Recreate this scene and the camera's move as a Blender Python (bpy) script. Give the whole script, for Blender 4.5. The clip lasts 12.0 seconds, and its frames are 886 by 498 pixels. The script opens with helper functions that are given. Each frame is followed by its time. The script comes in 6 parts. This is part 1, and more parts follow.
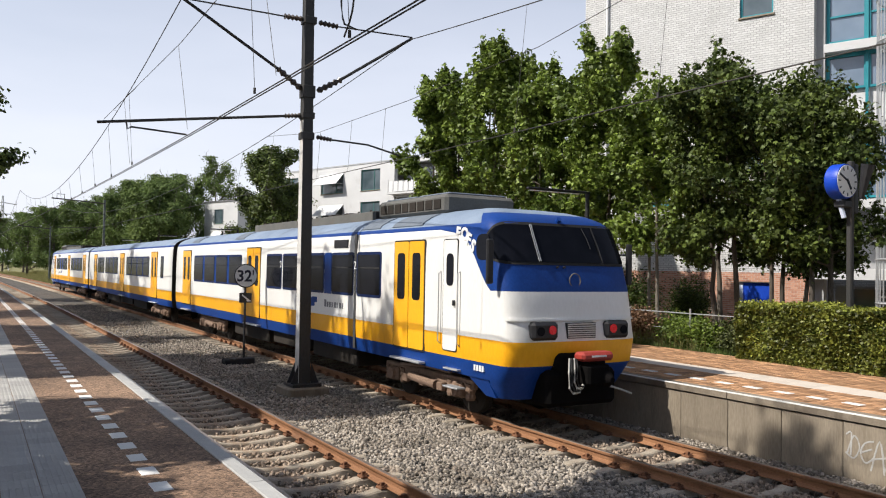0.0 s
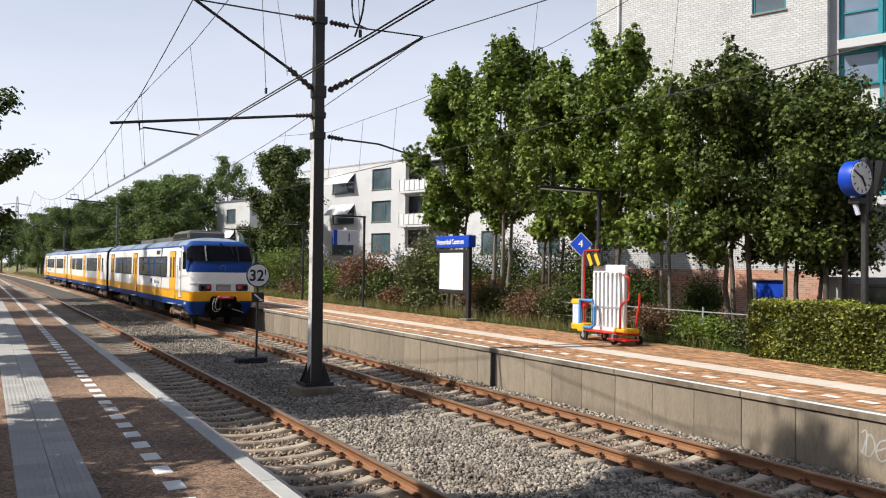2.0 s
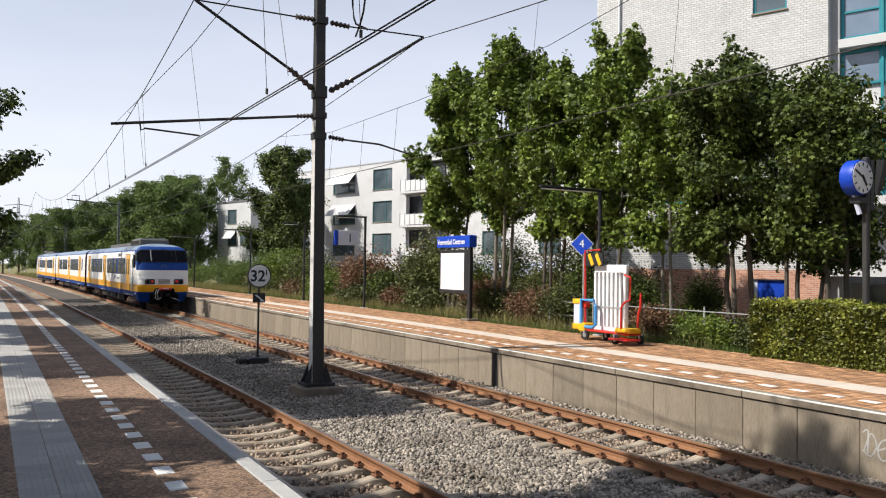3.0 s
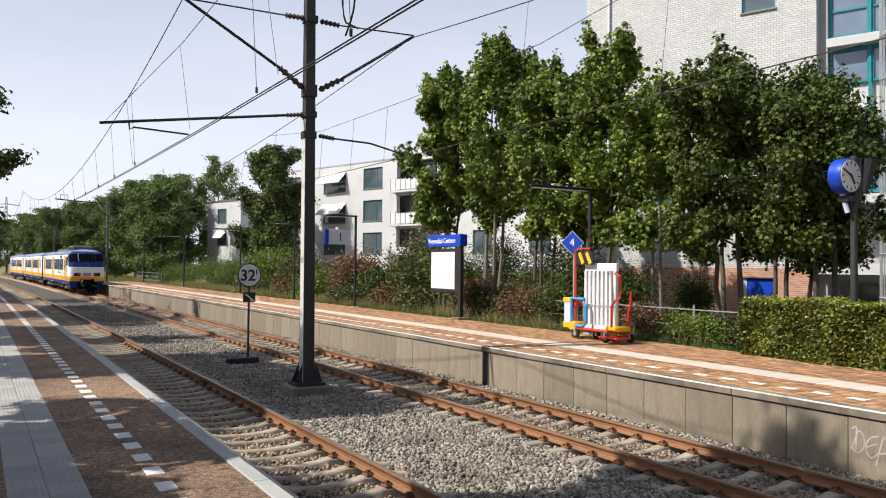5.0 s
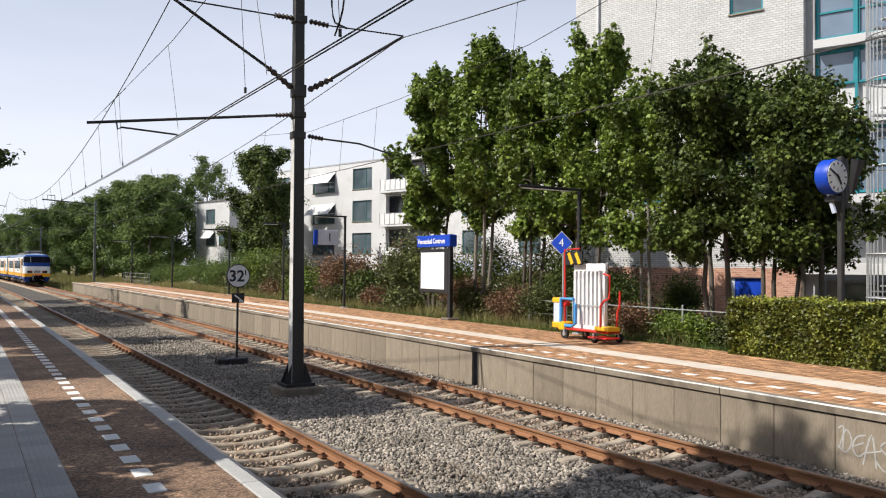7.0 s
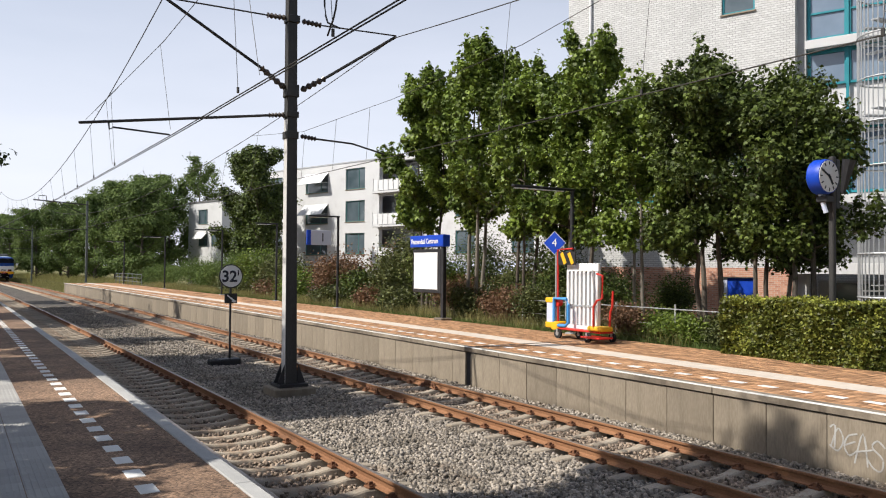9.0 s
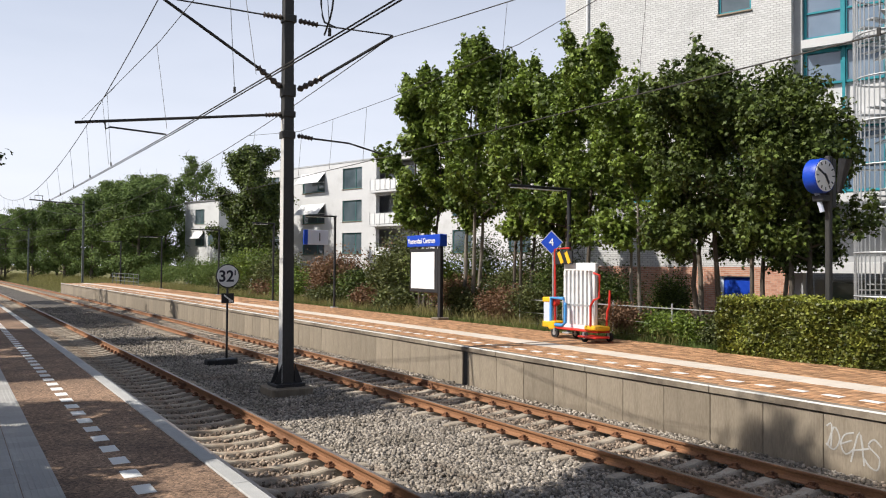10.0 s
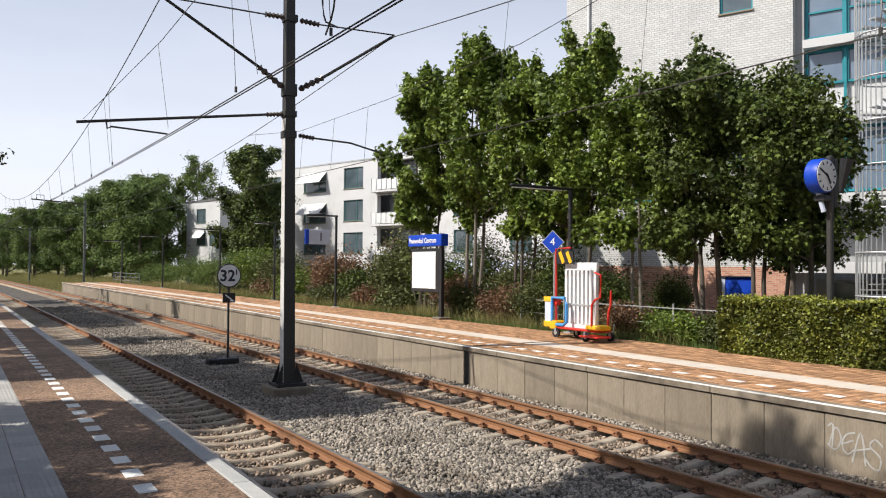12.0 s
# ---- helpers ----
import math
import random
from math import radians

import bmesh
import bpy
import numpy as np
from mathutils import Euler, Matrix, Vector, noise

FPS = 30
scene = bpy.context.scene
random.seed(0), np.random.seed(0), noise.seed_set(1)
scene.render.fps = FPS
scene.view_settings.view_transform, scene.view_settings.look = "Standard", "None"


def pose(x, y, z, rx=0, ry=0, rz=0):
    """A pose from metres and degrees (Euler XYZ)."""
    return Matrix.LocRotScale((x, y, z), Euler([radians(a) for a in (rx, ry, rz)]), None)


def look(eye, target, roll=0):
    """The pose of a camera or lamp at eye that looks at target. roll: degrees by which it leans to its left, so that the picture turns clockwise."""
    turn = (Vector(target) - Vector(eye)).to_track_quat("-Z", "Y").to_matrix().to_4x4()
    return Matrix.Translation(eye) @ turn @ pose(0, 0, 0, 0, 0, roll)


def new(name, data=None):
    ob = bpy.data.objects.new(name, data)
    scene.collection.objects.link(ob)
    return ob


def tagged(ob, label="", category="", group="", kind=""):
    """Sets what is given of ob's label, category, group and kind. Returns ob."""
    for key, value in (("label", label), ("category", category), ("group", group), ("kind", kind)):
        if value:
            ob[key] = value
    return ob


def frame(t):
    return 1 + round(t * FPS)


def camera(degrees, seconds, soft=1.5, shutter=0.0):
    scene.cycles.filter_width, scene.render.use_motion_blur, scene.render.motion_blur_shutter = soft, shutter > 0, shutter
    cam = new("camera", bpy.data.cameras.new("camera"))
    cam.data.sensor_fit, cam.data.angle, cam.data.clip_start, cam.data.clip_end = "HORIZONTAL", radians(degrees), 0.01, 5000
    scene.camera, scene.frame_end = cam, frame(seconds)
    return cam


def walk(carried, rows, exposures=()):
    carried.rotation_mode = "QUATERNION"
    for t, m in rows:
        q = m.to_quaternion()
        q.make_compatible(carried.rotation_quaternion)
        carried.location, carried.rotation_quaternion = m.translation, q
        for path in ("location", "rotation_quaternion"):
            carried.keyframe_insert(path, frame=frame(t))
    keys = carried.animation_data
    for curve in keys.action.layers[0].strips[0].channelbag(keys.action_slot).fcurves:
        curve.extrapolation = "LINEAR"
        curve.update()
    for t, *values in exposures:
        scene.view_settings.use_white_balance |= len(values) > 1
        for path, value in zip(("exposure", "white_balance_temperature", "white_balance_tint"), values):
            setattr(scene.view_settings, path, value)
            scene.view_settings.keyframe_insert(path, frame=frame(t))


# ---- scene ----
EYE = Vector((-4.0, 0.0, 2.685))
TURNS = [(0, 30.447, 1.422, 1.032), (0.5, 30.202, 1.415, 1.045), (1, 29.985, 1.372, 0.99), (1.5, 29.76, 1.35, 0.893),
         (2, 29.625, 1.328, 0.822), (2.5, 29.563, 1.338, 0.764), (3, 29.55, 1.338, 0.728), (5, 30.226, 1.27, 0.602),
         (5.5, 30.46, 1.288, 0.58), (6, 30.64, 1.302, 0.58), (6.5, 30.811, 1.303, 0.565), (7, 30.98, 1.306, 0.535),
         (9, 31.47, 1.315, 0.465), (9.5, 31.585, 1.308, 0.425), (10, 31.685, 1.286, 0.395), (10.5, 31.71, 1.275, 0.4),
         (11, 31.718, 1.262, 0.44), (11.5, 31.68, 1.257, 0.428), (12, 31.6, 1.262, 0.43)]


def heading(yaw, pitch):
    a, b = radians(yaw), radians(pitch)
    return Vector((math.sin(a) * math.cos(b), math.cos(a) * math.cos(b), math.sin(b)))


cam = camera(58.08, 12.0, soft=1.1)
walk(cam, [(t, look(EYE, EYE + heading(y, p), r)) for t, y, p, r in TURNS])

# ---- daylight ----
SUN_AZ, SUN_EL = 14.0, 46.5          # degrees from -x towards +y, and above the horizon
sun_dir = Vector((-math.cos(radians(SUN_AZ)) * math.cos(radians(SUN_EL)),
                  math.sin(radians(SUN_AZ)) * math.cos(radians(SUN_EL)), math.sin(radians(SUN_EL))))
world = bpy.data.worlds.new("sky")
scene.world = world
world.use_nodes = True
wn, wl = world.node_tree.nodes, world.node_tree.links
sky = wn.new("ShaderNodeTexSky")
sky.sky_type, sky.sun_disc = "NISHITA", False
sky.sun_elevation = radians(SUN_EL)
sky.sun_rotation = math.atan2(sun_dir.x, sun_dir.y)
sky.air_density, sky.dust_density, sky.ozone_density = 1.0, 1.6, 1.0
# thin high cloud, paler towards the horizon
wtc = wn.new("ShaderNodeTexCoord")
wmap = wn.new("ShaderNodeMapping")
wmap.inputs["Scale"].default_value = (1.2, 1.2, 5.0)
wl.new(wtc.outputs["Generated"], wmap.inputs["Vector"])
wnoise = wn.new("ShaderNodeTexNoise")
wnoise.inputs["Scale"].default_value, wnoise.inputs["Detail"].default_value = 2.2, 6
wl.new(wmap.outputs["Vector"], wnoise.inputs["Vector"])
wramp = wn.new("ShaderNodeValToRGB")
wramp.color_ramp.elements[0].position, wramp.color_ramp.elements[1].position = 0.3, 0.75
wramp.color_ramp.elements[0].color, wramp.color_ramp.elements[1].color = (0.82, 0.82, 0.82, 1), (1, 1, 1, 1)
wl.new(wnoise.outputs["Fac"], wramp.inputs["Fac"])
wmix = wn.new("ShaderNodeMix")
wmix.data_type = "RGBA"
# haze thins out with height
wsep = wn.new("ShaderNodeSeparateXYZ")
wl.new(wtc.outputs["Generated"], wsep.inputs[0])
whaze = wn.new("ShaderNodeMapRange")
whaze.inputs["From Min"].default_value, whaze.inputs["From Max"].default_value = 0.0, 0.62
whaze.inputs["To Min"].default_value, whaze.inputs["To Max"].default_value = 1.0, 0.08
wl.new(wsep.outputs["Z"], whaze.inputs["Value"])
wmul = wn.new("ShaderNodeMath")
wmul.operation = "MULTIPLY"
wl.new(wramp.outputs["Color"], wmul.inputs[0])
wl.new(whaze.outputs["Result"], wmul.inputs[1])
wl.new(wmul.outputs[0], wmix.inputs["Factor"])
wl.new(sky.outputs["Color"], wmix.inputs["A"])
wmix.inputs["B"].default_value = (9.1, 9.3, 10.4, 1)
wl.new(wmix.outputs["Result"], wn["Background"].inputs["Color"])
wn["Background"].inputs["Strength"].default_value = 0.096
sun = new("sun", bpy.data.lights.new("sun", "SUN"))
sun.data.energy, sun.data.angle, sun.data.color = 5.0, radians(0.53), (1.0, 0.945, 0.86)
sun.matrix_world = look(sun_dir * 60, (0, 0, 0))
scene.view_settings.exposure = 0.27

# ---- materials ----
def mat(name, c1, c2=None, rough=0.7, metal=0.0, scale=3.0, fine=60.0, bump=0.15, spec=0.4, vary=0.0, island=0.0, trans=0.0,
        c3=None, c3_at=0.62, rough2=None, coat=0.0, stretch=(1, 1, 1), bump_d=0.01, speck=0.0):
    """Surface with broad patches between c1 and c2, fine grain, stains c3, and bump."""
    m = bpy.data.materials.new(name)
    m.use_nodes = True
    n, l = m.node_tree.nodes, m.node_tree.links
    b = n["Principled BSDF"]
    c2 = c2 or tuple(x * 0.8 for x in c1)
    tc = n.new("ShaderNodeTexCoord")
    mp = n.new("ShaderNodeMapping")
    mp.inputs["Scale"].default_value = stretch
    l.new(tc.outputs["Object"], mp.inputs["Vector"])
    big = n.new("ShaderNodeTexNoise")
    big.inputs["Scale"].default_value, big.inputs["Detail"].default_value, big.inputs["Roughness"].default_value = scale, 5, 0.62
    l.new(mp.outputs["Vector"], big.inputs["Vector"])
    small = n.new("ShaderNodeTexNoise")
    small.inputs["Scale"].default_value, small.inputs["Detail"].default_value = fine, 3
    l.new(mp.outputs["Vector"], small.inputs["Vector"])
    fac = n.new("ShaderNodeMath")
    fac.operation = "MULTIPLY_ADD"
    l.new(small.outputs["Fac"], fac.inputs[0])
    fac.inputs[1].default_value = 0.7
    sub = n.new("ShaderNodeMath")
    sub.operation = "SUBTRACT"
    l.new(big.outputs["Fac"], sub.inputs[0])
    sub.inputs[1].default_value = 0.35
    l.new(sub.outputs[0], fac.inputs[2])
    ramp = n.new("ShaderNodeValToRGB")
    ramp.color_ramp.elements[0].position, ramp.color_ramp.elements[1].position = 0.25, 0.75
    ramp.color_ramp.elements[0].color, ramp.color_ramp.elements[1].color = (*c1, 1), (*c2, 1)
    l.new(fac.outputs[0], ramp.inputs["Fac"])
    col = ramp.outputs["Color"]
    if c3:
        st = n.new("ShaderNodeTexNoise")
        st.inputs["Scale"].default_value, st.inputs["Detail"].default_value = scale * 0.7, 7
        st.inputs["Roughness"].default_value = 0.7
        l.new(mp.outputs["Vector"], st.inputs["Vector"])
        sr = n.new("ShaderNodeMapRange")
        sr.inputs["From Min"].default_value, sr.inputs["From Max"].default_value = c3_at - 0.08, c3_at + 0.1
        l.new(st.outputs["Fac"], sr.inputs["Value"])
        mx = n.new("ShaderNodeMix")
        mx.data_type = "RGBA"
        l.new(sr.outputs["Result"], mx.inputs["Factor"])
        l.new(col, mx.inputs["A"])
        mx.inputs["B"].default_value = (*c3, 1)
        col = mx.outputs["Result"]
    if speck:
        vo = n.new("ShaderNodeTexVoronoi")
        vo.inputs["Scale"].default_value = speck
        l.new(tc.outputs["Object"], vo.inputs["Vector"])
        sv = n.new("ShaderNodeSeparateColor")
        l.new(vo.outputs["Color"], sv.inputs["Color"])
        sm = n.new("ShaderNodeMapRange")
        sm.inputs["To Min"].default_value, sm.inputs["To Max"].default_value = 0.45, 1.55
        l.new(sv.outputs["Red"], sm.inputs["Value"])
        hs = n.new("ShaderNodeHueSaturation")
        l.new(sm.outputs["Result"], hs.inputs["Value"])
        l.new(col, hs.inputs["Color"])
        col = hs.outputs["Color"]
    if vary or island:
        hv = n.new("ShaderNodeHueSaturation")
        rr = n.new("ShaderNodeMapRange")
        amount = vary or island
        rr.inputs["To Min"].default_value, rr.inputs["To Max"].default_value = 1 - amount, 1 + amount
        if vary:
            oi = n.new("ShaderNodeObjectInfo")
            l.new(oi.outputs["Random"], rr.inputs["Value"])
        else:
            ge = n.new("ShaderNodeNewGeometry")
            l.new(ge.outputs["Random Per Island"], rr.inputs["Value"])
        l.new(rr.outputs["Result"], hv.inputs["Value"])
        l.new(col, hv.inputs["Color"])
        col = hv.outputs["Color"]
    l.new(col, b.inputs["Base Color"])
    b.inputs["Metallic"].default_value = metal
    b.inputs["Specular IOR Level"].default_value = spec
    b.inputs["Coat Weight"].default_value = coat
    rg = n.new("ShaderNodeMapRange")
    rg.inputs["To Min"].default_value, rg.inputs["To Max"].default_value = rough, rough2 if rough2 is not None else min(1, rough + 0.15)
    l.new(big.outputs["Fac"], rg.inputs["Value"])
    l.new(rg.outputs["Result"], b.inputs["Roughness"])
    if bump:
        bp = n.new("ShaderNodeBump")
        bp.inputs["Strength"].default_value, bp.inputs["Distance"].default_value = bump, bump_d
        l.new(small.outputs["Fac"], bp.inputs["Height"])
        l.new(bp.outputs["Normal"], b.inputs["Normal"])
    if trans:
        tr = n.new("ShaderNodeBsdfTranslucent")
        l.new(col, tr.inputs["Color"])
        ms = n.new("ShaderNodeMixShader")
        ms.inputs[0].default_value = trans
        l.new(b.outputs[0], ms.inputs[1])
        l.new(tr.outputs[0], ms.inputs[2])
        l.new(ms.outputs[0], n["Material Output"].inputs["Surface"])
    return m


M_BALLAST = mat("ballast_bed", (0.045, 0.04, 0.034), (0.13, 0.115, 0.1), 0.95, scale=1.5, fine=22, bump=1.0, bump_d=0.04)
M_STONE = mat("crushed_stone", (0.155, 0.132, 0.105), (0.39, 0.345, 0.295), 0.9, scale=0.8, fine=30, bump=0.3, island=0.6, c3=(0.18, 0.125, 0.085), c3_at=0.64)
M_STONE_RUST = mat("rust_dusted_stone", (0.18, 0.135, 0.1), (0.38, 0.3, 0.23), 0.9, scale=1.2, fine=30, bump=0.3, island=0.6)
M_SLEEPER = mat("sleeper_concrete", (0.25, 0.21, 0.16), (0.42, 0.36, 0.285), 0.9, scale=2.5, fine=50, bump=0.4, vary=0.2, c3=(0.25, 0.16, 0.1), c3_at=0.6)
M_RUST = mat("rail_rust", (0.17, 0.078, 0.036), (0.3, 0.15, 0.075), 0.8, scale=1.3, fine=60, bump=0.3, c3=(0.12, 0.06, 0.034), stretch=(1, 0.5, 1))
M_RAILTOP = mat("worn_rail_head", (0.2, 0.15, 0.12), (0.34, 0.29, 0.25), 0.32, metal=0.75, scale=1, fine=50, bump=0.05, stretch=(6, 0.3, 6))
M_CLIP = mat("rusted_clip", (0.1, 0.045, 0.025), (0.2, 0.09, 0.045), 0.85, scale=8, fine=60, bump=0.3)
M_CONC = mat("platform_concrete", (0.185, 0.152, 0.112), (0.29, 0.245, 0.188), 0.9, scale=1.1, fine=26, bump=0.3, vary=0.14, c3=(0.125, 0.1, 0.073), c3_at=0.59, stretch=(1, 1.5, 0.35))
M_COPING = mat("coping_concrete", (0.19, 0.155, 0.115), (0.29, 0.245, 0.19), 0.9, scale=1.5, fine=40, bump=0.25, vary=0.08, c3=(0.13, 0.105, 0.08), c3_at=0.56)
M_EDGE = mat("edge_slab", (0.326, 0.326, 0.318), (0.444, 0.437, 0.422), 0.85, scale=2.5, fine=80, bump=0.2, vary=0.07, c3=(0.244, 0.237, 0.222))
M_WHITE = mat("white_road_paint", (0.634, 0.625, 0.598), (0.748, 0.739, 0.713), 0.75, scale=4, fine=90, bump=0.2, c3=(0.484, 0.458, 0.414), c3_at=0.68, vary=0.06)
M_BROWN = mat("brown_grit_paving", (0.1, 0.064, 0.044), (0.31, 0.2, 0.13), 0.95, scale=1.1, fine=34, bump=0.7, c3=(0.13, 0.086, 0.06), c3_at=0.63, speck=46)
M_JOINT = mat("joint_sand", (0.0962, 0.074, 0.0555), (0.163, 0.126, 0.0962), 0.95, scale=4, fine=70, bump=0.3)
M_TACT = mat("tactile_tile", (0.326, 0.318, 0.303), (0.429, 0.418, 0.4), 0.9, scale=2, fine=80, bump=0.3, vary=0.1, c3=(0.252, 0.237, 0.215))
M_BAND = mat("pale_paving_band", (0.51, 0.44, 0.37), (0.634, 0.563, 0.484), 0.9, scale=2, fine=70, bump=0.25, vary=0.06)
M_GRASS = mat("dry_grass_ground", (0.1, 0.11, 0.035), (0.24, 0.21, 0.085), 0.95, scale=0.25, fine=9, bump=0.8, bump_d=0.05)
M_SOIL = mat("verge_soil", (0.12, 0.095, 0.065), (0.22, 0.175, 0.12), 0.95, scale=1, fine=20, bump=0.6)
M_STEEL = mat("weathered_steel_mast", (0.0375, 0.0375, 0.0375), (0.065, 0.0625, 0.06), 0.55, metal=0.5, scale=2, fine=40, bump=0.15, c3=(0.06, 0.0425, 0.03), stretch=(1, 1, 0.4))
M_MASTG = mat("green_grey_steel", (0.1, 0.12, 0.115), (0.17, 0.19, 0.18), 0.6, scale=2, fine=40, bump=0.1)
M_BLACK = mat("black_steel", (0.012, 0.012, 0.014), (0.025, 0.025, 0.028), 0.45, scale=4, fine=60, bump=0.1)
M_RUBBER = mat("black_rubber", (0.012, 0.012, 0.012), (0.03, 0.03, 0.03), 0.8, scale=5, fine=60, bump=0.2)
M_WIRE = mat("copper_wire", (0.05, 0.048, 0.045), (0.09, 0.085, 0.08), 0.5, metal=0.6, bump=0)
M_PORC = mat("dark_insulator", (0.045, 0.035, 0.03), (0.08, 0.06, 0.05), 0.3, bump=0)
M_GALV = mat("galvanised_steel", (0.42, 0.43, 0.44), (0.58, 0.59, 0.6), 0.45, metal=0.7, scale=6, fine=70, bump=0.1)
# zinc pale enough to carry the sunlight on the mast's left side; stains are real
M_SUNLITZINC = mat("sunlit_weathered_zinc", (0.5, 0.49, 0.47), (0.64, 0.63, 0.61), 0.6, scale=2, fine=50, bump=0.1, c3=(0.36, 0.33, 0.29), stretch=(1, 1, 0.3))
M_SIGNWHITE = mat("sign_white", (0.7, 0.71, 0.72), (0.78, 0.78, 0.78), 0.5, scale=3, bump=0.03)
M_BLUE = mat("sign_blue", (0.004, 0.045, 0.4), (0.008, 0.06, 0.48), 0.35, scale=3, bump=0.03)
M_INK = mat("sign_ink", (0.015, 0.018, 0.03), (0.02, 0.024, 0.04), 0.5, bump=0)
M_RED = mat("red_paint", (0.5, 0.02, 0.015), (0.6, 0.035, 0.02), 0.4, scale=4, fine=60, bump=0.1)
M_YELLOW = mat("yellow_paint", (0.75, 0.4, 0.01), (0.85, 0.48, 0.02), 0.45, scale=4, fine=60, bump=0.1)
M_CYAN = mat("light_blue_paint", (0.05, 0.25, 0.6), (0.08, 0.32, 0.68), 0.4, scale=4, fine=60, bump=0.1)
M_LEAF = mat("maple_leaf", (0.055, 0.095, 0.016), (0.2, 0.265, 0.04), 0.45, scale=0.6, fine=5, bump=0, island=0.6, trans=0.22, spec=0.35)
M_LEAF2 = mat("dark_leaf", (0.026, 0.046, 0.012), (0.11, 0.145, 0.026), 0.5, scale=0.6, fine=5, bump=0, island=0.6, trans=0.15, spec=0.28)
M_LEAF6 = mat("wild_leaf", (0.045, 0.06, 0.018), (0.14, 0.155, 0.045), 0.55, scale=0.9, fine=5, bump=0, island=0.55, trans=0.15)
M_SHOOT = mat("new_hedge_leaf", (0.16, 0.2, 0.03), (0.34, 0.34, 0.06), 0.45, scale=1.3, fine=4, bump=0, island=0.4, trans=0.25)
M_LEAF3 = mat("hedge_leaf", (0.03, 0.046, 0.01), (0.23, 0.245, 0.042), 0.4, scale=0.9, fine=4, bump=0, island=0.75, trans=0.2)
M_LEAF4 = mat("far_leaf", (0.06, 0.105, 0.024), (0.15, 0.2, 0.048), 0.7, scale=0.12, fine=2, bump=0, island=0.4, trans=0.25)
M_LEAF5 = mat("russet_leaf", (0.13, 0.07, 0.04), (0.22, 0.13, 0.07), 0.6, scale=1, fine=5, bump=0, island=0.4, trans=0.2)
M_BARK = mat("bark", (0.055, 0.045, 0.036), (0.13, 0.11, 0.09), 0.95, scale=3, fine=40, bump=0.8, stretch=(1, 1, 0.25))
# lighter copy of the bark, with sunlight on the stems put into its colour
M_BARK_SUNLIT = mat("sunlit_pale_bark", (0.12, 0.105, 0.085), (0.24, 0.215, 0.18), 0.95, scale=3, fine=40, bump=0.8, stretch=(1, 1, 0.25))
M_RENDER = mat("white_render", (0.52, 0.525, 0.535), (0.6, 0.605, 0.61), 0.85, scale=0.5, fine=20, bump=0.1, c3=(0.45, 0.45, 0.45))
# grey that holds the shade of recesses and of rooms behind panes
M_SHADEGREY = mat("painted_shade_grey", (0.3, 0.31, 0.32), (0.38, 0.385, 0.39), 0.7, scale=1, fine=30, bump=0.1)
M_TEAL = mat("teal_frame", (0.01, 0.19, 0.24), (0.02, 0.25, 0.3), 0.4, scale=3, bump=0.05)
M_GREENFRAME = mat("green_window_frame", (0.03, 0.12, 0.12), (0.05, 0.16, 0.15), 0.45, scale=3, bump=0.05)
# base colour lifted to stand in for sky reflected in the panes
M_GLASS = mat("window_glass", (0.05, 0.075, 0.09), (0.11, 0.14, 0.16), 0.04, rough2=0.08, scale=0.4, fine=1, bump=0, spec=0.9)
M_AWN = mat("awning_cloth", (0.62, 0.63, 0.64), (0.7, 0.7, 0.7), 0.9, scale=4, fine=120, bump=0.1)
M_ROOF = mat("roof_felt", (0.12, 0.12, 0.12), (0.2, 0.2, 0.2), 0.9, scale=1, fine=30)


# ---- geometry helpers ----
def box_bm(bm, x0, x1, y0, y1, z0, z1, bevel=0.0, m=None):
    """Adds a box, bevelled if asked, placed by m."""
    vs = [bm.verts.new(v) for v in ((x0, y0, z0), (x1, y0, z0), (x1, y1, z0), (x0, y1, z0), (x0, y0, z1), (x1, y0, z1), (x1, y1, z1), (x0, y1, z1))]
    fs = [bm.faces.new([vs[i] for i in q]) for q in ((0, 3, 2, 1), (4, 5, 6, 7), (0, 1, 5, 4), (1, 2, 6, 5), (2, 3, 7, 6), (3, 0, 4, 7))]
    if bevel:
        es = list({e for f in fs for e in f.edges})
        got = bmesh.ops.bevel(bm, geom=es, offset=bevel, segments=1, affect="EDGES", profile=0.5)
        vs = list({v for f in got["faces"] for v in f.verts} | {v for v in vs if v.is_valid})
    if m is not None:
        for v in vs:
            v.co = m @ v.co
    return bm


def box(x0, x1, y0, y1, z0, z1, bevel=0.0):
    return box_bm(bmesh.new(), x0, x1, y0, y1, z0, z1, bevel)


def tube_bm(bm, pts, r, seg=8, cap=True):
    """Adds a tube along pts; r is one radius or one for each point."""
    pts = [Vector(p) for p in pts]
    rs = r if isinstance(r, (list, tuple)) else [r] * len(pts)
    rings = []
    for i, p in enumerate(pts):
        d = (pts[min(i + 1, len(pts) - 1)] - pts[max(i - 1, 0)]).normalized()
        a = d.cross(Vector((0, 0, 1)) if abs(d.z) < 0.95 else Vector((0, 1, 0))).normalized()
        b = d.cross(a)
        rings.append([bm.verts.new(p + rs[i] * (math.cos(2 * math.pi * k / seg) * a + math.sin(2 * math.pi * k / seg) * b)) for k in range(seg)])
    for a, b in zip(rings, rings[1:]):
        for k in range(seg):
            bm.faces.new((a[k], a[(k + 1) % seg], b[(k + 1) % seg], b[k]))
    if cap:
        bm.faces.new(rings[0])
        bm.faces.new(rings[-1][::-1])
    return bm


def tube(pts, r, seg=8):
    return tube_bm(bmesh.new(), pts, r, seg)


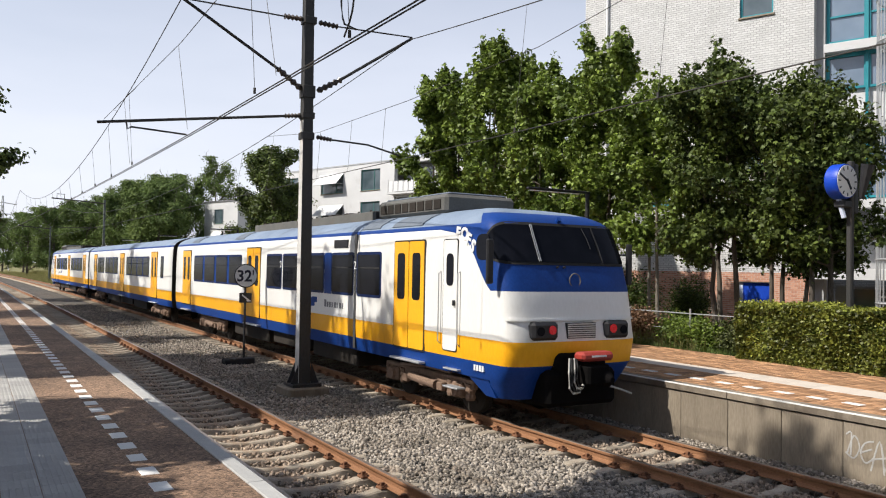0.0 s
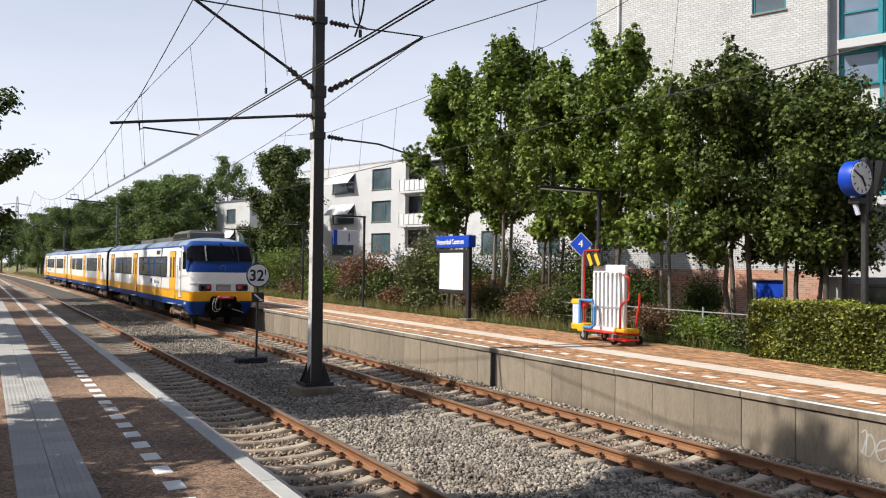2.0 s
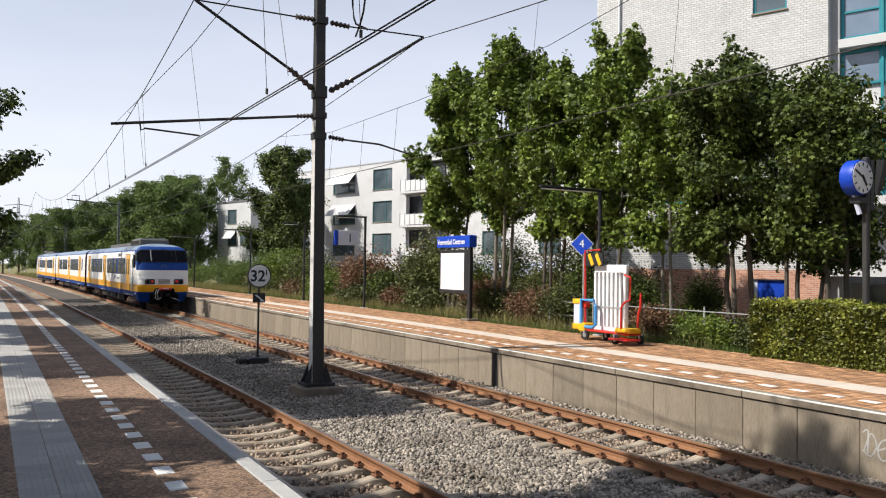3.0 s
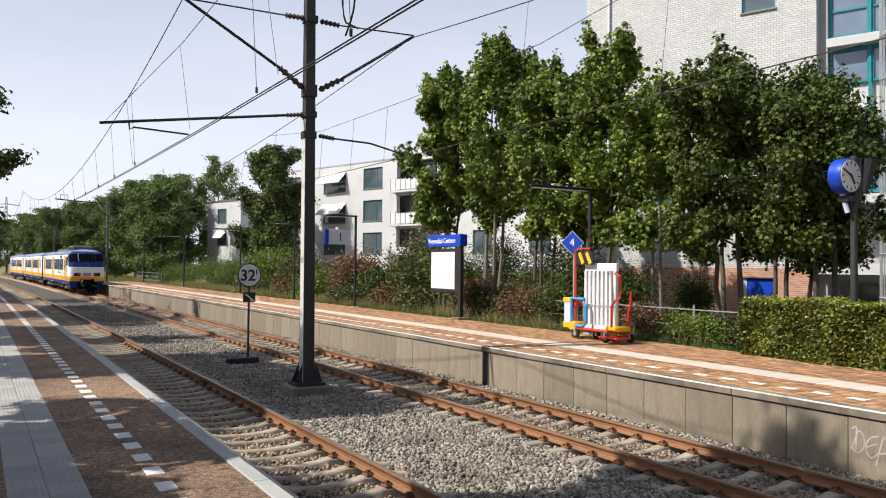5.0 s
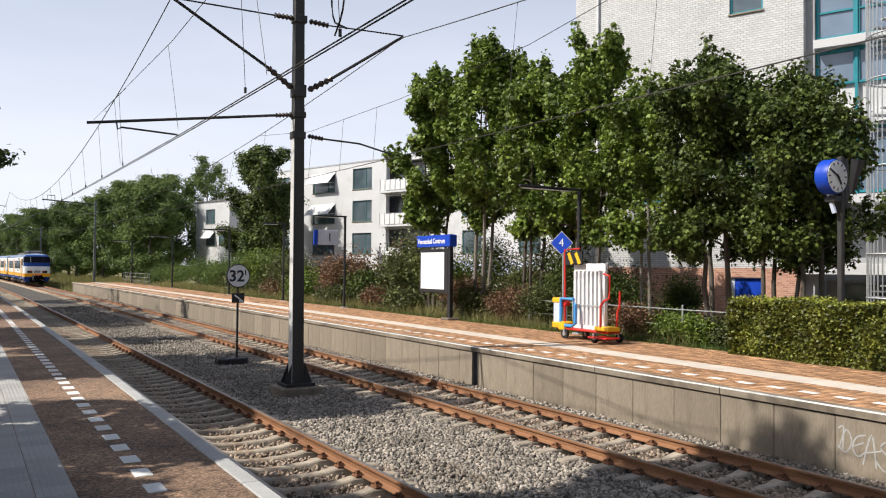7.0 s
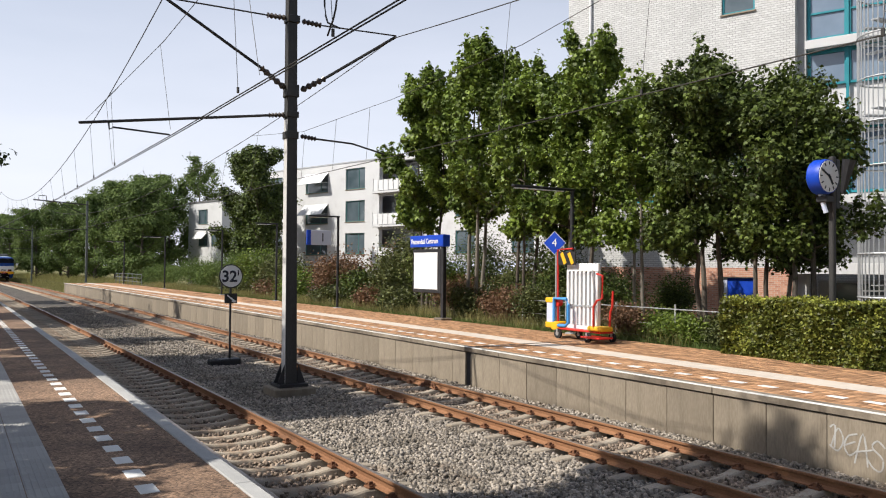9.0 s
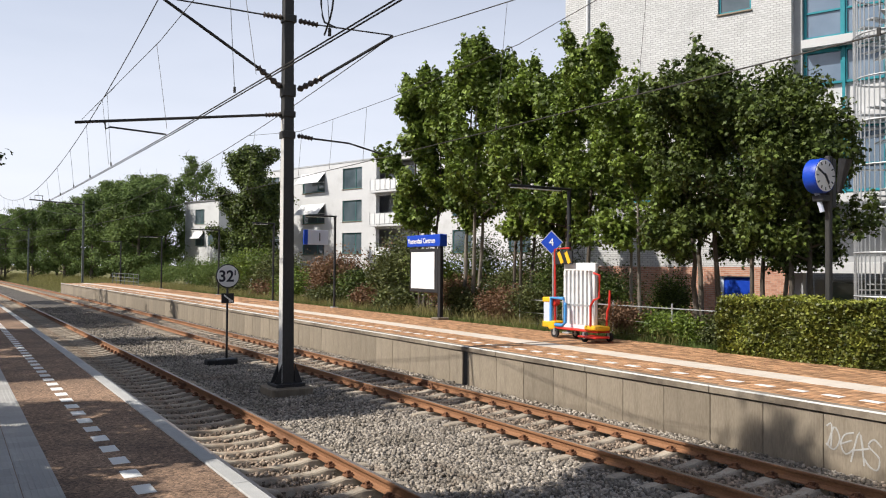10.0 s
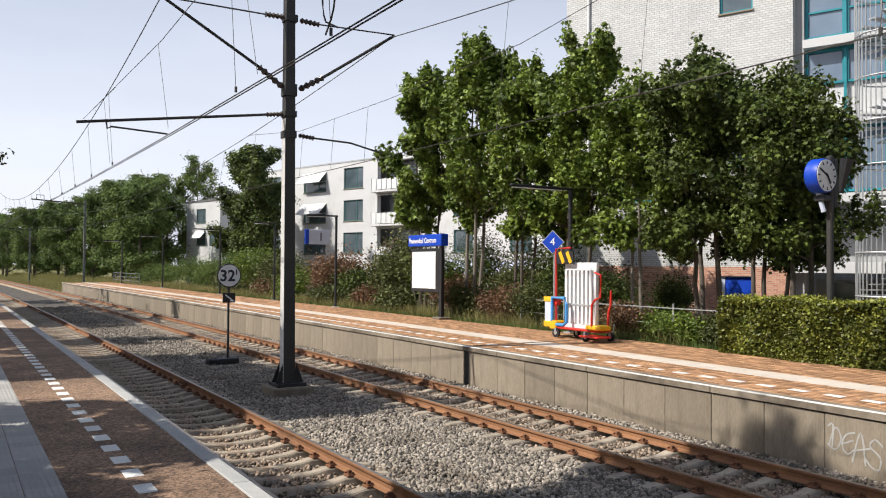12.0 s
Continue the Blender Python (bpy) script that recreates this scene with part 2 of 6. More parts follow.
def disc_bm(bm, centre, axis, r0, r1, depth, seg=24):
    """Adds a solid of revolution piece: a drum from radius r0 to r1 along axis."""
    axis = Vector(axis).normalized()
    c = Vector(centre)
    return tube_bm(bm, [c, c + axis * depth], [r0, r1], seg)


def mesh_of(bm, name, smooth=False, angle=35):
    bmesh.ops.recalc_face_normals(bm, faces=bm.faces[:])
    me = bpy.data.meshes.new(name)
    bm.to_mesh(me)
    bm.free()
    if smooth:
        me.shade_smooth()
        me.set_sharp_from_angle(angle=radians(angle))
    return me


def part(name, bm, material, parent=None, label="", smooth=False, at=None):
    """Links a bmesh (or a ready mesh) as one mesh object under a thing or part."""
    me = bm if isinstance(bm, bpy.types.Mesh) else mesh_of(bm, name, smooth)
    if not me.materials:
        me.materials.append(material)
    ob = new(name, me)
    if parent is not None:
        ob.parent = parent
    if at is not None:
        ob.matrix_basis = at
    if label:
        ob["label"] = label
    return ob


def thing(name, label, category, group="", kind="", at=None):
    ob = new(name)
    ob.empty_display_size = 0.2
    if at is not None:
        ob.matrix_basis = at
    return tagged(ob, label, category, group, kind)


def raw_mesh(name, verts, faces):
    """Mesh from numpy arrays: verts (n,3), faces (m,k) of one size."""
    me = bpy.data.meshes.new(name)
    v = np.asarray(verts, np.float32)
    f = np.asarray(faces, np.int32)
    me.vertices.add(len(v))
    me.vertices.foreach_set("co", v.ravel())
    me.loops.add(f.size)
    me.loops.foreach_set("vertex_index", f.ravel())
    me.polygons.add(len(f))
    me.polygons.foreach_set("loop_start", np.arange(len(f), dtype=np.int32) * f.shape[1])
    me.update(calc_edges=True)
    me.validate()
    return me


CUBE_F = np.array([(0, 3, 2, 1), (4, 5, 6, 7), (0, 1, 5, 4), (1, 2, 6, 5), (2, 3, 7, 6), (3, 0, 4, 7)])
CUBE_V = np.array([(-1, -1, -1), (1, -1, -1), (1, 1, -1), (-1, 1, -1), (-1, -1, 1), (1, -1, 1), (1, 1, 1), (-1, 1, 1)], float)


def stones(centres, size, rng):
    """Many crushed stones as one vert and face array."""
    n = len(centres)
    v = CUBE_V[None] * rng.uniform(0.55, 1.0, (n, 8, 3)) * rng.uniform(0.6, 1.15, (n, 1, 3)) * size * rng.uniform(0.55, 1.2, (n, 1, 1))
    a, b = rng.uniform(0, 6.28, n), rng.uniform(-0.7, 0.7, n)
    ca, sa, cb, sb = np.cos(a), np.sin(a), np.cos(b), np.sin(b)
    rx = np.stack([np.stack([ca, -sa, 0 * a], -1), np.stack([sa, ca, 0 * a], -1), np.stack([0 * a, 0 * a, 0 * a + 1], -1)], 1)
    ry = np.stack([np.stack([cb, 0 * a, sb], -1), np.stack([0 * a, 0 * a + 1, 0 * a], -1), np.stack([-sb, 0 * a, cb], -1)], 1)
    v = np.einsum("nij,nkj->nki", rx @ ry, v) + centres[:, None]
    return v.reshape(-1, 3), (CUBE_F[None] + 8 * np.arange(n)[:, None, None]).reshape(-1, 4)


# ---- the line of the track: a gentle curve ----
KAPPA = 0.000257
RADIUS = 1 / KAPPA
FAR = 4.986                     # centre of the second track


def trk(s, off=0.0, z=0.0):
    """Point at arc length s and offset off from the near track's centre line."""
    a = s * KAPPA
    return Vector((-RADIUS + (RADIUS + off) * math.cos(a), (RADIUS + off) * math.sin(a), z))


def trk_pose(s, off=0.0, z=0.0):
    p = trk(s, off, z)
    return Matrix.Translation(p) @ Matrix.Rotation(s * KAPPA, 4, "Z")


def sweep(profile, s_list, closed=True):
    """Sweeps a profile of (offset, z) along the line of the track."""
    bm = bmesh.new()
    rows = [[bm.verts.new(trk(s, o, z)) for o, z in profile] for s in s_list]
    k = len(profile)
    for a, b in zip(rows, rows[1:]):
        for i in range(k if closed else k - 1):
            bm.faces.new((a[i], a[(i + 1) % k], b[(i + 1) % k], b[i]))
    if closed:
        bm.faces.new(rows[0])
        bm.faces.new(rows[-1][::-1])
    return bm


def steps(a, b, d):
    n = max(1, round((b - a) / d))
    return [a + (b - a) * i / n for i in range(n + 1)]

# ---- ground, track bed, rails ----
def build_ground():
    bm = bmesh.new()
    s = 2500
    n = 24
    xs = [-s] + [-300 + 25 * i for i in range(n + 1)] + [s]
    grid = [[bm.verts.new((x, y, -0.75)) for x in xs] for y in xs]
    for a, b in zip(grid, grid[1:]):
        for i in range(len(xs) - 1):
            bm.faces.new((a[i], a[i + 1], b[i + 1], b[i]))
    tagged(part("ground", bm, M_GRASS), "dry grassy ground reaching to the horizon", "ground", kind="structure")


def build_bed():
    # crown of the ballast: shoulders low, a flat top a little under the sleepers
    prof = [(-3.2, -0.72), (-2.2, -0.31), (0.9, -0.31), (1.1, -0.245), (2.4, -0.26), (FAR - 1.2, -0.245), (FAR - 0.95, -0.275), (FAR + 0.95, -0.275), (FAR + 1.3, -0.22), (FAR + 1.6, -0.2), (FAR + 3.1, -0.72)]
    bm = bmesh.new()
    ss = steps(-8, 230, 0.7)
    offs = []
    for (o0, z0), (o1, z1) in zip(prof, prof[1:]):
        k = max(1, round((o1 - o0) / 0.35))
        offs += [(o0 + (o1 - o0) * i / k, z0 + (z1 - z0) * i / k) for i in range(k)]
    offs.append(prof[-1])
    rows = []
    for s in ss:
        row = []
        for o, z in offs:
            p = trk(s, o, z)
            p.z += 0.03 * noise.noise(p * 1.1) + 0.02 * noise.noise(p * 3.7)
            row.append(bm.verts.new(p))
        rows.append(row)
    for a, b in zip(rows, rows[1:]):
        for i in range(len(offs) - 1):
            bm.faces.new((a[i], a[i + 1], b[i + 1], b[i]))
    tagged(part("ballast_bed", bm, M_BALLAST, smooth=True), "grey brown ballast bed under both tracks", "ballast", kind="structure")


RAIL = [(-0.075, -0.16), (0.075, -0.16), (0.075, -0.148), (0.03, -0.132), (0.009, -0.115), (0.009, -0.052), (0.034, -0.04), (0.036, -0.009),
        (0.026, -0.0015), (-0.026, -0.0015), (-0.036, -0.009), (-0.034, -0.04), (-0.009, -0.052), (-0.009, -0.115), (-0.03, -0.132), (-0.075, -0.148)]


def sleeper_mesh():
    """Concrete sleeper with raised rail seats, a sunk middle and chamfered sides."""
    bm = bmesh.new()
    xs = [(-1.27, -0.2, 0.10), (-1.22, -0.178, 0.115), (-0.98, -0.165, 0.125), (-0.55, -0.165, 0.125), (-0.38, -0.2, 0.11), (0, -0.215, 0.1),
          (0.38, -0.2, 0.11), (0.55, -0.165, 0.125), (0.98, -0.165, 0.125), (1.22, -0.178, 0.115), (1.27, -0.2, 0.10)]
    rows = [[bm.verts.new(p) for p in ((x, -w * 0.75 - 0.05, -0.36), (x, -w * 0.75, z - 0.02), (x, -w * 0.75 + 0.02, z), (x, w * 0.75 - 0.02, z), (x, w * 0.75, z - 0.02), (x, w * 0.75 + 0.05, -0.36))] for x, z, w in xs]
    for a, b in zip(rows, rows[1:]):
        for i in range(5):
            bm.faces.new((a[i], a[i + 1], b[i + 1], b[i]))
    bm.faces.new(rows[0])
    bm.faces.new(rows[-1][::-1])
    me = mesh_of(bm, "sleeper")
    me.materials.append(M_SLEEPER)
    return me


def clip_mesh():
    """Rail clip: base plate, bolt and bent spring."""
    bm = box(-0.06, 0.06, -0.08, 0.08, -0.17, -0.135, 0.01)
    box_bm(bm, -0.025, 0.025, -0.025, 0.025, -0.14, -0.085)
    tube_bm(bm, [(-0.04, -0.06, -0.13), (0.03, -0.06, -0.11), (0.03, 0.06, -0.11), (-0.04, 0.06, -0.13)], 0.012, 5)
    me = mesh_of(bm, "rail_clip")
    me.materials.append(M_CLIP)
    return me


def build_tracks():
    sleeper, clip = sleeper_mesh(), clip_mesh()
    ss = steps(-8, 230, 3)
    for off, first, word in ((0.0, 14.125, "near"), (FAR, 11.77, "second")):
        track = thing("railway_track", "rusty steel rails on worn concrete sleepers in ballast", "railway track", "two railway tracks", "structure")
        for side in (-1, 1):
            rail = part("rail", sweep([(off + side * 0.7525 + o, z) for o, z in RAIL], ss), M_RUST, track, "rust orange steel rail")
            o = off + side * 0.7525
            part("running_surface", sweep([(o - 0.028, -0.003), (o + 0.028, -0.003), (o + 0.024, 0.0025), (o - 0.024, 0.0025)], ss), M_RAILTOP, rail, "polished running surface")
            for j in ((16.4, 31.0, 45.5) if off else (19.2, 37.0)):
                fp = bmesh.new()
                for dx in (-0.03, 0.03):
                    box_bm(fp, dx - 0.012, dx + 0.012, -0.3, 0.3, -0.125, -0.05, 0.004)
                    for y in (-0.2, -0.07, 0.07, 0.2):
                        disc_bm(fp, (dx * 0.5, y, -0.088), (1 if dx > 0 else -1, 0, 0), 0.02, 0.02, 0.05, 6)
                part("fishplate", fp, M_CLIP, rail, "dark bolted fishplate", at=trk_pose(j - side * 0.0, o))
        base = first - 0.6 * round((first + 3) / 0.6)
        for i in range(370):
            s = base + 0.6 * i
            if s > 225:
                break
            rng = random.Random(i * 7 + int(off * 10))
            m = trk_pose(s + rng.uniform(-0.012, 0.012), off, rng.uniform(-0.006, 0.006)) @ Matrix.Rotation(rng.uniform(-0.012, 0.012), 4, "Z")
            if s < 86:
                sl = part("sleeper", sleeper, M_SLEEPER, track, at=m)
                if s < 30:
                    for x in (-0.855, -0.65, 0.65, 0.855):
                        part("rail_clip", clip, M_CLIP, sl, at=Matrix.Translation((x, 0, 0)) @ Matrix.Rotation(math.pi if x in (-0.65, 0.855) else 0, 4, "Z"))
        # the far sleepers, one piece
        v, f = [], []
        far_ss = [base + 0.6 * i for i in range(370) if 86 <= base + 0.6 * i < 225]
        for s in far_ss:
            k = len(v)
            v += [tuple(trk(s + dy, off + dx, z)) for z in (-0.3, -0.165) for dx, dy in ((-1.27, -0.12), (1.27, -0.12), (1.27, 0.12), (-1.27, 0.12))]
            f += [tuple(k + i for i in q) for q in CUBE_F]
        me = raw_mesh("sleeper_row", v, f)
        me.materials.append(M_SLEEPER)
        tagged(part("sleeper_row", me, M_SLEEPER, track), kind="stuff")


def build_stones():
    rng = np.random.default_rng(4)

    def scatter(n, s0, s1, o0, o1, z, size, avoid=False, power=1.0):
        s = s0 + (s1 - s0) * rng.random(n) ** power
        o = rng.uniform(o0, o1, n)
        if avoid:
            for off in (0, FAR):
                for side in (-0.7525, 0.7525):
                    keep = abs(o - off - side) > 0.09
                    s, o = s[keep], o[keep]
        a = s * KAPPA
        return np.stack([-RADIUS + (RADIUS + o) * np.cos(a), (RADIUS + o) * np.sin(a), z + rng.uniform(-0.02, 0.03, len(s))], -1)

    # between the tracks: clean grey stone
    c = np.concatenate([scatter(46000, 5.5, 24, 0.95, FAR - 0.95, -0.232, 1, power=1.25), scatter(14000, 24, 60, 0.95, FAR - 0.95, -0.235, 1, power=1.4)])
    v, f = stones(c, 0.029, rng)
    me = raw_mesh("ballast_stones", v, f)
    me.materials.append(M_STONE)
    tagged(part("ballast_stones", me, M_STONE), "loose grey crushed stones between the tracks", "ballast", kind="stuff")
    # between and beside the rails: browner, around the sleepers
    c = np.concatenate([scatter(21000, 5, 26, -1.5, 0.95, -0.268, 1, True, 1.2), scatter(20000, 4, 26, FAR - 0.95, FAR + 0.95, -0.25, 1, True, 1.2),
                        scatter(9000, 26, 60, -1.2, 0.95, -0.27, 1, True, 1.3), scatter(9000, 26, 75, FAR - 0.95, FAR + 0.95, -0.25, 1, True, 1.3)])
    v, f = stones(c, 0.029, rng)
    me = raw_mesh("ballast_stones", v, f)
    me.materials.append(M_STONE_RUST)
    tagged(part("ballast_stones", me, M_STONE_RUST), "brown rust-dusted stones between the rails", "ballast", kind="stuff")
    # heap along the second platform's wall
    c = np.concatenate([scatter(11000, 4, 32, FAR + 0.95, FAR + 1.7, -0.19, 1, False, 1.2), scatter(2500, 32, 88, FAR + 0.95, FAR + 1.7, -0.2, 1)])
    v, f = stones(c, 0.03, rng)
    me = raw_mesh("ballast_stones", v, f)
    me.materials.append(M_STONE)
    tagged(part("ballast_stones", me, M_STONE), "pale stones heaped along the platform wall", "ballast", kind="stuff")


# ---- platforms ----
E1, E2 = -1.687, FAR + 1.718
TOP = 0.76


def build_platform_near():
    p = tagged(part("pavement_near", sweep([(E1 - 0.02, -0.8), (E1 - 0.02, TOP - 0.08), (E1 - 0.16, TOP - 0.012), (-6.2, TOP - 0.012), (-6.2, -0.8)], steps(-10, 130, 5)), M_BROWN),
               "brown gritty platform paving in dappled shade", "platform", kind="structure")
    # edge slabs
    slab = mesh_of(box(-0.155, 0, 0.004, 0.996, -0.14, 0, 0.008), "edge_slab")
    slab.materials.append(M_EDGE)
    for i in range(110):
        part("edge_slab", slab, M_EDGE, p, at=trk_pose(-2 + i, E1, TOP + 0.002))
    dash = mesh_of(box(-0.08, 0.08, 0, 0.29, -0.03, 0, 0.004), "dash_tile")
    dash.materials.append(M_WHITE)
    for i in range(130):
        part("dash_tile", dash, M_WHITE, p, at=trk_pose(7.11 - 0.588 * 12 + 0.588 * i, -2.535, TOP - 0.006))
    # ribbed guide tiles
    bm = bmesh.new()
    box_bm(bm, -0.149, 0.149, 0.001, 0.299, -0.05, -0.004)
    for k in range(6):
        x = -0.125 + 0.05 * k
        box_bm(bm, x - 0.012, x + 0.012, 0.004, 0.296, -0.005, 0.001)
    tile = mesh_of(bm, "guide_tile")
    tile.materials.append(M_TACT)
    for i in range(95):
        for k in range(2):
            part("guide_tile", tile, M_TACT, p, at=trk_pose(3.5 + 0.3 * i, -3.29 - 0.305 * k, TOP - 0.005))
    far_tiles = bmesh.new()
    for i in range(230):
        for k in range(2):
            box_bm(far_tiles, -0.149, 0.149, 0, 0.297, -0.05, -0.003, m=trk_pose(32 + 0.3 * i, -3.29 - 0.305 * k, TOP - 0.004))
    tagged(part("guide_tile_row", far_tiles, M_TACT, p), kind="stuff")


P2_END = 90.0
GAP = 16.2


def build_platform_far():
    p = tagged(part("pavement_far", sweep([(E2 + 0.05, -0.8), (E2 + 0.05, TOP - 0.03), (E2 + 0.25, TOP - 0.012), (11.55, TOP - 0.012), (11.55, -0.8)], steps(-10, P2_END, 5)), M_JOINT),
               "orange-brown paved platform with a pale band", "platform", kind="structure")
    panel = mesh_of(box(0, 0.12, 0.004, 0.996, -0.75, TOP - 0.13, 0.006), "wall_panel")
    panel.materials.append(M_CONC)
    coping = mesh_of(box(-0.035, 0.22, 0.003, 2.997, TOP - 0.115, TOP, 0.008), "coping")
    coping.materials.append(M_COPING)
    line = mesh_of(box(-0.037, 0.025, 0.003, 2.997, TOP - 0.012, TOP + 0.003), "edge_line")
    line.materials.append(M_WHITE)
    s = -6.1
    while s < P2_END - 0.9:
        gap = abs(s - 15.9) < 0.3
        if not gap:
            part("wall_panel", panel, M_CONC, p, at=trk_pose(s, E2 + random.uniform(-0.004, 0.004)))
        else:
            half = mesh_of(box(0, 0.12, 0.42, 0.994, -0.75, TOP - 0.13, 0.006), "wall_panel")
            half.materials.append(M_CONC)
            part("wall_panel", half, M_CONC, p, at=trk_pose(s, E2))
            slit = mesh_of(box(0.0, 0.12, 0.006, 0.2, -0.75, TOP - 0.13, 0.006), "wall_panel")
            slit.materials.append(M_CONC)
            part("wall_panel", slit, M_CONC, p, at=trk_pose(s, E2))
            part("slot_cover", box(0.04, 0.06, 0.19, 0.43, -0.75, TOP - 0.03), M_BLACK, p, "dark cable slot", at=trk_pose(s, E2))
        s += 1.0
    s = -6.1
    while s < P2_END - 2.5:
        c = part("coping", coping, M_COPING, p, at=trk_pose(s, E2))
        part("edge_line", line, M_WHITE, c)
        s += 3.0
    # small orange-brown setts, laid in short courses up to the pale band
    rng = random.Random(3)
    v, f = [], []
    for o0, o1 in ((E2 + 0.23, 8.42), (9.12, 11.5)):
        s = 2.0
        while s < P2_END - 1:
            wid = 0.21 if s < 40 else 0.63
            o = o0 + (0.0 if round(s / wid) % 2 else -0.05)
            while o < o1:
                a, b = max(o, o0), min(o + 0.105, o1) if s < 40 else min(o + 0.42, o1)
                step = 0.105 if s < 40 else 0.42
                if b - a > 0.02:
                    k = len(v)
                    h = TOP + rng.uniform(-0.004, 0.001)
                    v += [tuple(trk(s + dy, od, z)) for z in (TOP - 0.03, h) for od, dy in ((a + 0.002, 0.002), (b - 0.002, 0.002), (b - 0.002, wid - 0.003), (a + 0.002, wid - 0.003))]
                    f += [tuple(k + i for i in q) for q in CUBE_F]
                o += step
            s += wid
    me = raw_mesh("paving_setts", v, f)
    me.materials.append(M_SETT)
    tagged(part("paving_setts", me, M_SETT, p), kind="stuff")
    slab = mesh_of(box(0, 0.345, 0.003, 0.597, -0.05, 0.002, 0.004), "band_slab")
    slab.materials.append(M_BAND)
    for i in range(146):
        for k in range(2):
            part("band_slab", slab, M_BAND, p, at=trk_pose(2 + 0.6 * i, 8.425 + 0.348 * k, TOP - 0.002))
    dash = mesh_of(box(-0.08, 0.08, 0, 0.3, -0.03, 0.004, 0.003), "dash_tile")
    dash.materials.append(M_WHITE)
    for i in range(140):
        part("dash_tile", dash, M_WHITE, p, at=trk_pose(7.1 - 0.6 * 6 + 0.6 * i, 7.51, TOP))
    # paved strip across the platform at the joint
    part("joint_strip", box(0, 4.6, 0, 0.1, -0.02, 0.006), M_JOINT, p, "dark movement joint", at=trk_pose(GAP - 0.05, E2 + 0.22, TOP))


M_SETT = mat("paving_sett", (0.32, 0.17, 0.085), (0.49, 0.28, 0.15), 0.92, scale=1.2, fine=60, bump=0.3, island=0.38)
build_ground()
build_bed()
build_tracks()
build_stones()
build_platform_near()
build_platform_far()


# ---- writing ----
def text_mesh(words, size, depth=0.004, align="CENTER", shear=0.0, width=1.0, bold=0.0):
    """Letters of the built-in font as a mesh in the x, z plane that faces -y."""
    cu = bpy.data.curves.new("letters", "FONT")
    cu.body, cu.size, cu.extrude, cu.align_x, cu.align_y, cu.shear, cu.offset = words, size, depth, align, "CENTER", shear, bold
    cu.resolution_u = 3
    tmp = bpy.data.objects.new("letters", cu)
    scene.collection.objects.link(tmp)
    me = bpy.data.meshes.new_from_object(tmp.evaluated_get(bpy.context.evaluated_depsgraph_get()))
    bpy.data.objects.remove(tmp)
    me.transform(Matrix.Rotation(math.pi / 2, 4, "X") @ Matrix.Diagonal((width, 1, 1, 1)))
    me.materials.clear()
    return me


FACE_LEFT = Matrix.Rotation(-math.pi / 2, 4, "Z")      # turns what faces -y so that it faces -x

# ---- train ----
M_TW = mat("train_white", (0.7, 0.695, 0.67), (0.77, 0.765, 0.745), 0.38, scale=0.9, fine=25, bump=0.03, c3=(0.66, 0.635, 0.59), c3_at=0.68, coat=0.2, stretch=(1, 1, 0.4))
M_TY = mat("train_yellow", (0.78, 0.36, 0.004), (0.88, 0.43, 0.01), 0.4, scale=0.9, fine=25, bump=0.03, c3=(0.6, 0.27, 0.02), c3_at=0.7, coat=0.2, stretch=(1, 1, 0.4))
M_TB = mat("train_blue", (0.004, 0.032, 0.17), (0.007, 0.048, 0.24), 0.45, scale=0.9, fine=25, bump=0.03, spec=0.2, c3=(0.014, 0.04, 0.17), c3_at=0.68)
M_TROOF = mat("train_roof", (0.15, 0.2, 0.28), (0.22, 0.28, 0.37), 0.6, scale=1.2, fine=30, bump=0.08, c3=(0.1, 0.12, 0.15))
M_TPANEL = mat("roof_panel", (0.1, 0.125, 0.16), (0.15, 0.175, 0.21), 0.65, scale=2, fine=30, bump=0.1)
M_TBOX = mat("roof_gear", (0.085, 0.085, 0.08), (0.14, 0.138, 0.13), 0.75, scale=2, fine=30, bump=0.15, c3=(0.12, 0.1, 0.08))
M_TGLASS = mat("train_glass", (0.004, 0.005, 0.008), (0.01, 0.011, 0.016), 0.12, rough2=0.2, scale=0.7, fine=4, bump=0, spec=0.06)
M_UNDER = mat("underframe_grime", (0.012, 0.01, 0.008), (0.035, 0.027, 0.021), 0.9, scale=3, fine=30, bump=0.4)
M_BOGIE = mat("brake_dust_steel", (0.13, 0.085, 0.06), (0.24, 0.16, 0.115), 0.9, scale=3, fine=30, bump=0.4)
M_TGREY = mat("train_bellows", (0.03, 0.03, 0.032), (0.06, 0.06, 0.062), 0.85, scale=4, fine=40, bump=0.3)
M_TAIL = mat("tail_lamp", (0.3, 0.01, 0.014), (0.36, 0.014, 0.018), 0.2, bump=0)
M_TAIL.node_tree.nodes["Principled BSDF"].inputs["Emission Color"].default_value = (0.8, 0.02, 0.04, 1)
M_TAIL.node_tree.nodes["Principled BSDF"].inputs["Emission Strength"].default_value = 0.16
M_NAVY = mat("navy_frame", (0.004, 0.012, 0.055), (0.006, 0.02, 0.085), 0.5, spec=0.2, bump=0.02)
# near-black without gloss: the shade under the cab front, put into colour
M_SHADEBLACK = mat("shade_black", (0.004, 0.004, 0.004), (0.009, 0.008, 0.008), 0.95, spec=0.05, bump=0.2)
M_COVER = mat("faded_red_paint", (0.27, 0.025, 0.02), (0.36, 0.05, 0.035), 0.5, scale=5, fine=50, bump=0.15)
M_TGREY2 = mat("name_grey", (0.16, 0.16, 0.17), (0.22, 0.22, 0.23), 0.6, bump=0)
M_HOSE = mat("pale_hose", (0.3, 0.29, 0.27), (0.4, 0.39, 0.36), 0.7)

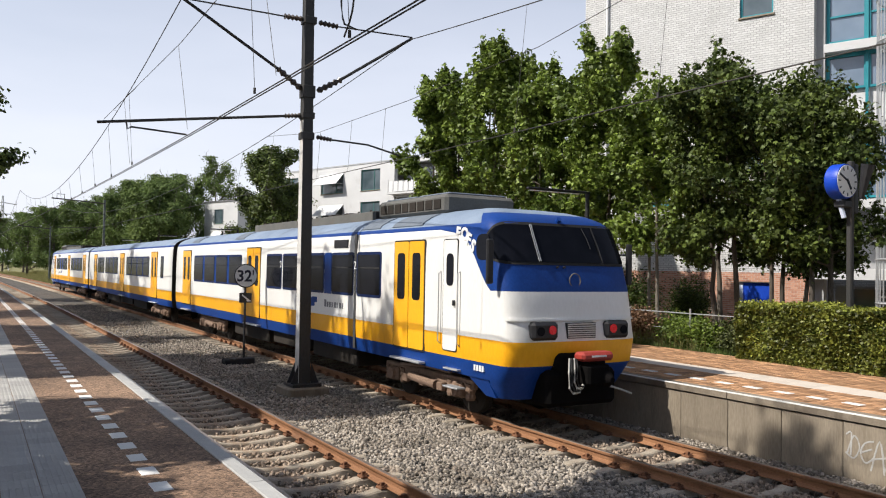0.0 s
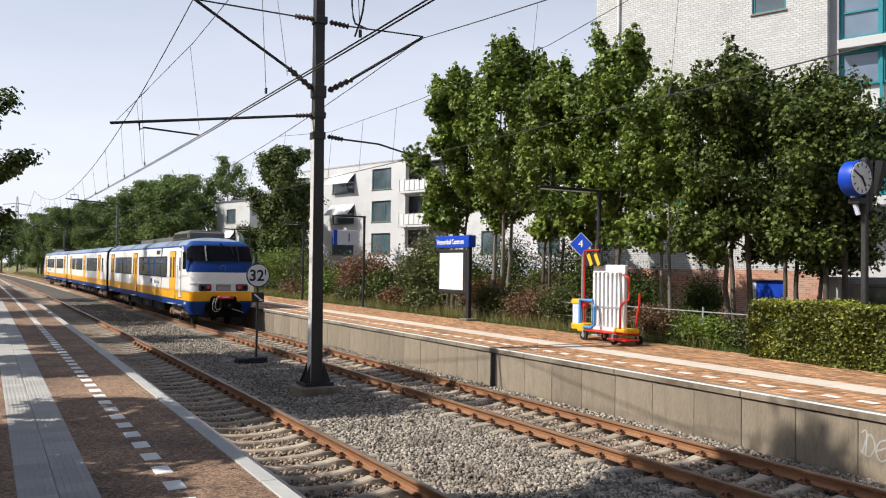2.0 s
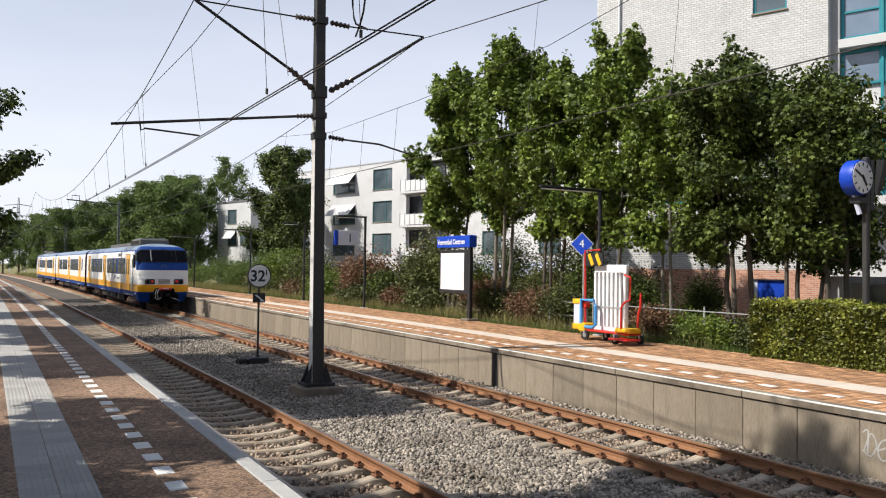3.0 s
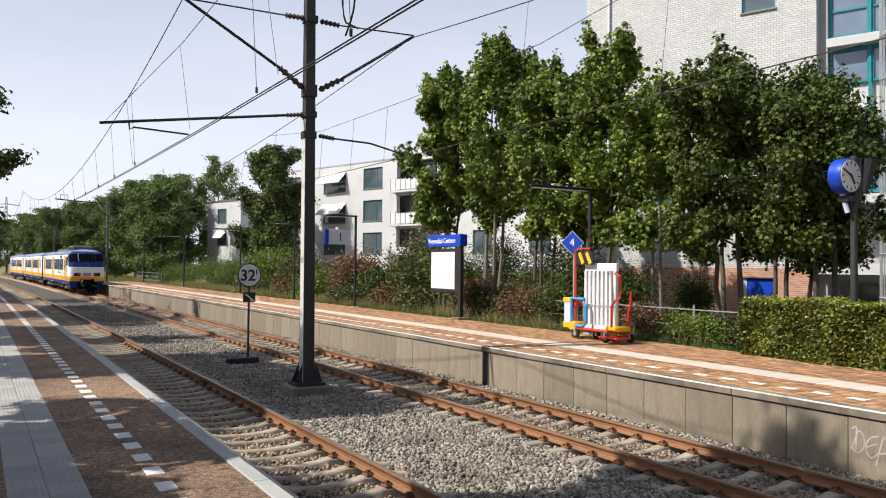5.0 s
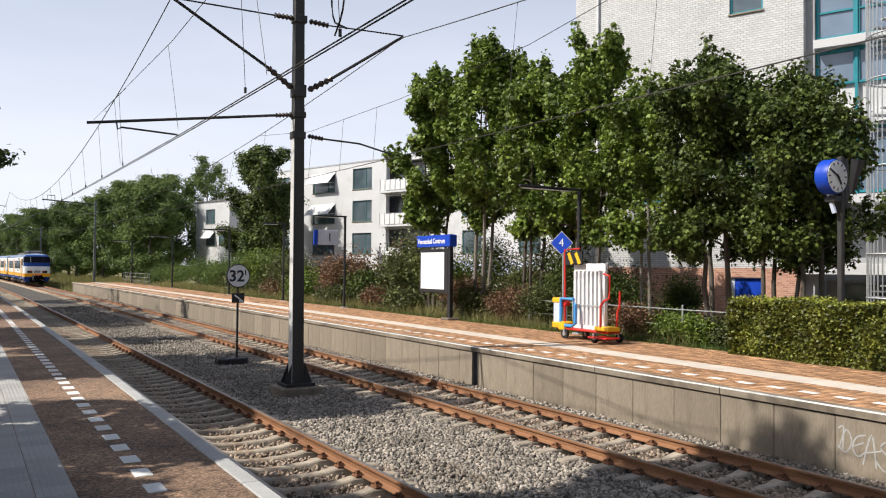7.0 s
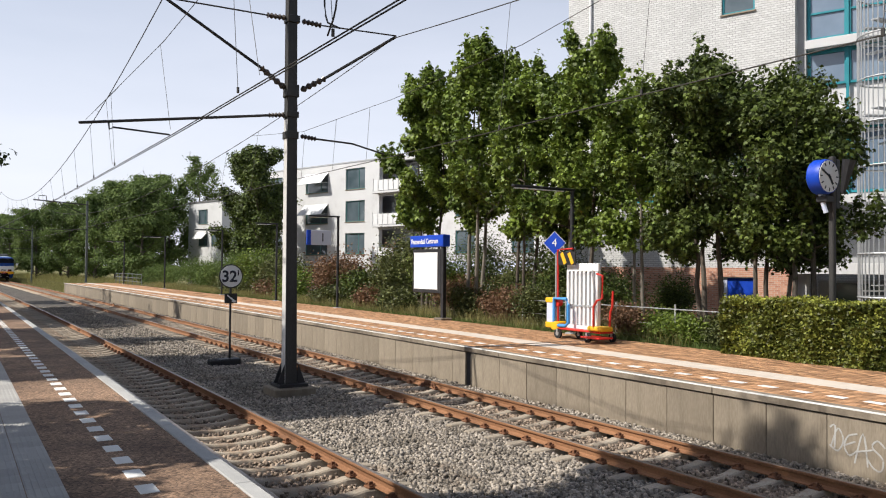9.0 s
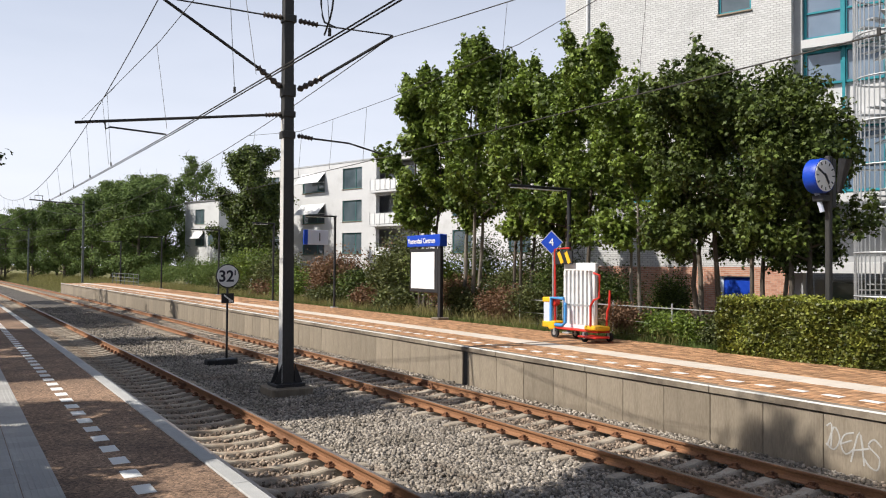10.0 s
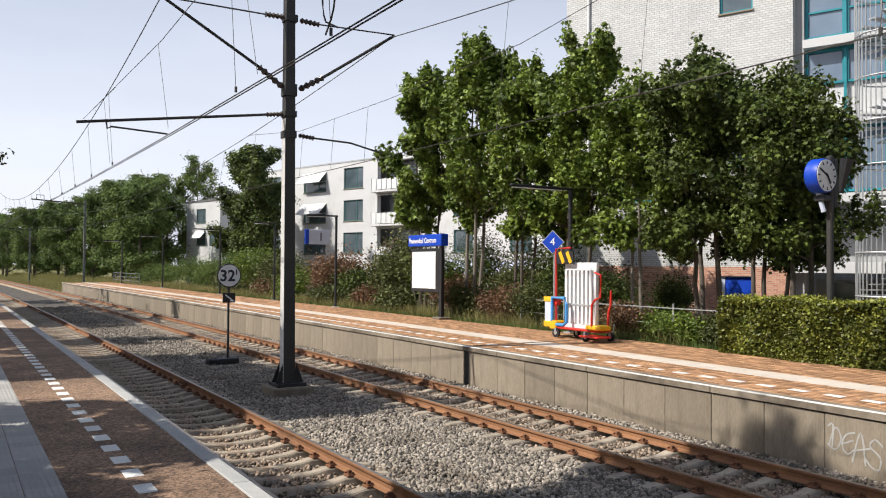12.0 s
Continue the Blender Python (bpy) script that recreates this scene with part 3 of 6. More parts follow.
LEVELS = [0.5, 0.8, 1.09, 1.3, 1.5, 1.75, 2.05, 2.33, 2.55, 2.8, 3.05, 3.25, 3.42, 3.5, 3.6, 3.7, 3.78, 3.84, 3.88, 3.9]
HALF = [1.2, 1.36, 1.405, 1.418, 1.42, 1.42, 1.42, 1.42, 1.42, 1.418, 1.412, 1.4, 1.38, 1.345, 1.26, 1.1, 0.9, 0.66, 0.38, 0.0]


def half_width(z):
    return float(np.interp(z, LEVELS, HALF))


def nose_y(z):
    return float(np.interp(z, [0.5, 0.8, 1.09, 1.5, 1.62, 2.33, 2.8, 3.5, 3.62, 3.7, 3.78, 3.84, 3.9],
                           [0.12, 0.0, -0.2, -0.27, -0.24, -0.12, 0.04, 0.36, 0.5, 0.72, 1.05, 1.5, 2.3]))


def front_point(a, z, out=0.0):
    """Point of the cab front at height z; a from -90 to 90 degrees sweeps from one side to the other."""
    w, c = half_width(z), 0.5 * min(1.0, half_width(z) / 1.2)
    s, k = math.sin(radians(a)), abs(math.cos(radians(a)))
    x = w * math.copysign(abs(s) ** 0.45, s)
    y = nose_y(z) + c * (1 - k ** 0.5)
    n = Vector((s * 1.0, -k, 0.1)).normalized()
    return Vector((x, y, z)) + n * out


def side_y(z):
    return nose_y(z) + 0.5 * min(1.0, half_width(z) / 1.2)


def band(z):
    return 2 if z < 1.09 else 1 if z < 1.5 else 0 if z < 3.42 else 2 if z < 3.5 else 3


def body_bm(length, nose, lo=0):
    """The painted shell: sides, roof and, with a nose, the rounded cab front. Faces carry the paint band."""
    bm = bmesh.new()
    lev = LEVELS[1:]
    ys = [length * i / 24 for i in range(25)]
    for sg in (-1, 1):
        rows = []
        for z in lev:
            y0 = side_y(z) if nose else 0.0
            rows.append([bm.verts.new((sg * half_width(z), y0 + (length - y0) * i / 24, z)) for i in range(25)])
        for j in range(len(lev) - 1):
            for i in range(24):
                f = bm.faces.new((rows[j][i], rows[j][i + 1], rows[j + 1][i + 1], rows[j + 1][i]))
                f.material_index = band((lev[j] + lev[j + 1]) / 2)
                f.smooth = True
    if nose:
        angs = [-90 + 180 * i / 36 for i in range(37)]
        rows = [[bm.verts.new(front_point(a, z)) for a in angs] for z in LEVELS]
        for j in range(len(LEVELS) - 1):
            zm = (LEVELS[j] + LEVELS[j + 1]) / 2
            for i in range(36):
                f = bm.faces.new((rows[j][i], rows[j][i + 1], rows[j + 1][i + 1], rows[j + 1][i]))
                f.material_index = 2 if 2.33 < zm < 3.66 else band(zm)
                f.smooth = True
    # end walls and floor
    for y in ([length] if nose else [0.0, length]):
        vs = [bm.verts.new((-half_width(z), y, z)) for z in lev] + [bm.verts.new((half_width(z), y, z)) for z in reversed(lev[:-1])]
        f = bm.faces.new(vs)
        f.material_index = 4
    f = bm.faces.new([bm.verts.new(v) for v in ((-1.36, 0.75 if nose else 0, 0.8), (1.36, 0.75 if nose else 0, 0.8), (1.36, length, 0.8), (-1.36, length, 0.8))])
    f.material_index = 4
    bmesh.ops.remove_doubles(bm, verts=bm.verts[:], dist=0.0015)
    return bm


def rounded_panel(y0, y1, z0, z1, r, x, t):
    """Upright panel with rounded corners in the plane x, of thickness t towards -x."""
    bm = bmesh.new()
    pts = []
    for cy, cz, a0 in ((y1 - r, z1 - r, 0), (y0 + r, z1 - r, 90), (y0 + r, z0 + r, 180), (y1 - r, z0 + r, 270)):
        pts += [(cy + r * math.cos(radians(a0 + a)), cz + r * math.sin(radians(a0 + a))) for a in (0, 30, 60, 90)]
    back = [bm.verts.new((x, y, z)) for y, z in pts]
    front = [bm.verts.new((x - t, y, z)) for y, z in pts]
    n = len(pts)
    for i in range(n):
        bm.faces.new((back[i], back[(i + 1) % n], front[(i + 1) % n], front[i]))
    bm.faces.new(front)
    bm.faces.new(back[::-1])
    return bm


def mirrored(bm, sg):
    if sg > 0:
        for v in bm.verts:
            v.co.x = -v.co.x
    return bm


def train_window(car, y0, y1, sg):
    fr = part("window", mirrored(rounded_panel(y0, y1, 2.03, 3.03, 0.09, -1.41, 0.022), sg), M_NAVY, car, "navy-framed window")
    part("pane", mirrored(rounded_panel(y0 + 0.05, y1 - 0.05, 2.09, 2.97, 0.06, -1.425, 0.013), sg), M_TGLASS, fr)
    part("top_light_bar", mirrored(box(-1.442, -1.43, y0 + 0.08, y1 - 0.08, 2.66, 2.69), sg), M_RUBBER, fr)


def train_doors(car, y0, y1, sg, low=1.1):
    """A pair of sliding leaves, each with a tall narrow pane, in a black gasket, over a step."""
    part("door_gasket", mirrored(rounded_panel(y0 - 0.035, y1 + 0.035, low - 0.03, 3.25, 0.06, -1.405, 0.02), sg), M_RUBBER, car)
    mid = (y0 + y1) / 2
    for a, b in ((y0, mid - 0.012), (mid + 0.012, y1)):
        leaf = part("door_leaf", mirrored(rounded_panel(a, b, low, 3.22, 0.04, -1.41, 0.026), sg), M_TY, car, "yellow sliding door leaf")
        c = (a + b) / 2
        part("door_pane", mirrored(rounded_panel(c - 0.16, c + 0.16, 2.06, 2.99, 0.08, -1.43, 0.012), sg), M_TGLASS, leaf)
    part("step", mirrored(box(-1.52, -1.3, y0, y1, 0.84, 0.88, 0.008), sg), M_GALV, car, "grey metal step")


def bogie(car, y):
    fr = bmesh.new()
    for sg in (-1, 1):
        box_bm(fr, sg * 1.08 - 0.06, sg * 1.08 + 0.06, y - 1.75, y + 1.75, 0.5, 0.68, 0.02)
        for dy in (-1.28, 1.28):
            box_bm(fr, sg * 1.1 - 0.11, sg * 1.1 + 0.11, y + dy - 0.19, y + dy + 0.19, 0.32, 0.6, 0.04)
            disc_bm(fr, (sg * 1.18, y + dy, 0.46), (sg, 0, 0), 0.15, 0.12, 0.09, 12)
            for k in (-0.33, 0.33):
                tube_bm(fr, [(sg * 1.1, y + dy + k, 0.3 + 0.06 * i) for i in range(6)], [0.085, 0.1, 0.085, 0.1, 0.085, 0.1], 8)
        tube_bm(fr, [(sg * 1.2, y - 0.55, 0.45), (sg * 1.2, y + 0.5, 0.5)], 0.09, 10)
        tube_bm(fr, [(sg * 1.22, y - 1.1, 0.75), (sg * 1.24, y - 0.4, 0.78), (sg * 1.22, y + 0.9, 0.7)], 0.03, 6)
        for k in range(5):
            box_bm(fr, sg * 1.19 - 0.05, sg * 1.19 + 0.05, y - 1.5 + 0.7 * k, y - 1.3 + 0.7 * k, 0.36, 0.52, 0.015)
    box_bm(fr, -1.0, 1.0, y - 0.25, y + 0.25, 0.5, 0.72, 0.03)
    b = part("bogie", fr, M_BOGIE, car, "brown brake-dusted steel bogie")
    sets = []
    for dy in (-1.28, 1.28):
        ws = bmesh.new()
        tube_bm(ws, [(-0.95, 0, 0), (0.95, 0, 0)], 0.08, 10)
        for sg in (-1, 1):
            tube_bm(ws, [(sg * 0.69, 0, 0), (sg * 0.72, 0, 0), (sg * 0.725, 0, 0), (sg * 0.83, 0, 0)], [0.49, 0.49, 0.46, 0.455], 28)
            for k in range(6):
                a = k * math.pi / 3
                disc_bm(ws, (sg * 0.83, 0.27 * math.cos(a), 0.27 * math.sin(a)), (sg, 0, 0), 0.05, 0.04, 0.02, 8)
        w = part("wheelset", ws, M_UNDER, b, "rusty steel wheels on an axle", at=Matrix.Translation((0, y + dy, 0.46)))
        sets.append((w, y + dy))
    return sets


def roof_grid(car, y0, y1):
    rails = bmesh.new()
    for sg in (-1, 1):
        box_bm(rails, sg * 0.75 - 0.05, sg * 0.75 + 0.05, y0, y1, 3.78, 4.02, 0.01)
    part("roof_rail", rails, M_TBOX, car, "grey roof equipment rails")
    gear = bmesh.new()
    rng = random.Random(int(y0 * 10))
    y = y0 + 0.3
    while y < y1 - 0.4:
        w = rng.uniform(0.2, 0.55)
        box_bm(gear, -0.62, 0.62, y, y + w, 3.86, rng.uniform(3.98, 4.1), 0.01)
        for x in (-0.5, 0.0, 0.5):
            tube_bm(gear, [(x, y + w + 0.06, 3.88), (x, y + w + 0.06, 4.1)], [0.05, 0.03], 6)
        y += w + rng.uniform(0.12, 0.3)
    part("roof_gear", gear, M_UNDER, car, "dark resistors and insulators")


def wrap_strip(a0, a1, z0, z1, out, thick, na=14, nz=5, drop=0.0):
    """A plate that follows the cab front between two angles and two heights; its top falls by drop at the sides."""
    bm = bmesh.new()
    rows = []

    def height(a, j):
        e = max(0.0, (abs(a) - 40) / 46) ** 2
        lo, hi = z0 + 0.3 * drop * e, z1 - drop * e
        return lo + (hi - lo) * j / nz

    for o in (out, out - thick):
        rows.append([[bm.verts.new(front_point(a0 + (a1 - a0) * i / na, height(a0 + (a1 - a0) * i / na, j), o)) for i in range(na + 1)] for j in range(nz + 1)])
    for r in rows:
        for j in range(nz):
            for i in range(na):
                bm.faces.new((r[j][i], r[j][i + 1], r[j + 1][i + 1], r[j + 1][i]))
    f, b = rows
    for j in range(nz):
        for i in (0, na):
            bm.faces.new((f[j][i], f[j + 1][i], b[j + 1][i], b[j][i]))
    for i in range(na):
        for j in (0, nz):
            bm.faces.new((f[j][i], f[j][i + 1], b[j][i + 1], b[j][i]))
    return bm


def cab(car):
    # dark surround that wraps the front, then the panes
    surround = part("windscreen", wrap_strip(-86, 86, 2.78, 3.52, 0.012, 0.02, 44, 6, 0.24), M_RUBBER, car, "black wraparound windscreen surround", smooth=True)
    for a0, a1 in ((-84, -12), (-10, 11.5), (13.5, 84)):
        part("pane", wrap_strip(a0, a1, 2.83, 3.47, 0.022, 0.012, 20, 6, 0.24), M_TGLASS, surround, smooth=True)
    for a0, z0, z1 in ((-11.6, 2.84, 3.48), (-10.4, 2.84, 3.48), (6, 3.08, 3.45), (12.5, 2.84, 3.44)):
        part("wiper", tube([front_point(a0, z0, 0.04), front_point(a0 - 0.7, (z0 + z1) / 2, 0.05), front_point(a0 - 1.6, z1, 0.04)], 0.009, 5), M_GALV if a0 < 0 else M_BLACK, surround)
    for a0 in (-2.2, -0.6):
        part("washer_jet", tube([front_point(a0, 2.74, 0.0), front_point(a0, 2.75, 0.05)], 0.02, 6), M_BLACK, surround)
    for sg in (-1, 1):
        # blue flash that falls from the roof to the front
        bm = bmesh.new()
        zs = [2.33 + (3.42 - 2.33) * i / 16 for i in range(17)]
        rows = []
        for z in zs:
            y0 = side_y(z) - 0.02
            y1 = float(np.interp(z, [2.33, 2.42, 2.6, 2.9, 3.2, 3.33, 3.42], [0.42, 0.54, 0.7, 0.93, 1.2, 1.5, 2.2]))
            rows.append([bm.verts.new((sg * (half_width(z) + o), y0 + (y1 - y0) * i, z)) for o in (0.004, -0.01) for i in (0, 1)])
        for a, b in zip(rows, rows[1:]):
            bm.faces.new((a[0], a[1], b[1], b[0]))
            bm.faces.new((a[1], a[3], b[3], b[1]))
        part("cab_flash", bm, M_TB, car, "blue painted cab flash")
        part("cab_side_window", mirrored(rounded_panel(0.46, 0.88, 2.85, 3.3, 0.15, -1.402, 0.024), sg), M_TGLASS, car, "dark cab side window")
        # cab door with grab rails
        d = part("cab_door", mirrored(rounded_panel(1.5, 1.98, 1.2, 3.22, 0.05, -1.41, 0.018), sg), M_TW, car, "white cab door")
        part("door_gasket", mirrored(rounded_panel(1.48, 2.0, 1.18, 3.24, 0.06, -1.405, 0.017), sg), M_RUBBER, car)
        part("door_pane", mirrored(rounded_panel(1.62, 1.86, 2.38, 2.97, 0.09, -1.426, 0.012), sg), M_TGLASS, d)
        part("handle", mirrored(box(-1.47, -1.43, 1.54, 1.6, 2.02, 2.12, 0.008), sg), M_BLACK, d)
        for y in (1.4, 2.08):
            part("grab_rail", tube([(sg * 1.42, y, 1.3), (sg * 1.47, y, 1.34), (sg * 1.47, y, 2.6), (sg * 1.42, y, 2.64)], 0.014, 6), M_GALV, car, "steel grab rail")
        part("mirror", box(sg * 1.56 - 0.08, sg * 1.56 + 0.05, 0.2, 0.27, 2.45, 3.2, 0.02), M_BLACK, car, "tall black mirror")
        part("mirror_arm", tube([(sg * 1.3, 0.5, 3.0), (sg * 1.56, 0.24, 3.0)], 0.02, 6), M_BLACK, car)
        # lamps: black housing, red lens, small feet
        lamp = bmesh.new()
        lx = sg * 0.79
        box_bm(lamp, lx - 0.27, lx + 0.27, -0.32, -0.1, 1.53, 1.83, 0.05)
        lamp = part("lamp_housing", lamp, M_BLACK, car, "black lamp housing")
        part("lens", tube([(lx - sg * 0.12, -0.315, 1.7), (lx - sg * 0.12, -0.335, 1.7)], 0.075, 14), M_TAIL, lamp, "red tail lamp")
        part("lens", tube([(lx + sg * 0.12, -0.315, 1.68), (lx + sg * 0.12, -0.335, 1.68)], 0.075, 14), M_TGLASS, lamp, "unlit headlamp")
        # low skirt beside the cab
        bm = bmesh.new()
        pts = [(0.45, 0.5), (0.75, 0.5), (1.25, 0.84), (1.25, 0.9), (0.6, 0.9)]
        a = [bm.verts.new((sg * float(np.interp(z, [0.5, 0.9], [1.25, 1.375])), y, z)) for y, z in pts]
        b = [bm.verts.new((sg * 1.15, y, z)) for y, z in pts]
        bm.faces.new(a)
        bm.faces.new(b[::-1])
        for i in range(5):
            bm.faces.new((a[i], a[(i + 1) % 5], b[(i + 1) % 5], b[i]))
        part("skirt", bm, M_TB, car, "blue skirt")
        for z in (0.52, 0.85):
            part("cab_step", box(sg * 1.36 - 0.1, sg * 1.36 + 0.1, 1.4, 1.9, z, z + 0.03, 0.006), M_GALV, car, "grey cab step")
        # fleet number as plain bars
        for k in range(4):
            part("number_bar", box(sg * 1.395 - 0.012, sg * 1.395 + 0.012, 0.62 + 0.085 * k, 0.675 + 0.085 * k, 0.93, 1.03), M_SIGNWHITE, car, "white number bar")
    # brow with marker, badge ring, grille, coupler
    part("marker", tube([front_point(0, 3.56, 0.0), front_point(0, 3.6, 0.1)], 0.05, 8), M_TB, car)
    ring = bmesh.new()
    tube_bm(ring, [front_point(0, 2.52, 0.02) + Vector((0.12 * math.cos(a), 0.0, 0.12 * math.sin(a))) for a in [i * math.pi / 10 for i in range(21)]], 0.012, 5)
    part("badge_ring", ring, M_TBOX, car, "round dull metal badge ring")
    g = bmesh.new()
    for k in range(7):
        box_bm(g, -0.3, 0.3, -0.29, -0.2, 1.56 + 0.036 * k, 1.58 + 0.036 * k)
    part("grille", g, M_GALV, car, "slatted front grille")
    part("grille_shadow", box(-0.31, 0.31, -0.272, -0.2, 1.545, 1.81), M_BLACK, car)
    part("bumper_lip", wrap_strip(-70, 70, 1.84, 1.875, 0.03, 0.05, 24, 2), M_TW, car, "white bumper lip")
    # boxes stand proud of the nose and paint the recess's shade black
    co = bmesh.new()
    box_bm(co, -0.74, 0.8, -0.3, 0.6, 0.4, 1.02, 0.08)
    box_bm(co, -0.56, 0.6, -0.3, 0.6, 0.6, 1.34, 0.1)
    part("coupler_recess", co, M_SHADEBLACK, car, "black boxes for the deep shade of the coupler recess")
    cp = bmesh.new()
    tube_bm(cp, [(0, 0.3, 0.98), (0, -0.5, 0.98)], 0.13, 12)
    box_bm(cp, -0.24, 0.24, -0.75, -0.45, 0.8, 1.14, 0.04)
    tube_bm(cp, [(0.15, -0.75, 0.9), (0.15, -0.88, 0.9)], [0.14, 0.05], 12)
    cp = part("coupler", cp, M_SHADEBLACK, car, "dark automatic coupler")
    part("coupler_cover", box(-0.34, 0.34, -0.72, -0.45, 1.2, 1.35, 0.045), M_COVER, cp, "faded red coupler cover")
    part("cover_label", box(-0.16, 0.16, -0.727, -0.715, 1.27, 1.3), M_SIGNWHITE, cp, "white label bar")
    for k in range(4):
        part("hose", tube([(-0.3 - 0.05 * k, -0.5, 1.24), (-0.36 - 0.06 * k, -0.6, 1.1 - 0.03 * k), (-0.4 - 0.05 * k, -0.63, 0.92 - 0.05 * k), (-0.34 - 0.04 * k, -0.62, 0.8 - 0.04 * k),
                           (-0.22 - 0.03 * k, -0.6, 0.78 - 0.03 * k), (-0.15, -0.55, 0.9)], 0.017, 7), M_HOSE if k % 2 else M_RUBBER, cp, "pale grey hose" if k % 2 else "black hose")
    part("hose", tube([(0.3, -0.5, 0.78), (0.55, -0.62, 0.7), (0.75, -0.7, 0.62)], 0.018, 7), M_HOSE, cp, "pale grey hose")


def common_underfloor(car, spans):
    for k, (y0, y1) in enumerate(spans):
        part("underfloor_box", box(-1.2, 1.2, y0, y1, 0.38 + 0.05 * (k % 2), 0.8, 0.03), M_UNDER, car, "grimy underfloor equipment box")


def end_car(name, label):
    """Cab car: nose at y = 0, coupled end at y = 24.4."""
    L = 24.4
    car = thing(name, label, "train", "cars of the train")
    me = mesh_of(body_bm(L, True), "body", False)
    for m in (M_TW, M_TY, M_TB, M_TROOF, M_UNDER):
        me.materials.append(m)
    part("body", me, M_TW, car, "white body with yellow and blue bands")
    cab(car)
    for sg in (-1, 1):
        train_doors(car, 2.71, 3.96, sg)
        train_doors(car, 12.9, 14.25, sg)
        train_doors(car, 21.75, 23.1, sg)
        for a, b in ((4.6, 5.85), (6.02, 7.33), (7.8, 9.1), (9.5, 10.85), (10.95, 12.28), (14.85, 16.3), (16.5, 17.95), (18.15, 19.6), (19.8, 21.2)):
            train_window(car, a, b, sg)
        for a, b in ((7.36, 7.77), (9.13, 9.47), (16.31, 16.49), (17.96, 18.14), (19.61, 19.79)):
            part("pillar", mirrored(box(-1.43, -1.4, a, b, 2.03, 3.03), sg), M_TB, car, "blue window pillar")
        part("seam", mirrored(box(-1.428, -1.4, 5.88, 5.99, 0.85, 3.44), sg), M_TGREY, car, "dark body seam")
        part("vent", mirrored(box(-1.43, -1.38, 6.4, 7.2, 3.14, 3.33, 0.01), sg), M_BLACK, car, "black air vent")
        # operator's mark and name as plain shapes
        for k in range(2):
            part("logo_mark", mirrored(rounded_panel(8.25 + 0.16 * k, 8.6 + 0.16 * k, 1.78 - 0.1 * k, 1.92 - 0.02 * k, 0.03, -1.421, 0.006), sg), M_TB, car, "blue logo bar")
        for k, w in enumerate((0.12, 0.1, 0.09, 0.06, 0.1, 0.06, 0.1, 0.07)):
            part("name_bar", mirrored(box(-1.427, -1.42, 7.75 - 0.155 * k - w, 7.75 - 0.155 * k, 1.7, 1.83 if k else 1.88), sg), M_TGREY2, car, "grey name bar")
        for y in (5.93, 11.0):
            part("class_figure", text_mesh("2", 0.26), M_SIGNWHITE, car, "white class figure",
                 at=Matrix.Translation((sg * 1.438, y, 2.72)) @ Matrix.Rotation(-sg * math.pi / -2 if sg > 0 else -math.pi / 2, 4, "Z"))
        for a, b in ((3.0, 4.3), (4.9, 5.8), (15, 16), (21, 22)):
            bm = bmesh.new()
            rows = [[bm.verts.new((sg * (half_width(z) + o), y, z + o)) for o in (0.012, -0.02) for y in (a, b)] for z in (3.53, 3.6, 3.65, 3.7, 3.75, 3.78)]
            for p, q in zip(rows, rows[1:]):
                for i, j in ((0, 1), (1, 3), (3, 2), (2, 0)):
                    bm.faces.new((p[i], p[j], q[j], q[i]))
            part("roof_panel", bm, M_TPANEL, car, "grey roof access panel")
    unit = part("roof_unit", box(-0.85, 0.85, 2.9, 6.0, 3.8, 4.2, 0.07), M_TBOX, car, "dull grey boxy roof unit")
    for sg in (-1, 1):
        for k in range(8):
            part("louvre", box(sg * 0.855 - 0.012, sg * 0.855 + 0.012, 3.1 + 0.35 * k, 3.38 + 0.35 * k, 3.9, 4.1, 0.006), M_UNDER, unit, "dark louvre")
    part("lid", box(-0.7, 0.7, 3.05, 4.3, 4.2, 4.25, 0.02), M_TPANEL, unit)
    part("lid", box(-0.7, 0.7, 4.45, 5.85, 4.2, 4.25, 0.02), M_TPANEL, unit)
    roof_grid(car, 6.4, 15.5)
    # sprayed letters beside the windscreen
    for ch, gy, gz, tilt in (("F", 1.52, 3.33, 8), ("O", 1.3, 3.31, 14), ("F", 1.15, 3.21, 22), ("S", 1.0, 3.09, 30)):
        part("graffiti_letter", text_mesh(ch, 0.3, bold=0.014), M_SIGNWHITE, car, "white sprayed letter",
             at=Matrix.Translation((-half_width(gz) - 0.014, gy, gz)) @ FACE_LEFT @ Matrix.Rotation(radians(tilt), 4, "Y"))
    common_underfloor(car, ((6.2, 9.0), (9.4, 12.2), (12.6, 16.2)))
    sets = bogie(car, 3.1) + bogie(car, 19.4)
    bel = bmesh.new()
    for k in range(6):
        box_bm(bel, -1.2, 1.2, L + 0.01 + 0.07 * k, L + 0.06 + 0.07 * k, 0.9, 3.65, 0.01)
    part("bellows", bel, M_TGREY, car, "dark folded gangway bellows")
    return car, sets


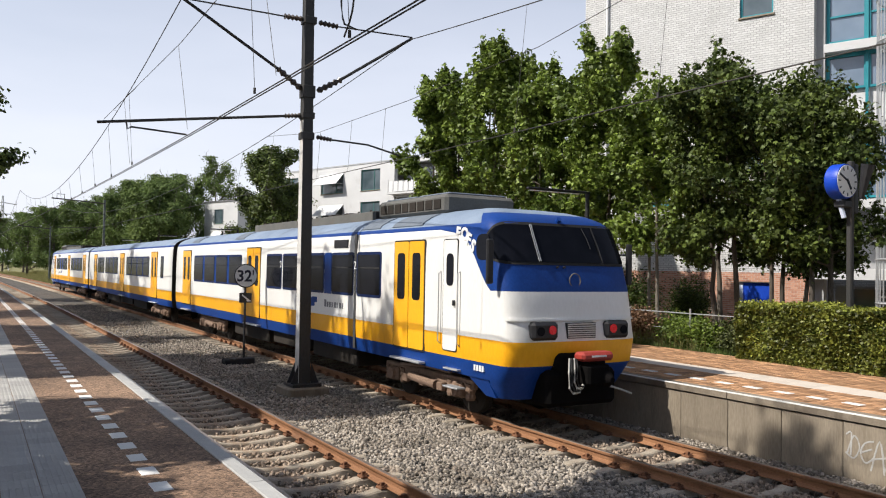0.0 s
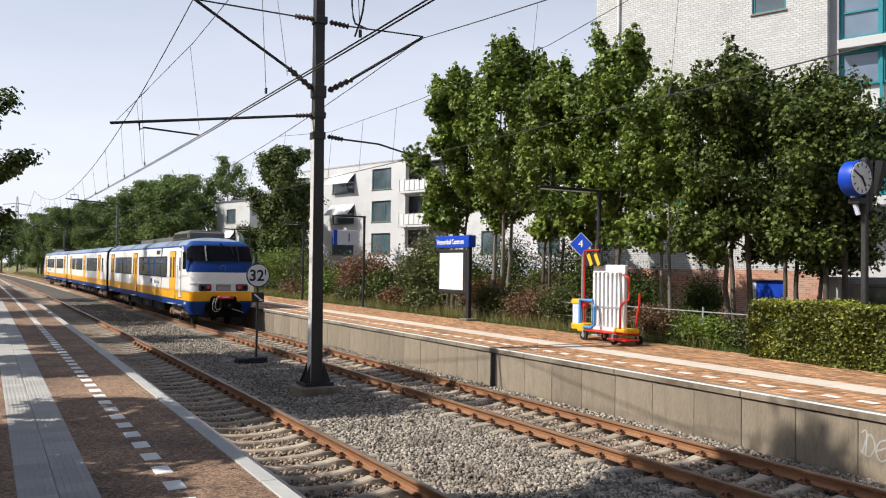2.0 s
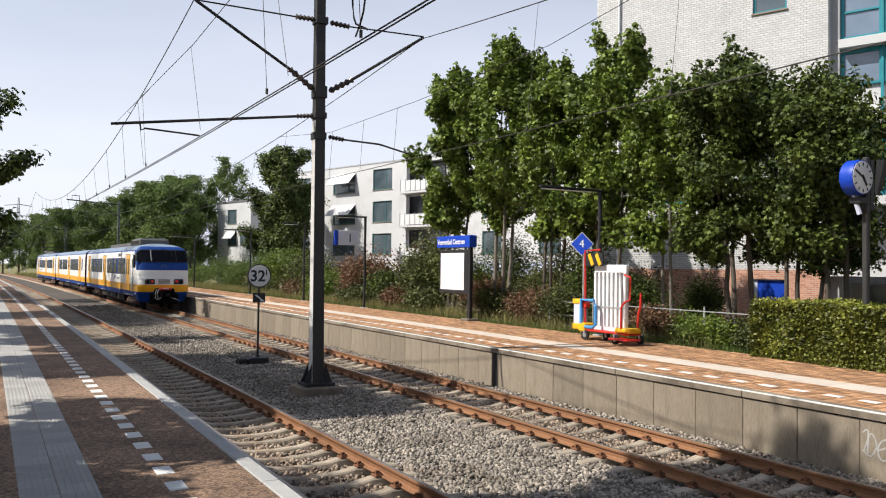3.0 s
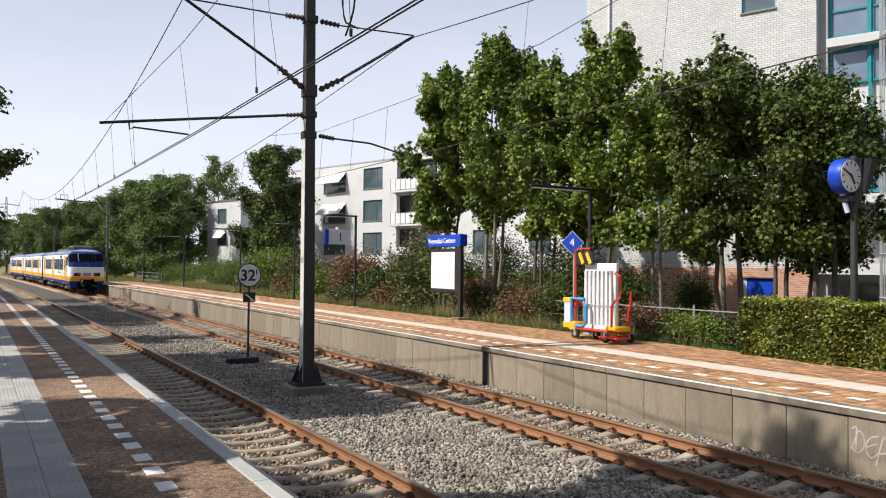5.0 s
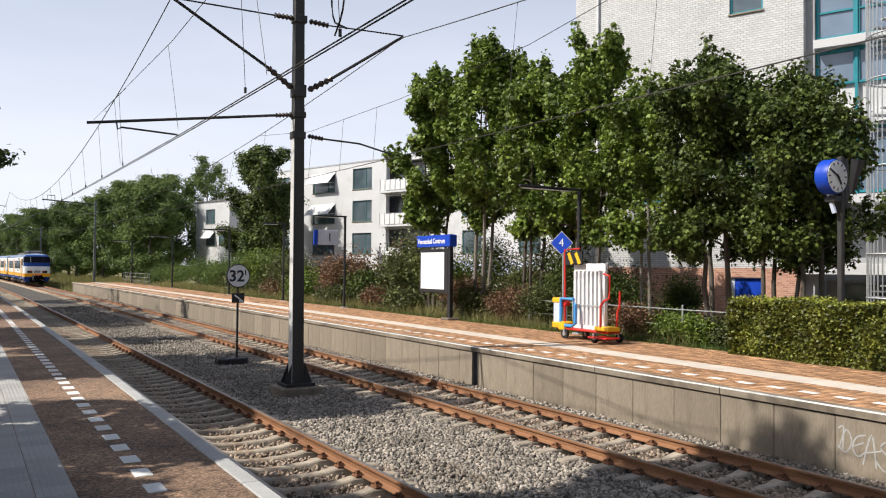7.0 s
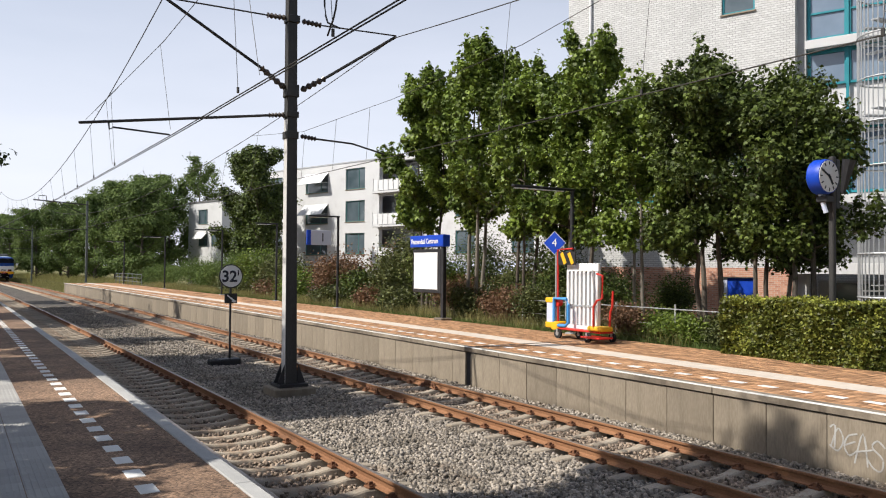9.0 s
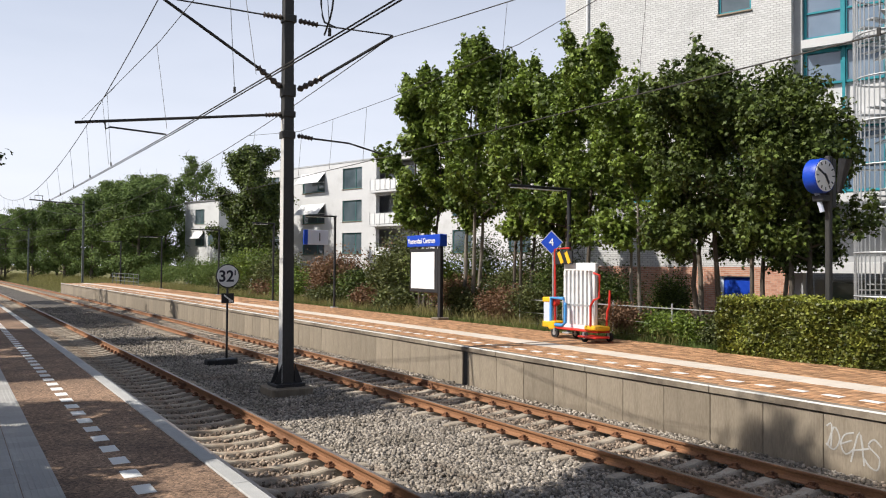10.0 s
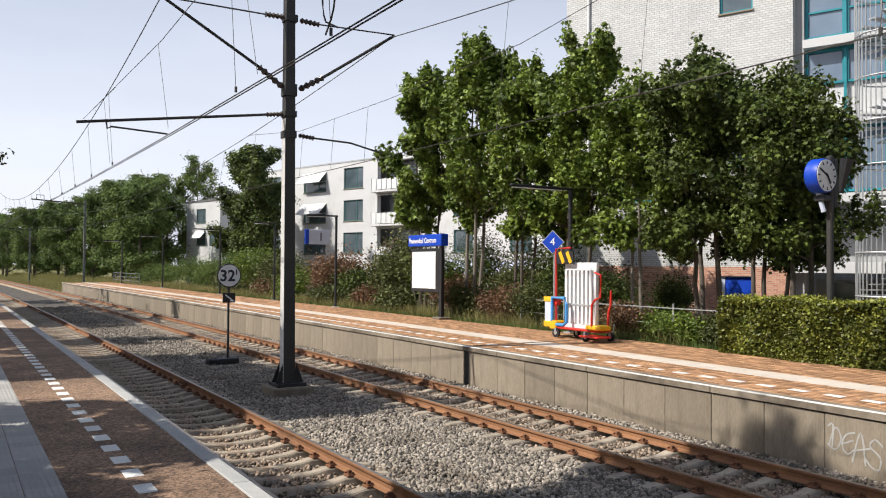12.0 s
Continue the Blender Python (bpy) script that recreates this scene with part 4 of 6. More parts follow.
def middle_car():
    L = 26.5
    car = thing("train_car", "white, yellow and blue middle train car without a cab", "train", "cars of the train")
    me = mesh_of(body_bm(L, False), "body", False)
    for m in (M_TW, M_TY, M_TB, M_TROOF, M_UNDER):
        me.materials.append(m)
    part("body", me, M_TW, car, "white body with yellow and blue bands")
    for sg in (-1, 1):
        for a, b in ((3.1, 4.5), (12.0, 13.4), (22.6, 24.0)):
            train_doors(car, a, b, sg)
        train_window(car, 1.75, 2.35, sg)
        for a, b in ((5.0, 6.5), (6.6, 8.1), (8.2, 9.7), (9.8, 11.3), (14.2, 15.7), (15.8, 17.3), (17.4, 18.9), (19.4, 20.8), (20.9, 22.2)):
            train_window(car, a, b, sg)
        for y in (6.55, 8.15, 9.75, 15.75, 17.35):
            part("pillar", mirrored(box(-1.43, -1.4, y - 0.04, y + 0.04, 2.03, 3.03), sg), M_TB, car, "blue window pillar")
    common_underfloor(car, ((6.5, 10.0), (10.5, 14.0), (14.5, 19.0)))
    sets = bogie(car, 3.6) + bogie(car, 22.9)
    return car, sets


def train_s(t):
    return 10.8 + 11.36 * t + 0.33 * t * t


rear_car, rear_sets = end_car("train_car", "white, yellow and blue train car with a cab and tail lamps")
mid_car, mid_sets = middle_car()
front_car, front_sets = end_car("train_car", "white, yellow and blue leading train car with its cab ahead")


def key_train():
    gap1, gap2 = 24.8, 24.8 + 26.5 + 0.4
    half = [i / 2 for i in range(25)]
    turn = Matrix.Rotation(math.pi, 4, "Z")
    walk(rear_car, [(t, trk_pose(train_s(t), FAR)) for t in half])
    walk(mid_car, [(t, trk_pose(train_s(t) + gap1, FAR)) for t in half])
    walk(front_car, [(t, trk_pose(train_s(t) + gap2 + 24.4, FAR) @ turn) for t in half])
    for sets, way in ((rear_sets, 1), (mid_sets, 1), (front_sets, -1)):
        for w, y in sets:
            walk(w, [(i / 30, Matrix.Translation((0, y, 0.46)) @ Matrix.Rotation(-way * (train_s(i / 30) - 10.8) / 0.46, 4, "X")) for i in range(361)])


# ---- overhead line ----
def insulator(parent, a, b, r=0.07, name="insulator"):
    a, b = Vector(a), Vector(b)
    n = 9
    pts = [a + (b - a) * i / n for i in range(n + 1)]
    part(name, tube(pts, [r if i % 2 else r * 0.5 for i in range(n + 1)], 10), M_PORC, parent, "ribbed dark insulator")


def build_mast():
    y, x = 17.24, 2.51
    m = thing("catenary_mast", "dark weathered steel mast with brackets over both tracks", "catenary mast", "overhead line masts")
    # tapering post: two flanges, a web and a closing plate, slightly out of true
    def taper(x0, x1, y0, y1, z0, z1):
        bm = bmesh.new()
        vs = []
        for z in (z0, z1):
            k = 1 - 0.027 * z
            cx = x - 0.012 - 0.006 * z
            vs += [bm.verts.new((cx + a * k, y + b * k, z)) for a, b in ((x0, y0), (x1, y0), (x1, y1), (x0, y1))]
        for q in CUBE_F:
            bm.faces.new([vs[i] for i in q])
        return bm

    part("flange", taper(-0.135, 0.135, -0.135, -0.117, 0.05, 9.9), M_STEEL, m)
    part("flange", taper(-0.135, 0.135, 0.117, 0.135, 0.05, 9.9), M_STEEL, m)
    part("web", taper(-0.128, -0.112, -0.116, 0.116, 0.05, 9.9), M_STEEL, m)
    part("web", taper(0.112, 0.128, -0.116, 0.116, 0.05, 9.9), M_STEEL, m)
    # added pale strip: the sunlit left face of the lower post, put into colour
    part("sunlit_strip", taper(-0.146, -0.13, -0.13, 0.1, 0.06, 6.0), M_SUNLITZINC, m, "pale weathered strip painted as the post's sunlit side")
    base = bmesh.new()
    box_bm(base, x - 0.34, x + 0.34, y - 0.3, y + 0.3, -0.02, 0.05, 0.008)
    for sx in (-1, 1):
        for yy in (-0.12, 0.12):
            vs = [base.verts.new(v) for v in ((x + sx * 0.15, y + yy, 0.05), (x + sx * 0.33, y + yy, 0.05), (x + sx * 0.15, y + yy, 0.5), (x + sx * 0.15, y + yy + 0.02, 0.05), (x + sx * 0.33, y + yy + 0.02, 0.05), (x + sx * 0.15, y + yy + 0.02, 0.5))]
            base.faces.new(vs[:3])
            base.faces.new(vs[3:][::-1])
            for i, j in ((0, 1), (1, 2), (2, 0)):
                base.faces.new((vs[i], vs[j], vs[3 + j], vs[3 + i]))
    part("foot", base, M_BLACK, m, "black gusseted foot")
    part("footing", box(x - 0.47, x + 0.47, y - 0.45, y + 0.45, -0.5, -0.02, 0.03), M_CONC, m, "concrete footing")
    for z, h in ((8.3, 0.12), (6.66, 0.2), (6.12, 0.1), (5.65, 0.12)):
        part("clamp", box(x - 0.19, x + 0.1, y - 0.14, y + 0.14, z - h * 0.7, z + h * 0.7, 0.01), M_STEEL, m)
    # near side bracket
    part("strut", tube([(x - 0.75, y, 7.1), (-0.35, y, 8.3)], 0.035), M_STEEL, m)
    insulator(m, (x - 0.2, y, 6.72), (x - 0.75, y, 7.1), 0.08)
    part("tie", tube([(x - 0.62, y, 8.31), (-0.35, y, 8.3)], 0.018), M_STEEL, m)
    insulator(m, (x - 0.2, y, 8.32), (x - 0.62, y, 8.31), 0.07)
    part("register_tube", tube([(x - 0.55, y, 6.06), (-1.95, y, 5.5)], 0.03), M_STEEL, m)
    insulator(m, (x - 0.2, y, 6.11), (x - 0.55, y, 6.06), 0.06)
    part("steady_arm", tube([(-1.4, y, 5.56), (-1.38, y, 5.42), (-1.3, y, 5.47), (-0.2, y, 5.42)], 0.02, 6), M_STEEL, m)
    # far side bracket
    part("strut", tube([(x + 0.75, y, 7.05), (5.15, y, 8.34)], 0.035), M_STEEL, m)
    insulator(m, (x + 0.2, y, 6.72), (x + 0.75, y, 7.05), 0.08)
    part("tie", tube([(x + 0.65, y, 8.29), (5.15, y, 8.36)], 0.018), M_STEEL, m)
    insulator(m, (x + 0.2, y, 8.31), (x + 0.65, y, 8.29), 0.07)
    part("register_tube", tube([(x + 0.55, y, 5.63), (4.0, y, 5.6), (4.85, y, 5.42)], 0.022), M_STEEL, m)
    insulator(m, (x + 0.2, y, 5.66), (x + 0.55, y, 5.63), 0.06)


def wire(name, pts, r, label, group=""):
    return tagged(part(name, tube(pts, r, 5), M_WIRE), label, "overhead wire", group)


def build_wires():
    y0, span = 17.24, 74.0

    def messenger_z(s, span=54.0, sag=2.06):
        u = (s - y0) % span / span
        return 8.3 - 4 * sag * u * (1 - u)

    ss = [-11.76 + 1.0 * i for i in range(172)]
    for off, z in ((-0.2, 5.45), (FAR - 0.1, 5.36)):
        group = "overhead wires"
        for d in ((-0.03, 0.03) if off < 1 else (0.0,)):
            wire("contact_wire", [trk(s, off + d + 0.15 * math.cos(2 * math.pi * (s - y0) / (2 * span)), z + 0.002 * abs(s - y0)) for s in ss], 0.011, "dark taut contact wire above the rails", group)
        mo = -0.33 if off < 1 else FAR + 0.15
        hang = (54.0, 2.06) if off < 1 else (74.0, 1.9)
        mw = wire("messenger_wire", [trk(s, mo, messenger_z(s, *hang)) for s in ss], 0.012, "dark sagging messenger wire with droppers", group)
        s = y0 - 27
        while s < 150:
            if abs((s - y0 + hang[0] / 2) % hang[0] - hang[0] / 2) > 4:
                part("dropper", tube([trk(s, mo, messenger_z(s, *hang)), trk(s, off, z + 0.02)], 0.005, 4), M_WIRE, mw)
                part("clip", tube([trk(s, off, z - 0.03), trk(s, off, z + 0.06)], 0.022, 6), M_WIRE, mw)
            s += 3.7
    st = wire("stitch_wire", [trk(8, -0.3, 7.75), trk(17.3, -0.3, 7.38), trk(28.5, -0.3, 7.45)], 0.008, "thin stitch wire near the mast", "overhead wires")
    for s, z in ((12.0, 7.6), (17.6, 7.39), (24.5, 7.41)):
        part("dropper", tube([trk(s, -0.3, z), trk(s - 0.6, -0.2, 5.5)], 0.005, 4), M_WIRE, st)
    part("dropper", tube([trk(22.6, -0.3, 7.4), trk(26.5, -0.3, 7.43), trk(25.5, -0.33, messenger_z(25.5))], 0.005, 4), M_WIRE, st)
    sf = wire("stitch_wire", [trk(4, FAR + 0.1, 7.9), trk(9.9, FAR + 0.1, 7.14), trk(12, FAR + 0.1, 6.9), trk(17.2, FAR + 0.1, 6.78), trk(23, FAR + 0.1, 6.8), trk(28, FAR + 0.12, 7.35)], 0.007, "thin stitch wire above the second track", "overhead wires")
    for s in (18.4, 20.5, 22.8):
        part("dropper", tube([trk(s, FAR + 0.1, 6.79), trk(s, FAR, 5.38)], 0.005, 4), M_WIRE, sf)
    # jumper loop between the wires
    j = [trk(8.7 + 0.2 * math.cos(a), -0.25, 6.0 + 0.45 * math.sin(a)) for a in [i * math.pi / 8 for i in range(-3, 12)]]
    wire("jumper_loop", [trk(8.55, -0.2, 5.47)] + j + [trk(8.9, -0.2, 5.47)], 0.012, "looped jumper cable on the contact wire", "overhead wires")


def build_far_mast(s, off, h, arm_to, z0):
    m = thing("catenary_mast", "slim grey steel mast with one bracket, seen far off", "catenary mast", "overhead line masts", at=trk_pose(s, off, z0))
    bm = bmesh.new()
    for dx in (-0.09, 0.09):
        box_bm(bm, dx - 0.012, dx + 0.012, -0.09, 0.09, 0, h)
    box_bm(bm, -0.09, 0.09, -0.012, 0.012, 0, h)
    part("post", bm, M_MASTG, m)
    part("bracket", tube([(0, 0, h - 0.4), (arm_to - off, 0, h - 0.1)], 0.07, 6), M_STEEL, m)
    part("strut", tube([(0, 0, h - 1.6), ((arm_to - off) * 0.55, 0, h - 0.25)], 0.04, 6), M_STEEL, m)
    part("hanger", tube([(arm_to - off + 0.5, 0, h - 0.1), (arm_to - off + 0.5, 0, h + 0.35), (arm_to - off + 1.2, 0, h + 0.35), (arm_to - off + 1.2, 0, h - 0.15)], 0.04, 5), M_STEEL, m)
    part("register_tube", tube([(0, 0, h - 3.0), (arm_to - off + 0.6, 0, h - 3.1)], 0.035, 6), M_STEEL, m)


# ---- signs and furniture ----
def build_distance_sign():
    x, y = 2.93, 23.25
    m = thing("distance_sign", "round white sign reading 32 on a black post", "railway sign")
    part("post", tube([(x, y, -0.2), (x, y, 2.1)], 0.034), M_BLACK, m)
    part("rim", tube([(x, y - 0.03, 2.375), (x, y + 0.0, 2.375)], 0.352, 36), M_BLACK, m)
    d = part("disc", tube([(x, y - 0.045, 2.375), (x, y - 0.02, 2.375)], 0.318, 36), M_SIGNWHITE, m, "white round disc")
    part("figure", text_mesh("32", 0.46, bold=0.01), M_INK, d, "black figures", at=Matrix.Translation((x - 0.05, y - 0.05, 2.355)))
    part("figure", text_mesh("1", 0.22, bold=0.006), M_INK, d, "small black figure", at=Matrix.Translation((x + 0.21, y - 0.05, 2.465)))
    pl = part("plate", box(x - 0.185, x + 0.185, y - 0.05, y - 0.02, 1.585, 1.87, 0.006), M_BLACK, m, "black plate")
    part("arrow_bar", box_bm(bmesh.new(), -0.14, 0.14, -0.058, -0.048, -0.02, 0.02, m=Matrix.Translation((x, y, 1.73)) @ Matrix.Rotation(radians(38), 4, "Y")), M_SIGNWHITE, pl)
    part("arrow_head", box(x + 0.03, x + 0.15, y - 0.058, y - 0.048, 1.62, 1.66), M_SIGNWHITE, pl)
    part("foot", box(x - 0.32, x + 0.28, y - 0.22, y + 0.22, -0.3, -0.03, 0.03), M_BLACK, m, "black weighted foot")
    part("foot_pad", box(x - 0.6, x - 0.3, y - 0.2, y + 0.2, -0.28, -0.05, 0.03), M_RUBBER, m)


def build_lamp_post(s, off, h, arm, sign=None):
    m = thing("lamp_post", "black platform lamp post with a flat side arm", "lamp post", "platform lamp posts", at=trk_pose(s, off, TOP))
    part("post", tube([(0, 0, 0), (0, 0, h)], 0.06, 10), M_BLACK, m)
    part("base_plate", box(-0.14, 0.14, -0.14, 0.14, -0.005, 0.04, 0.01), M_GALV, m)
    part("arm", box(-arm, 0.07, -0.06, 0.06, h, h + 0.07, 0.02), M_BLACK, m)
    part("diffuser", box(-arm + 0.08, -0.35, -0.055, 0.055, h - 0.035, h - 0.015), M_SIGNWHITE, m, "pale lamp diffuser")
    if sign:
        sg = part("track_sign", box(-1.35, -0.35, -0.04, 0.04, h - 1.3, h - 0.62, 0.01), M_SIGNPALE, m, "pale track number board")
        part("blue_edge", box(-1.55, -1.36, -0.045, 0.045, h - 1.3, h - 0.62, 0.01), M_BLUE, sg, "blue sign edge")
        part("figure", text_mesh(sign, 0.55), M_INK, sg, "dark blue figure", at=Matrix.Translation((-0.78, -0.047, h - 0.97)))
    return m


M_SIGNPALE = mat("pale_blue_board", (0.5, 0.55, 0.68), (0.56, 0.6, 0.72), 0.5, scale=3, bump=0.02)


def build_station_sign():
    x = 11.3
    m = thing("station_sign", "blue station name sign above a white poster panel", "station sign")
    part("post", box(x - 0.07, x + 0.07, 24.86, 25.04, TOP, 3.9, 0.01), M_BLACK, m)
    part("post_foot", box(x - 0.25, x + 0.25, 24.7, 25.2, TOP - 0.01, TOP + 0.08, 0.02), M_COPING, m)
    nb = part("name_board", box(x - 0.16, x + 0.16, 24.75, 27.2, 3.44, 3.88, 0.02), M_BLUE, m, "blue name board")
    part("name", text_mesh("Veenendaal Centrum", 0.27, width=0.88, bold=0.004), M_SIGNWHITE, nb, "white station name", at=Matrix.Translation((x - 0.166, 26.1, 3.65)) @ FACE_LEFT)
    fr = part("poster_frame", box(x - 0.08, x + 0.08, 25.02, 27.12, 1.72, 3.36, 0.02), M_BLACK, m, "black poster frame")
    part("poster", box(x - 0.095, x - 0.07, 25.24, 26.98, 1.86, 3.24), M_SIGNWHITE, fr, "blank white poster")


def build_ramp_trolley():
    m = thing("ramp_trolley", "folded white wheelchair ramp on a red and yellow trolley", "boarding ramp")
    x = 10.45
    z0 = TOP
    part("base", box(x - 0.26, x + 0.2, 15.4, 17.15, z0 + 0.24, z0 + 0.3, 0.02), M_RED, m, "red base frame")
    part("yellow_end", box(x - 0.33, x + 0.1, 15.3, 15.85, z0 + 0.3, z0 + 0.42, 0.03), M_YELLOW, m, "yellow end block")
    part("yellow_end", box(x - 0.3, x + 0.05, 17.08, 17.36, z0 + 0.22, z0 + 0.46, 0.03), M_YELLOW, m, "yellow end block")
    part("foot_step", box(x - 0.55, x - 0.05, 15.15, 15.85, z0 + 0.12, z0 + 0.17, 0.015), M_RED, m, "red step plate")
    # ramp: white frame and slats
    ramp = part("ramp_panel", box_bm(box(x - 0.05, x + 0.05, 15.72, 16.98, 2.6, 2.82, 0.015), x - 0.05, x + 0.05, 15.76, 16.98, z0 + 0.3, z0 + 0.4), M_SIGNWHITE, m, "white folded ramp")
    for k in range(8):
        y = 15.78 + 0.165 * k
        part("slat", box(x - 0.06, x + 0.04, y - 0.045, y + 0.045, z0 + 0.4, 2.6, 0.01), M_SIGNWHITE, ramp)
    part("ramp_back", box(x + 0.05, x + 0.08, 15.76, 16.98, z0 + 0.4, 2.6), M_GALV, ramp)
    part("cross_bar", box(x - 0.075, x - 0.055, 15.76, 16.98, 1.66, 1.71), M_GALV, ramp)
    for pts in ([(x - 0.15, 17.22, z0 + 0.3), (x - 0.15, 17.24, 3.2), (x - 0.15, 16.62, 3.22)], [(x - 0.3, 15.62, z0 + 0.4), (x - 0.3, 15.62, 1.7), (x - 0.3, 15.5, 1.85), (x - 0.3, 15.3, 1.92), (x - 0.3, 15.28, 2.5), (x - 0.1, 15.72, 2.55)],
                [(x + 0.15, 15.5, z0 + 0.4), (x + 0.15, 15.47, 1.55), (x + 0.15, 15.4, 1.7), (x + 0.15, 15.38, 2.1)]):
        part("handrail", tube(pts, 0.03, 8), M_RED, m, "red tubular handrail")
    part("crank", tube([(x - 0.2, 17.26, 1.75), (x - 0.05, 17.26, 1.75)], 0.13, 12), M_RED, m, "red winch drum")
    hz = part("hazard_board", box(x - 0.17, x - 0.14, 16.5, 17.2, 2.78, 3.14), M_BLACK, m, "black and yellow hazard board")
    for k in range(2):
        part("stripe", box_bm(bmesh.new(), -0.004, 0.004, -0.06, 0.06, -0.17, 0.17, m=Matrix.Translation((x - 0.173, 16.68 + 0.3 * k, 2.96)) @ Matrix.Rotation(radians(-28), 4, "X")), M_YELLOW, hz)
    lp = [(x - 0.25, 17.28, 1.15), (x - 0.25, 17.28, 1.85), (x - 0.25, 16.75, 1.85), (x - 0.25, 16.68, 1.7), (x - 0.25, 16.68, 1.2), (x - 0.25, 16.8, 1.12), (x - 0.25, 17.28, 1.12)]
    part("blue_frame", tube(lp, 0.045, 8), M_CYAN, m, "light blue tubular frame")
    part("side_box", box(x - 0.15, x + 0.1, 17.4, 17.75, 1.1, 1.75, 0.03), M_SIGNPALE, m, "pale side box")
    for a, b in ((1.02, 1.18), (1.72, 1.86)):
        part("box_end", box(x - 0.17, x + 0.12, 17.38, 17.77, a, b, 0.02), M_YELLOW, m, "yellow box end")
    for y, dx, r in ((15.75, -0.38, 0.13), (17.1, -0.25, 0.14), (16.75, 0.2, 0.12), (15.5, 0.25, 0.12)):
        w = part("wheel", tube([(x + dx - 0.03, y, z0 + r), (x + dx + 0.03, y, z0 + r)], r, 16), M_RUBBER, m, "black castor wheel")
        part("hub", tube([(x + dx - 0.04, y, z0 + r), (x + dx + 0.04, y, z0 + r)], r * 0.45, 10), M_GALV, w)
        part("fork", box(x + dx - 0.05, x + dx + 0.05, y - 0.03, y + 0.03, z0 + r, z0 + 0.26), M_GALV, w)


def build_clock():
    m = thing("station_clock", "blue drum clock with white dials on a grey post", "clock")
    x, y = 11.85, 10.1
    part("post", box(x - 0.06, x + 0.06, y - 0.06, y + 0.06, 0.6, 5.1, 0.02), M_STEEL, m)
    cx, cy, cz = 11.62, 10.03, 4.66
    part("drum", tube([(cx, cy, cz), (cx, cy + 0.06, cz), (cx, cy + 0.14, cz), (cx, cy + 0.26, cz), (cx, cy + 0.29, cz)], [0.355, 0.37, 0.365, 0.37, 0.35], 40), M_BLUE, m, "blue drum case", smooth=True)
    d = part("dial", tube([(cx, cy - 0.012, cz), (cx, cy + 0.02, cz)], 0.335, 40), M_SIGNWHITE, m, "white dial")
    for k in range(12):
        a = math.radians(30 * k)
        part("hour_mark", box_bm(bmesh.new(), -0.012, 0.012, -0.006, 0.006, 0.24, 0.31, m=Matrix.Translation((cx, cy - 0.014, cz)) @ Matrix.Rotation(a, 4, "Y")), M_INK, d)
    for a, ln, w in ((145, 0.2, 0.024), (-62, 0.29, 0.018)):
        part("hand_bar", box_bm(bmesh.new(), -w, w, -0.006, 0.006, -0.05, ln, m=Matrix.Translation((cx, cy - 0.022, cz)) @ Matrix.Rotation(radians(a), 4, "Y")), M_INK, d, "black pointer")
    part("bracket", box(cx - 0.05, x, y - 0.06, y + 0.2, 4.12, 4.26, 0.02), M_BLACK, m)
    part("bracket", box(cx + 0.28, x + 0.2, y - 0.06, y + 0.25, 4.0, 5.05, 0.02), M_BLACK, m)
    part("stay", tube([(cx, cy + 0.2, cz - 0.34), (cx + 0.06, cy + 0.1, 3.9)], 0.05, 8), M_SIGNPALE, m, "pale stay")
    sp = bmesh.new()
    tube_bm(sp, [(x + 0.05, y - 0.35, 5.0), (x + 0.02, y - 0.22, 4.3)], [0.14, 0.05], 10)
    part("loudspeaker", sp, M_BLACK, m, "black column loudspeaker")


def build_position_sign():
    """Blue diamond with a white rim and a figure, on the lamp post."""
    m = thing("diamond_sign", "blue diamond sign with a white 4 on a post", "railway sign")
    x, y, z = 11.3, 18.6, 3.44
    rot = Matrix.Translation((x, y, z)) @ Matrix.Rotation(radians(-58), 4, "Z") @ Matrix.Rotation(radians(45), 4, "Y")
    part("rim", box_bm(bmesh.new(), -0.255, 0.255, -0.015, 0.015, -0.255, 0.255, m=rot), M_GALV, m, "white rim")
    part("face", box_bm(bmesh.new(), -0.235, 0.235, -0.022, 0.0, -0.235, 0.235, m=rot), M_BLUE, m, "blue face")
    part("figure", text_mesh("4", 0.32), M_SIGNWHITE, m, "white figure", at=Matrix.Translation((x, y, z)) @ Matrix.Rotation(radians(-58), 4, "Z") @ Matrix.Translation((0, -0.026, 0)))
    part("post", tube([(x + 0.05, y - 0.02, 0.7), (x + 0.05, y - 0.02, 3.3)], 0.03, 8), M_GALV, m)


def build_fence():
    f = thing("wire_fence", "low galvanised fence with thin rails behind the platform", "fence")
    for i in range(5):
        y = 12.6 + 2.2 * i
        p = trk(y, 12.35)
        part("post", tube([(p.x, p.y, 0.5), (p.x, p.y, 1.75)], 0.025, 6), M_GALV, f)
        if i < 4:
            q = trk(y + 2.2, 12.35)
            for z in (1.62, 1.2, 0.85):
                part("rail", tube([(p.x, p.y, z), (q.x, q.y, z)], 0.016 if z > 1.5 else 0.006, 5), M_GALV, f)


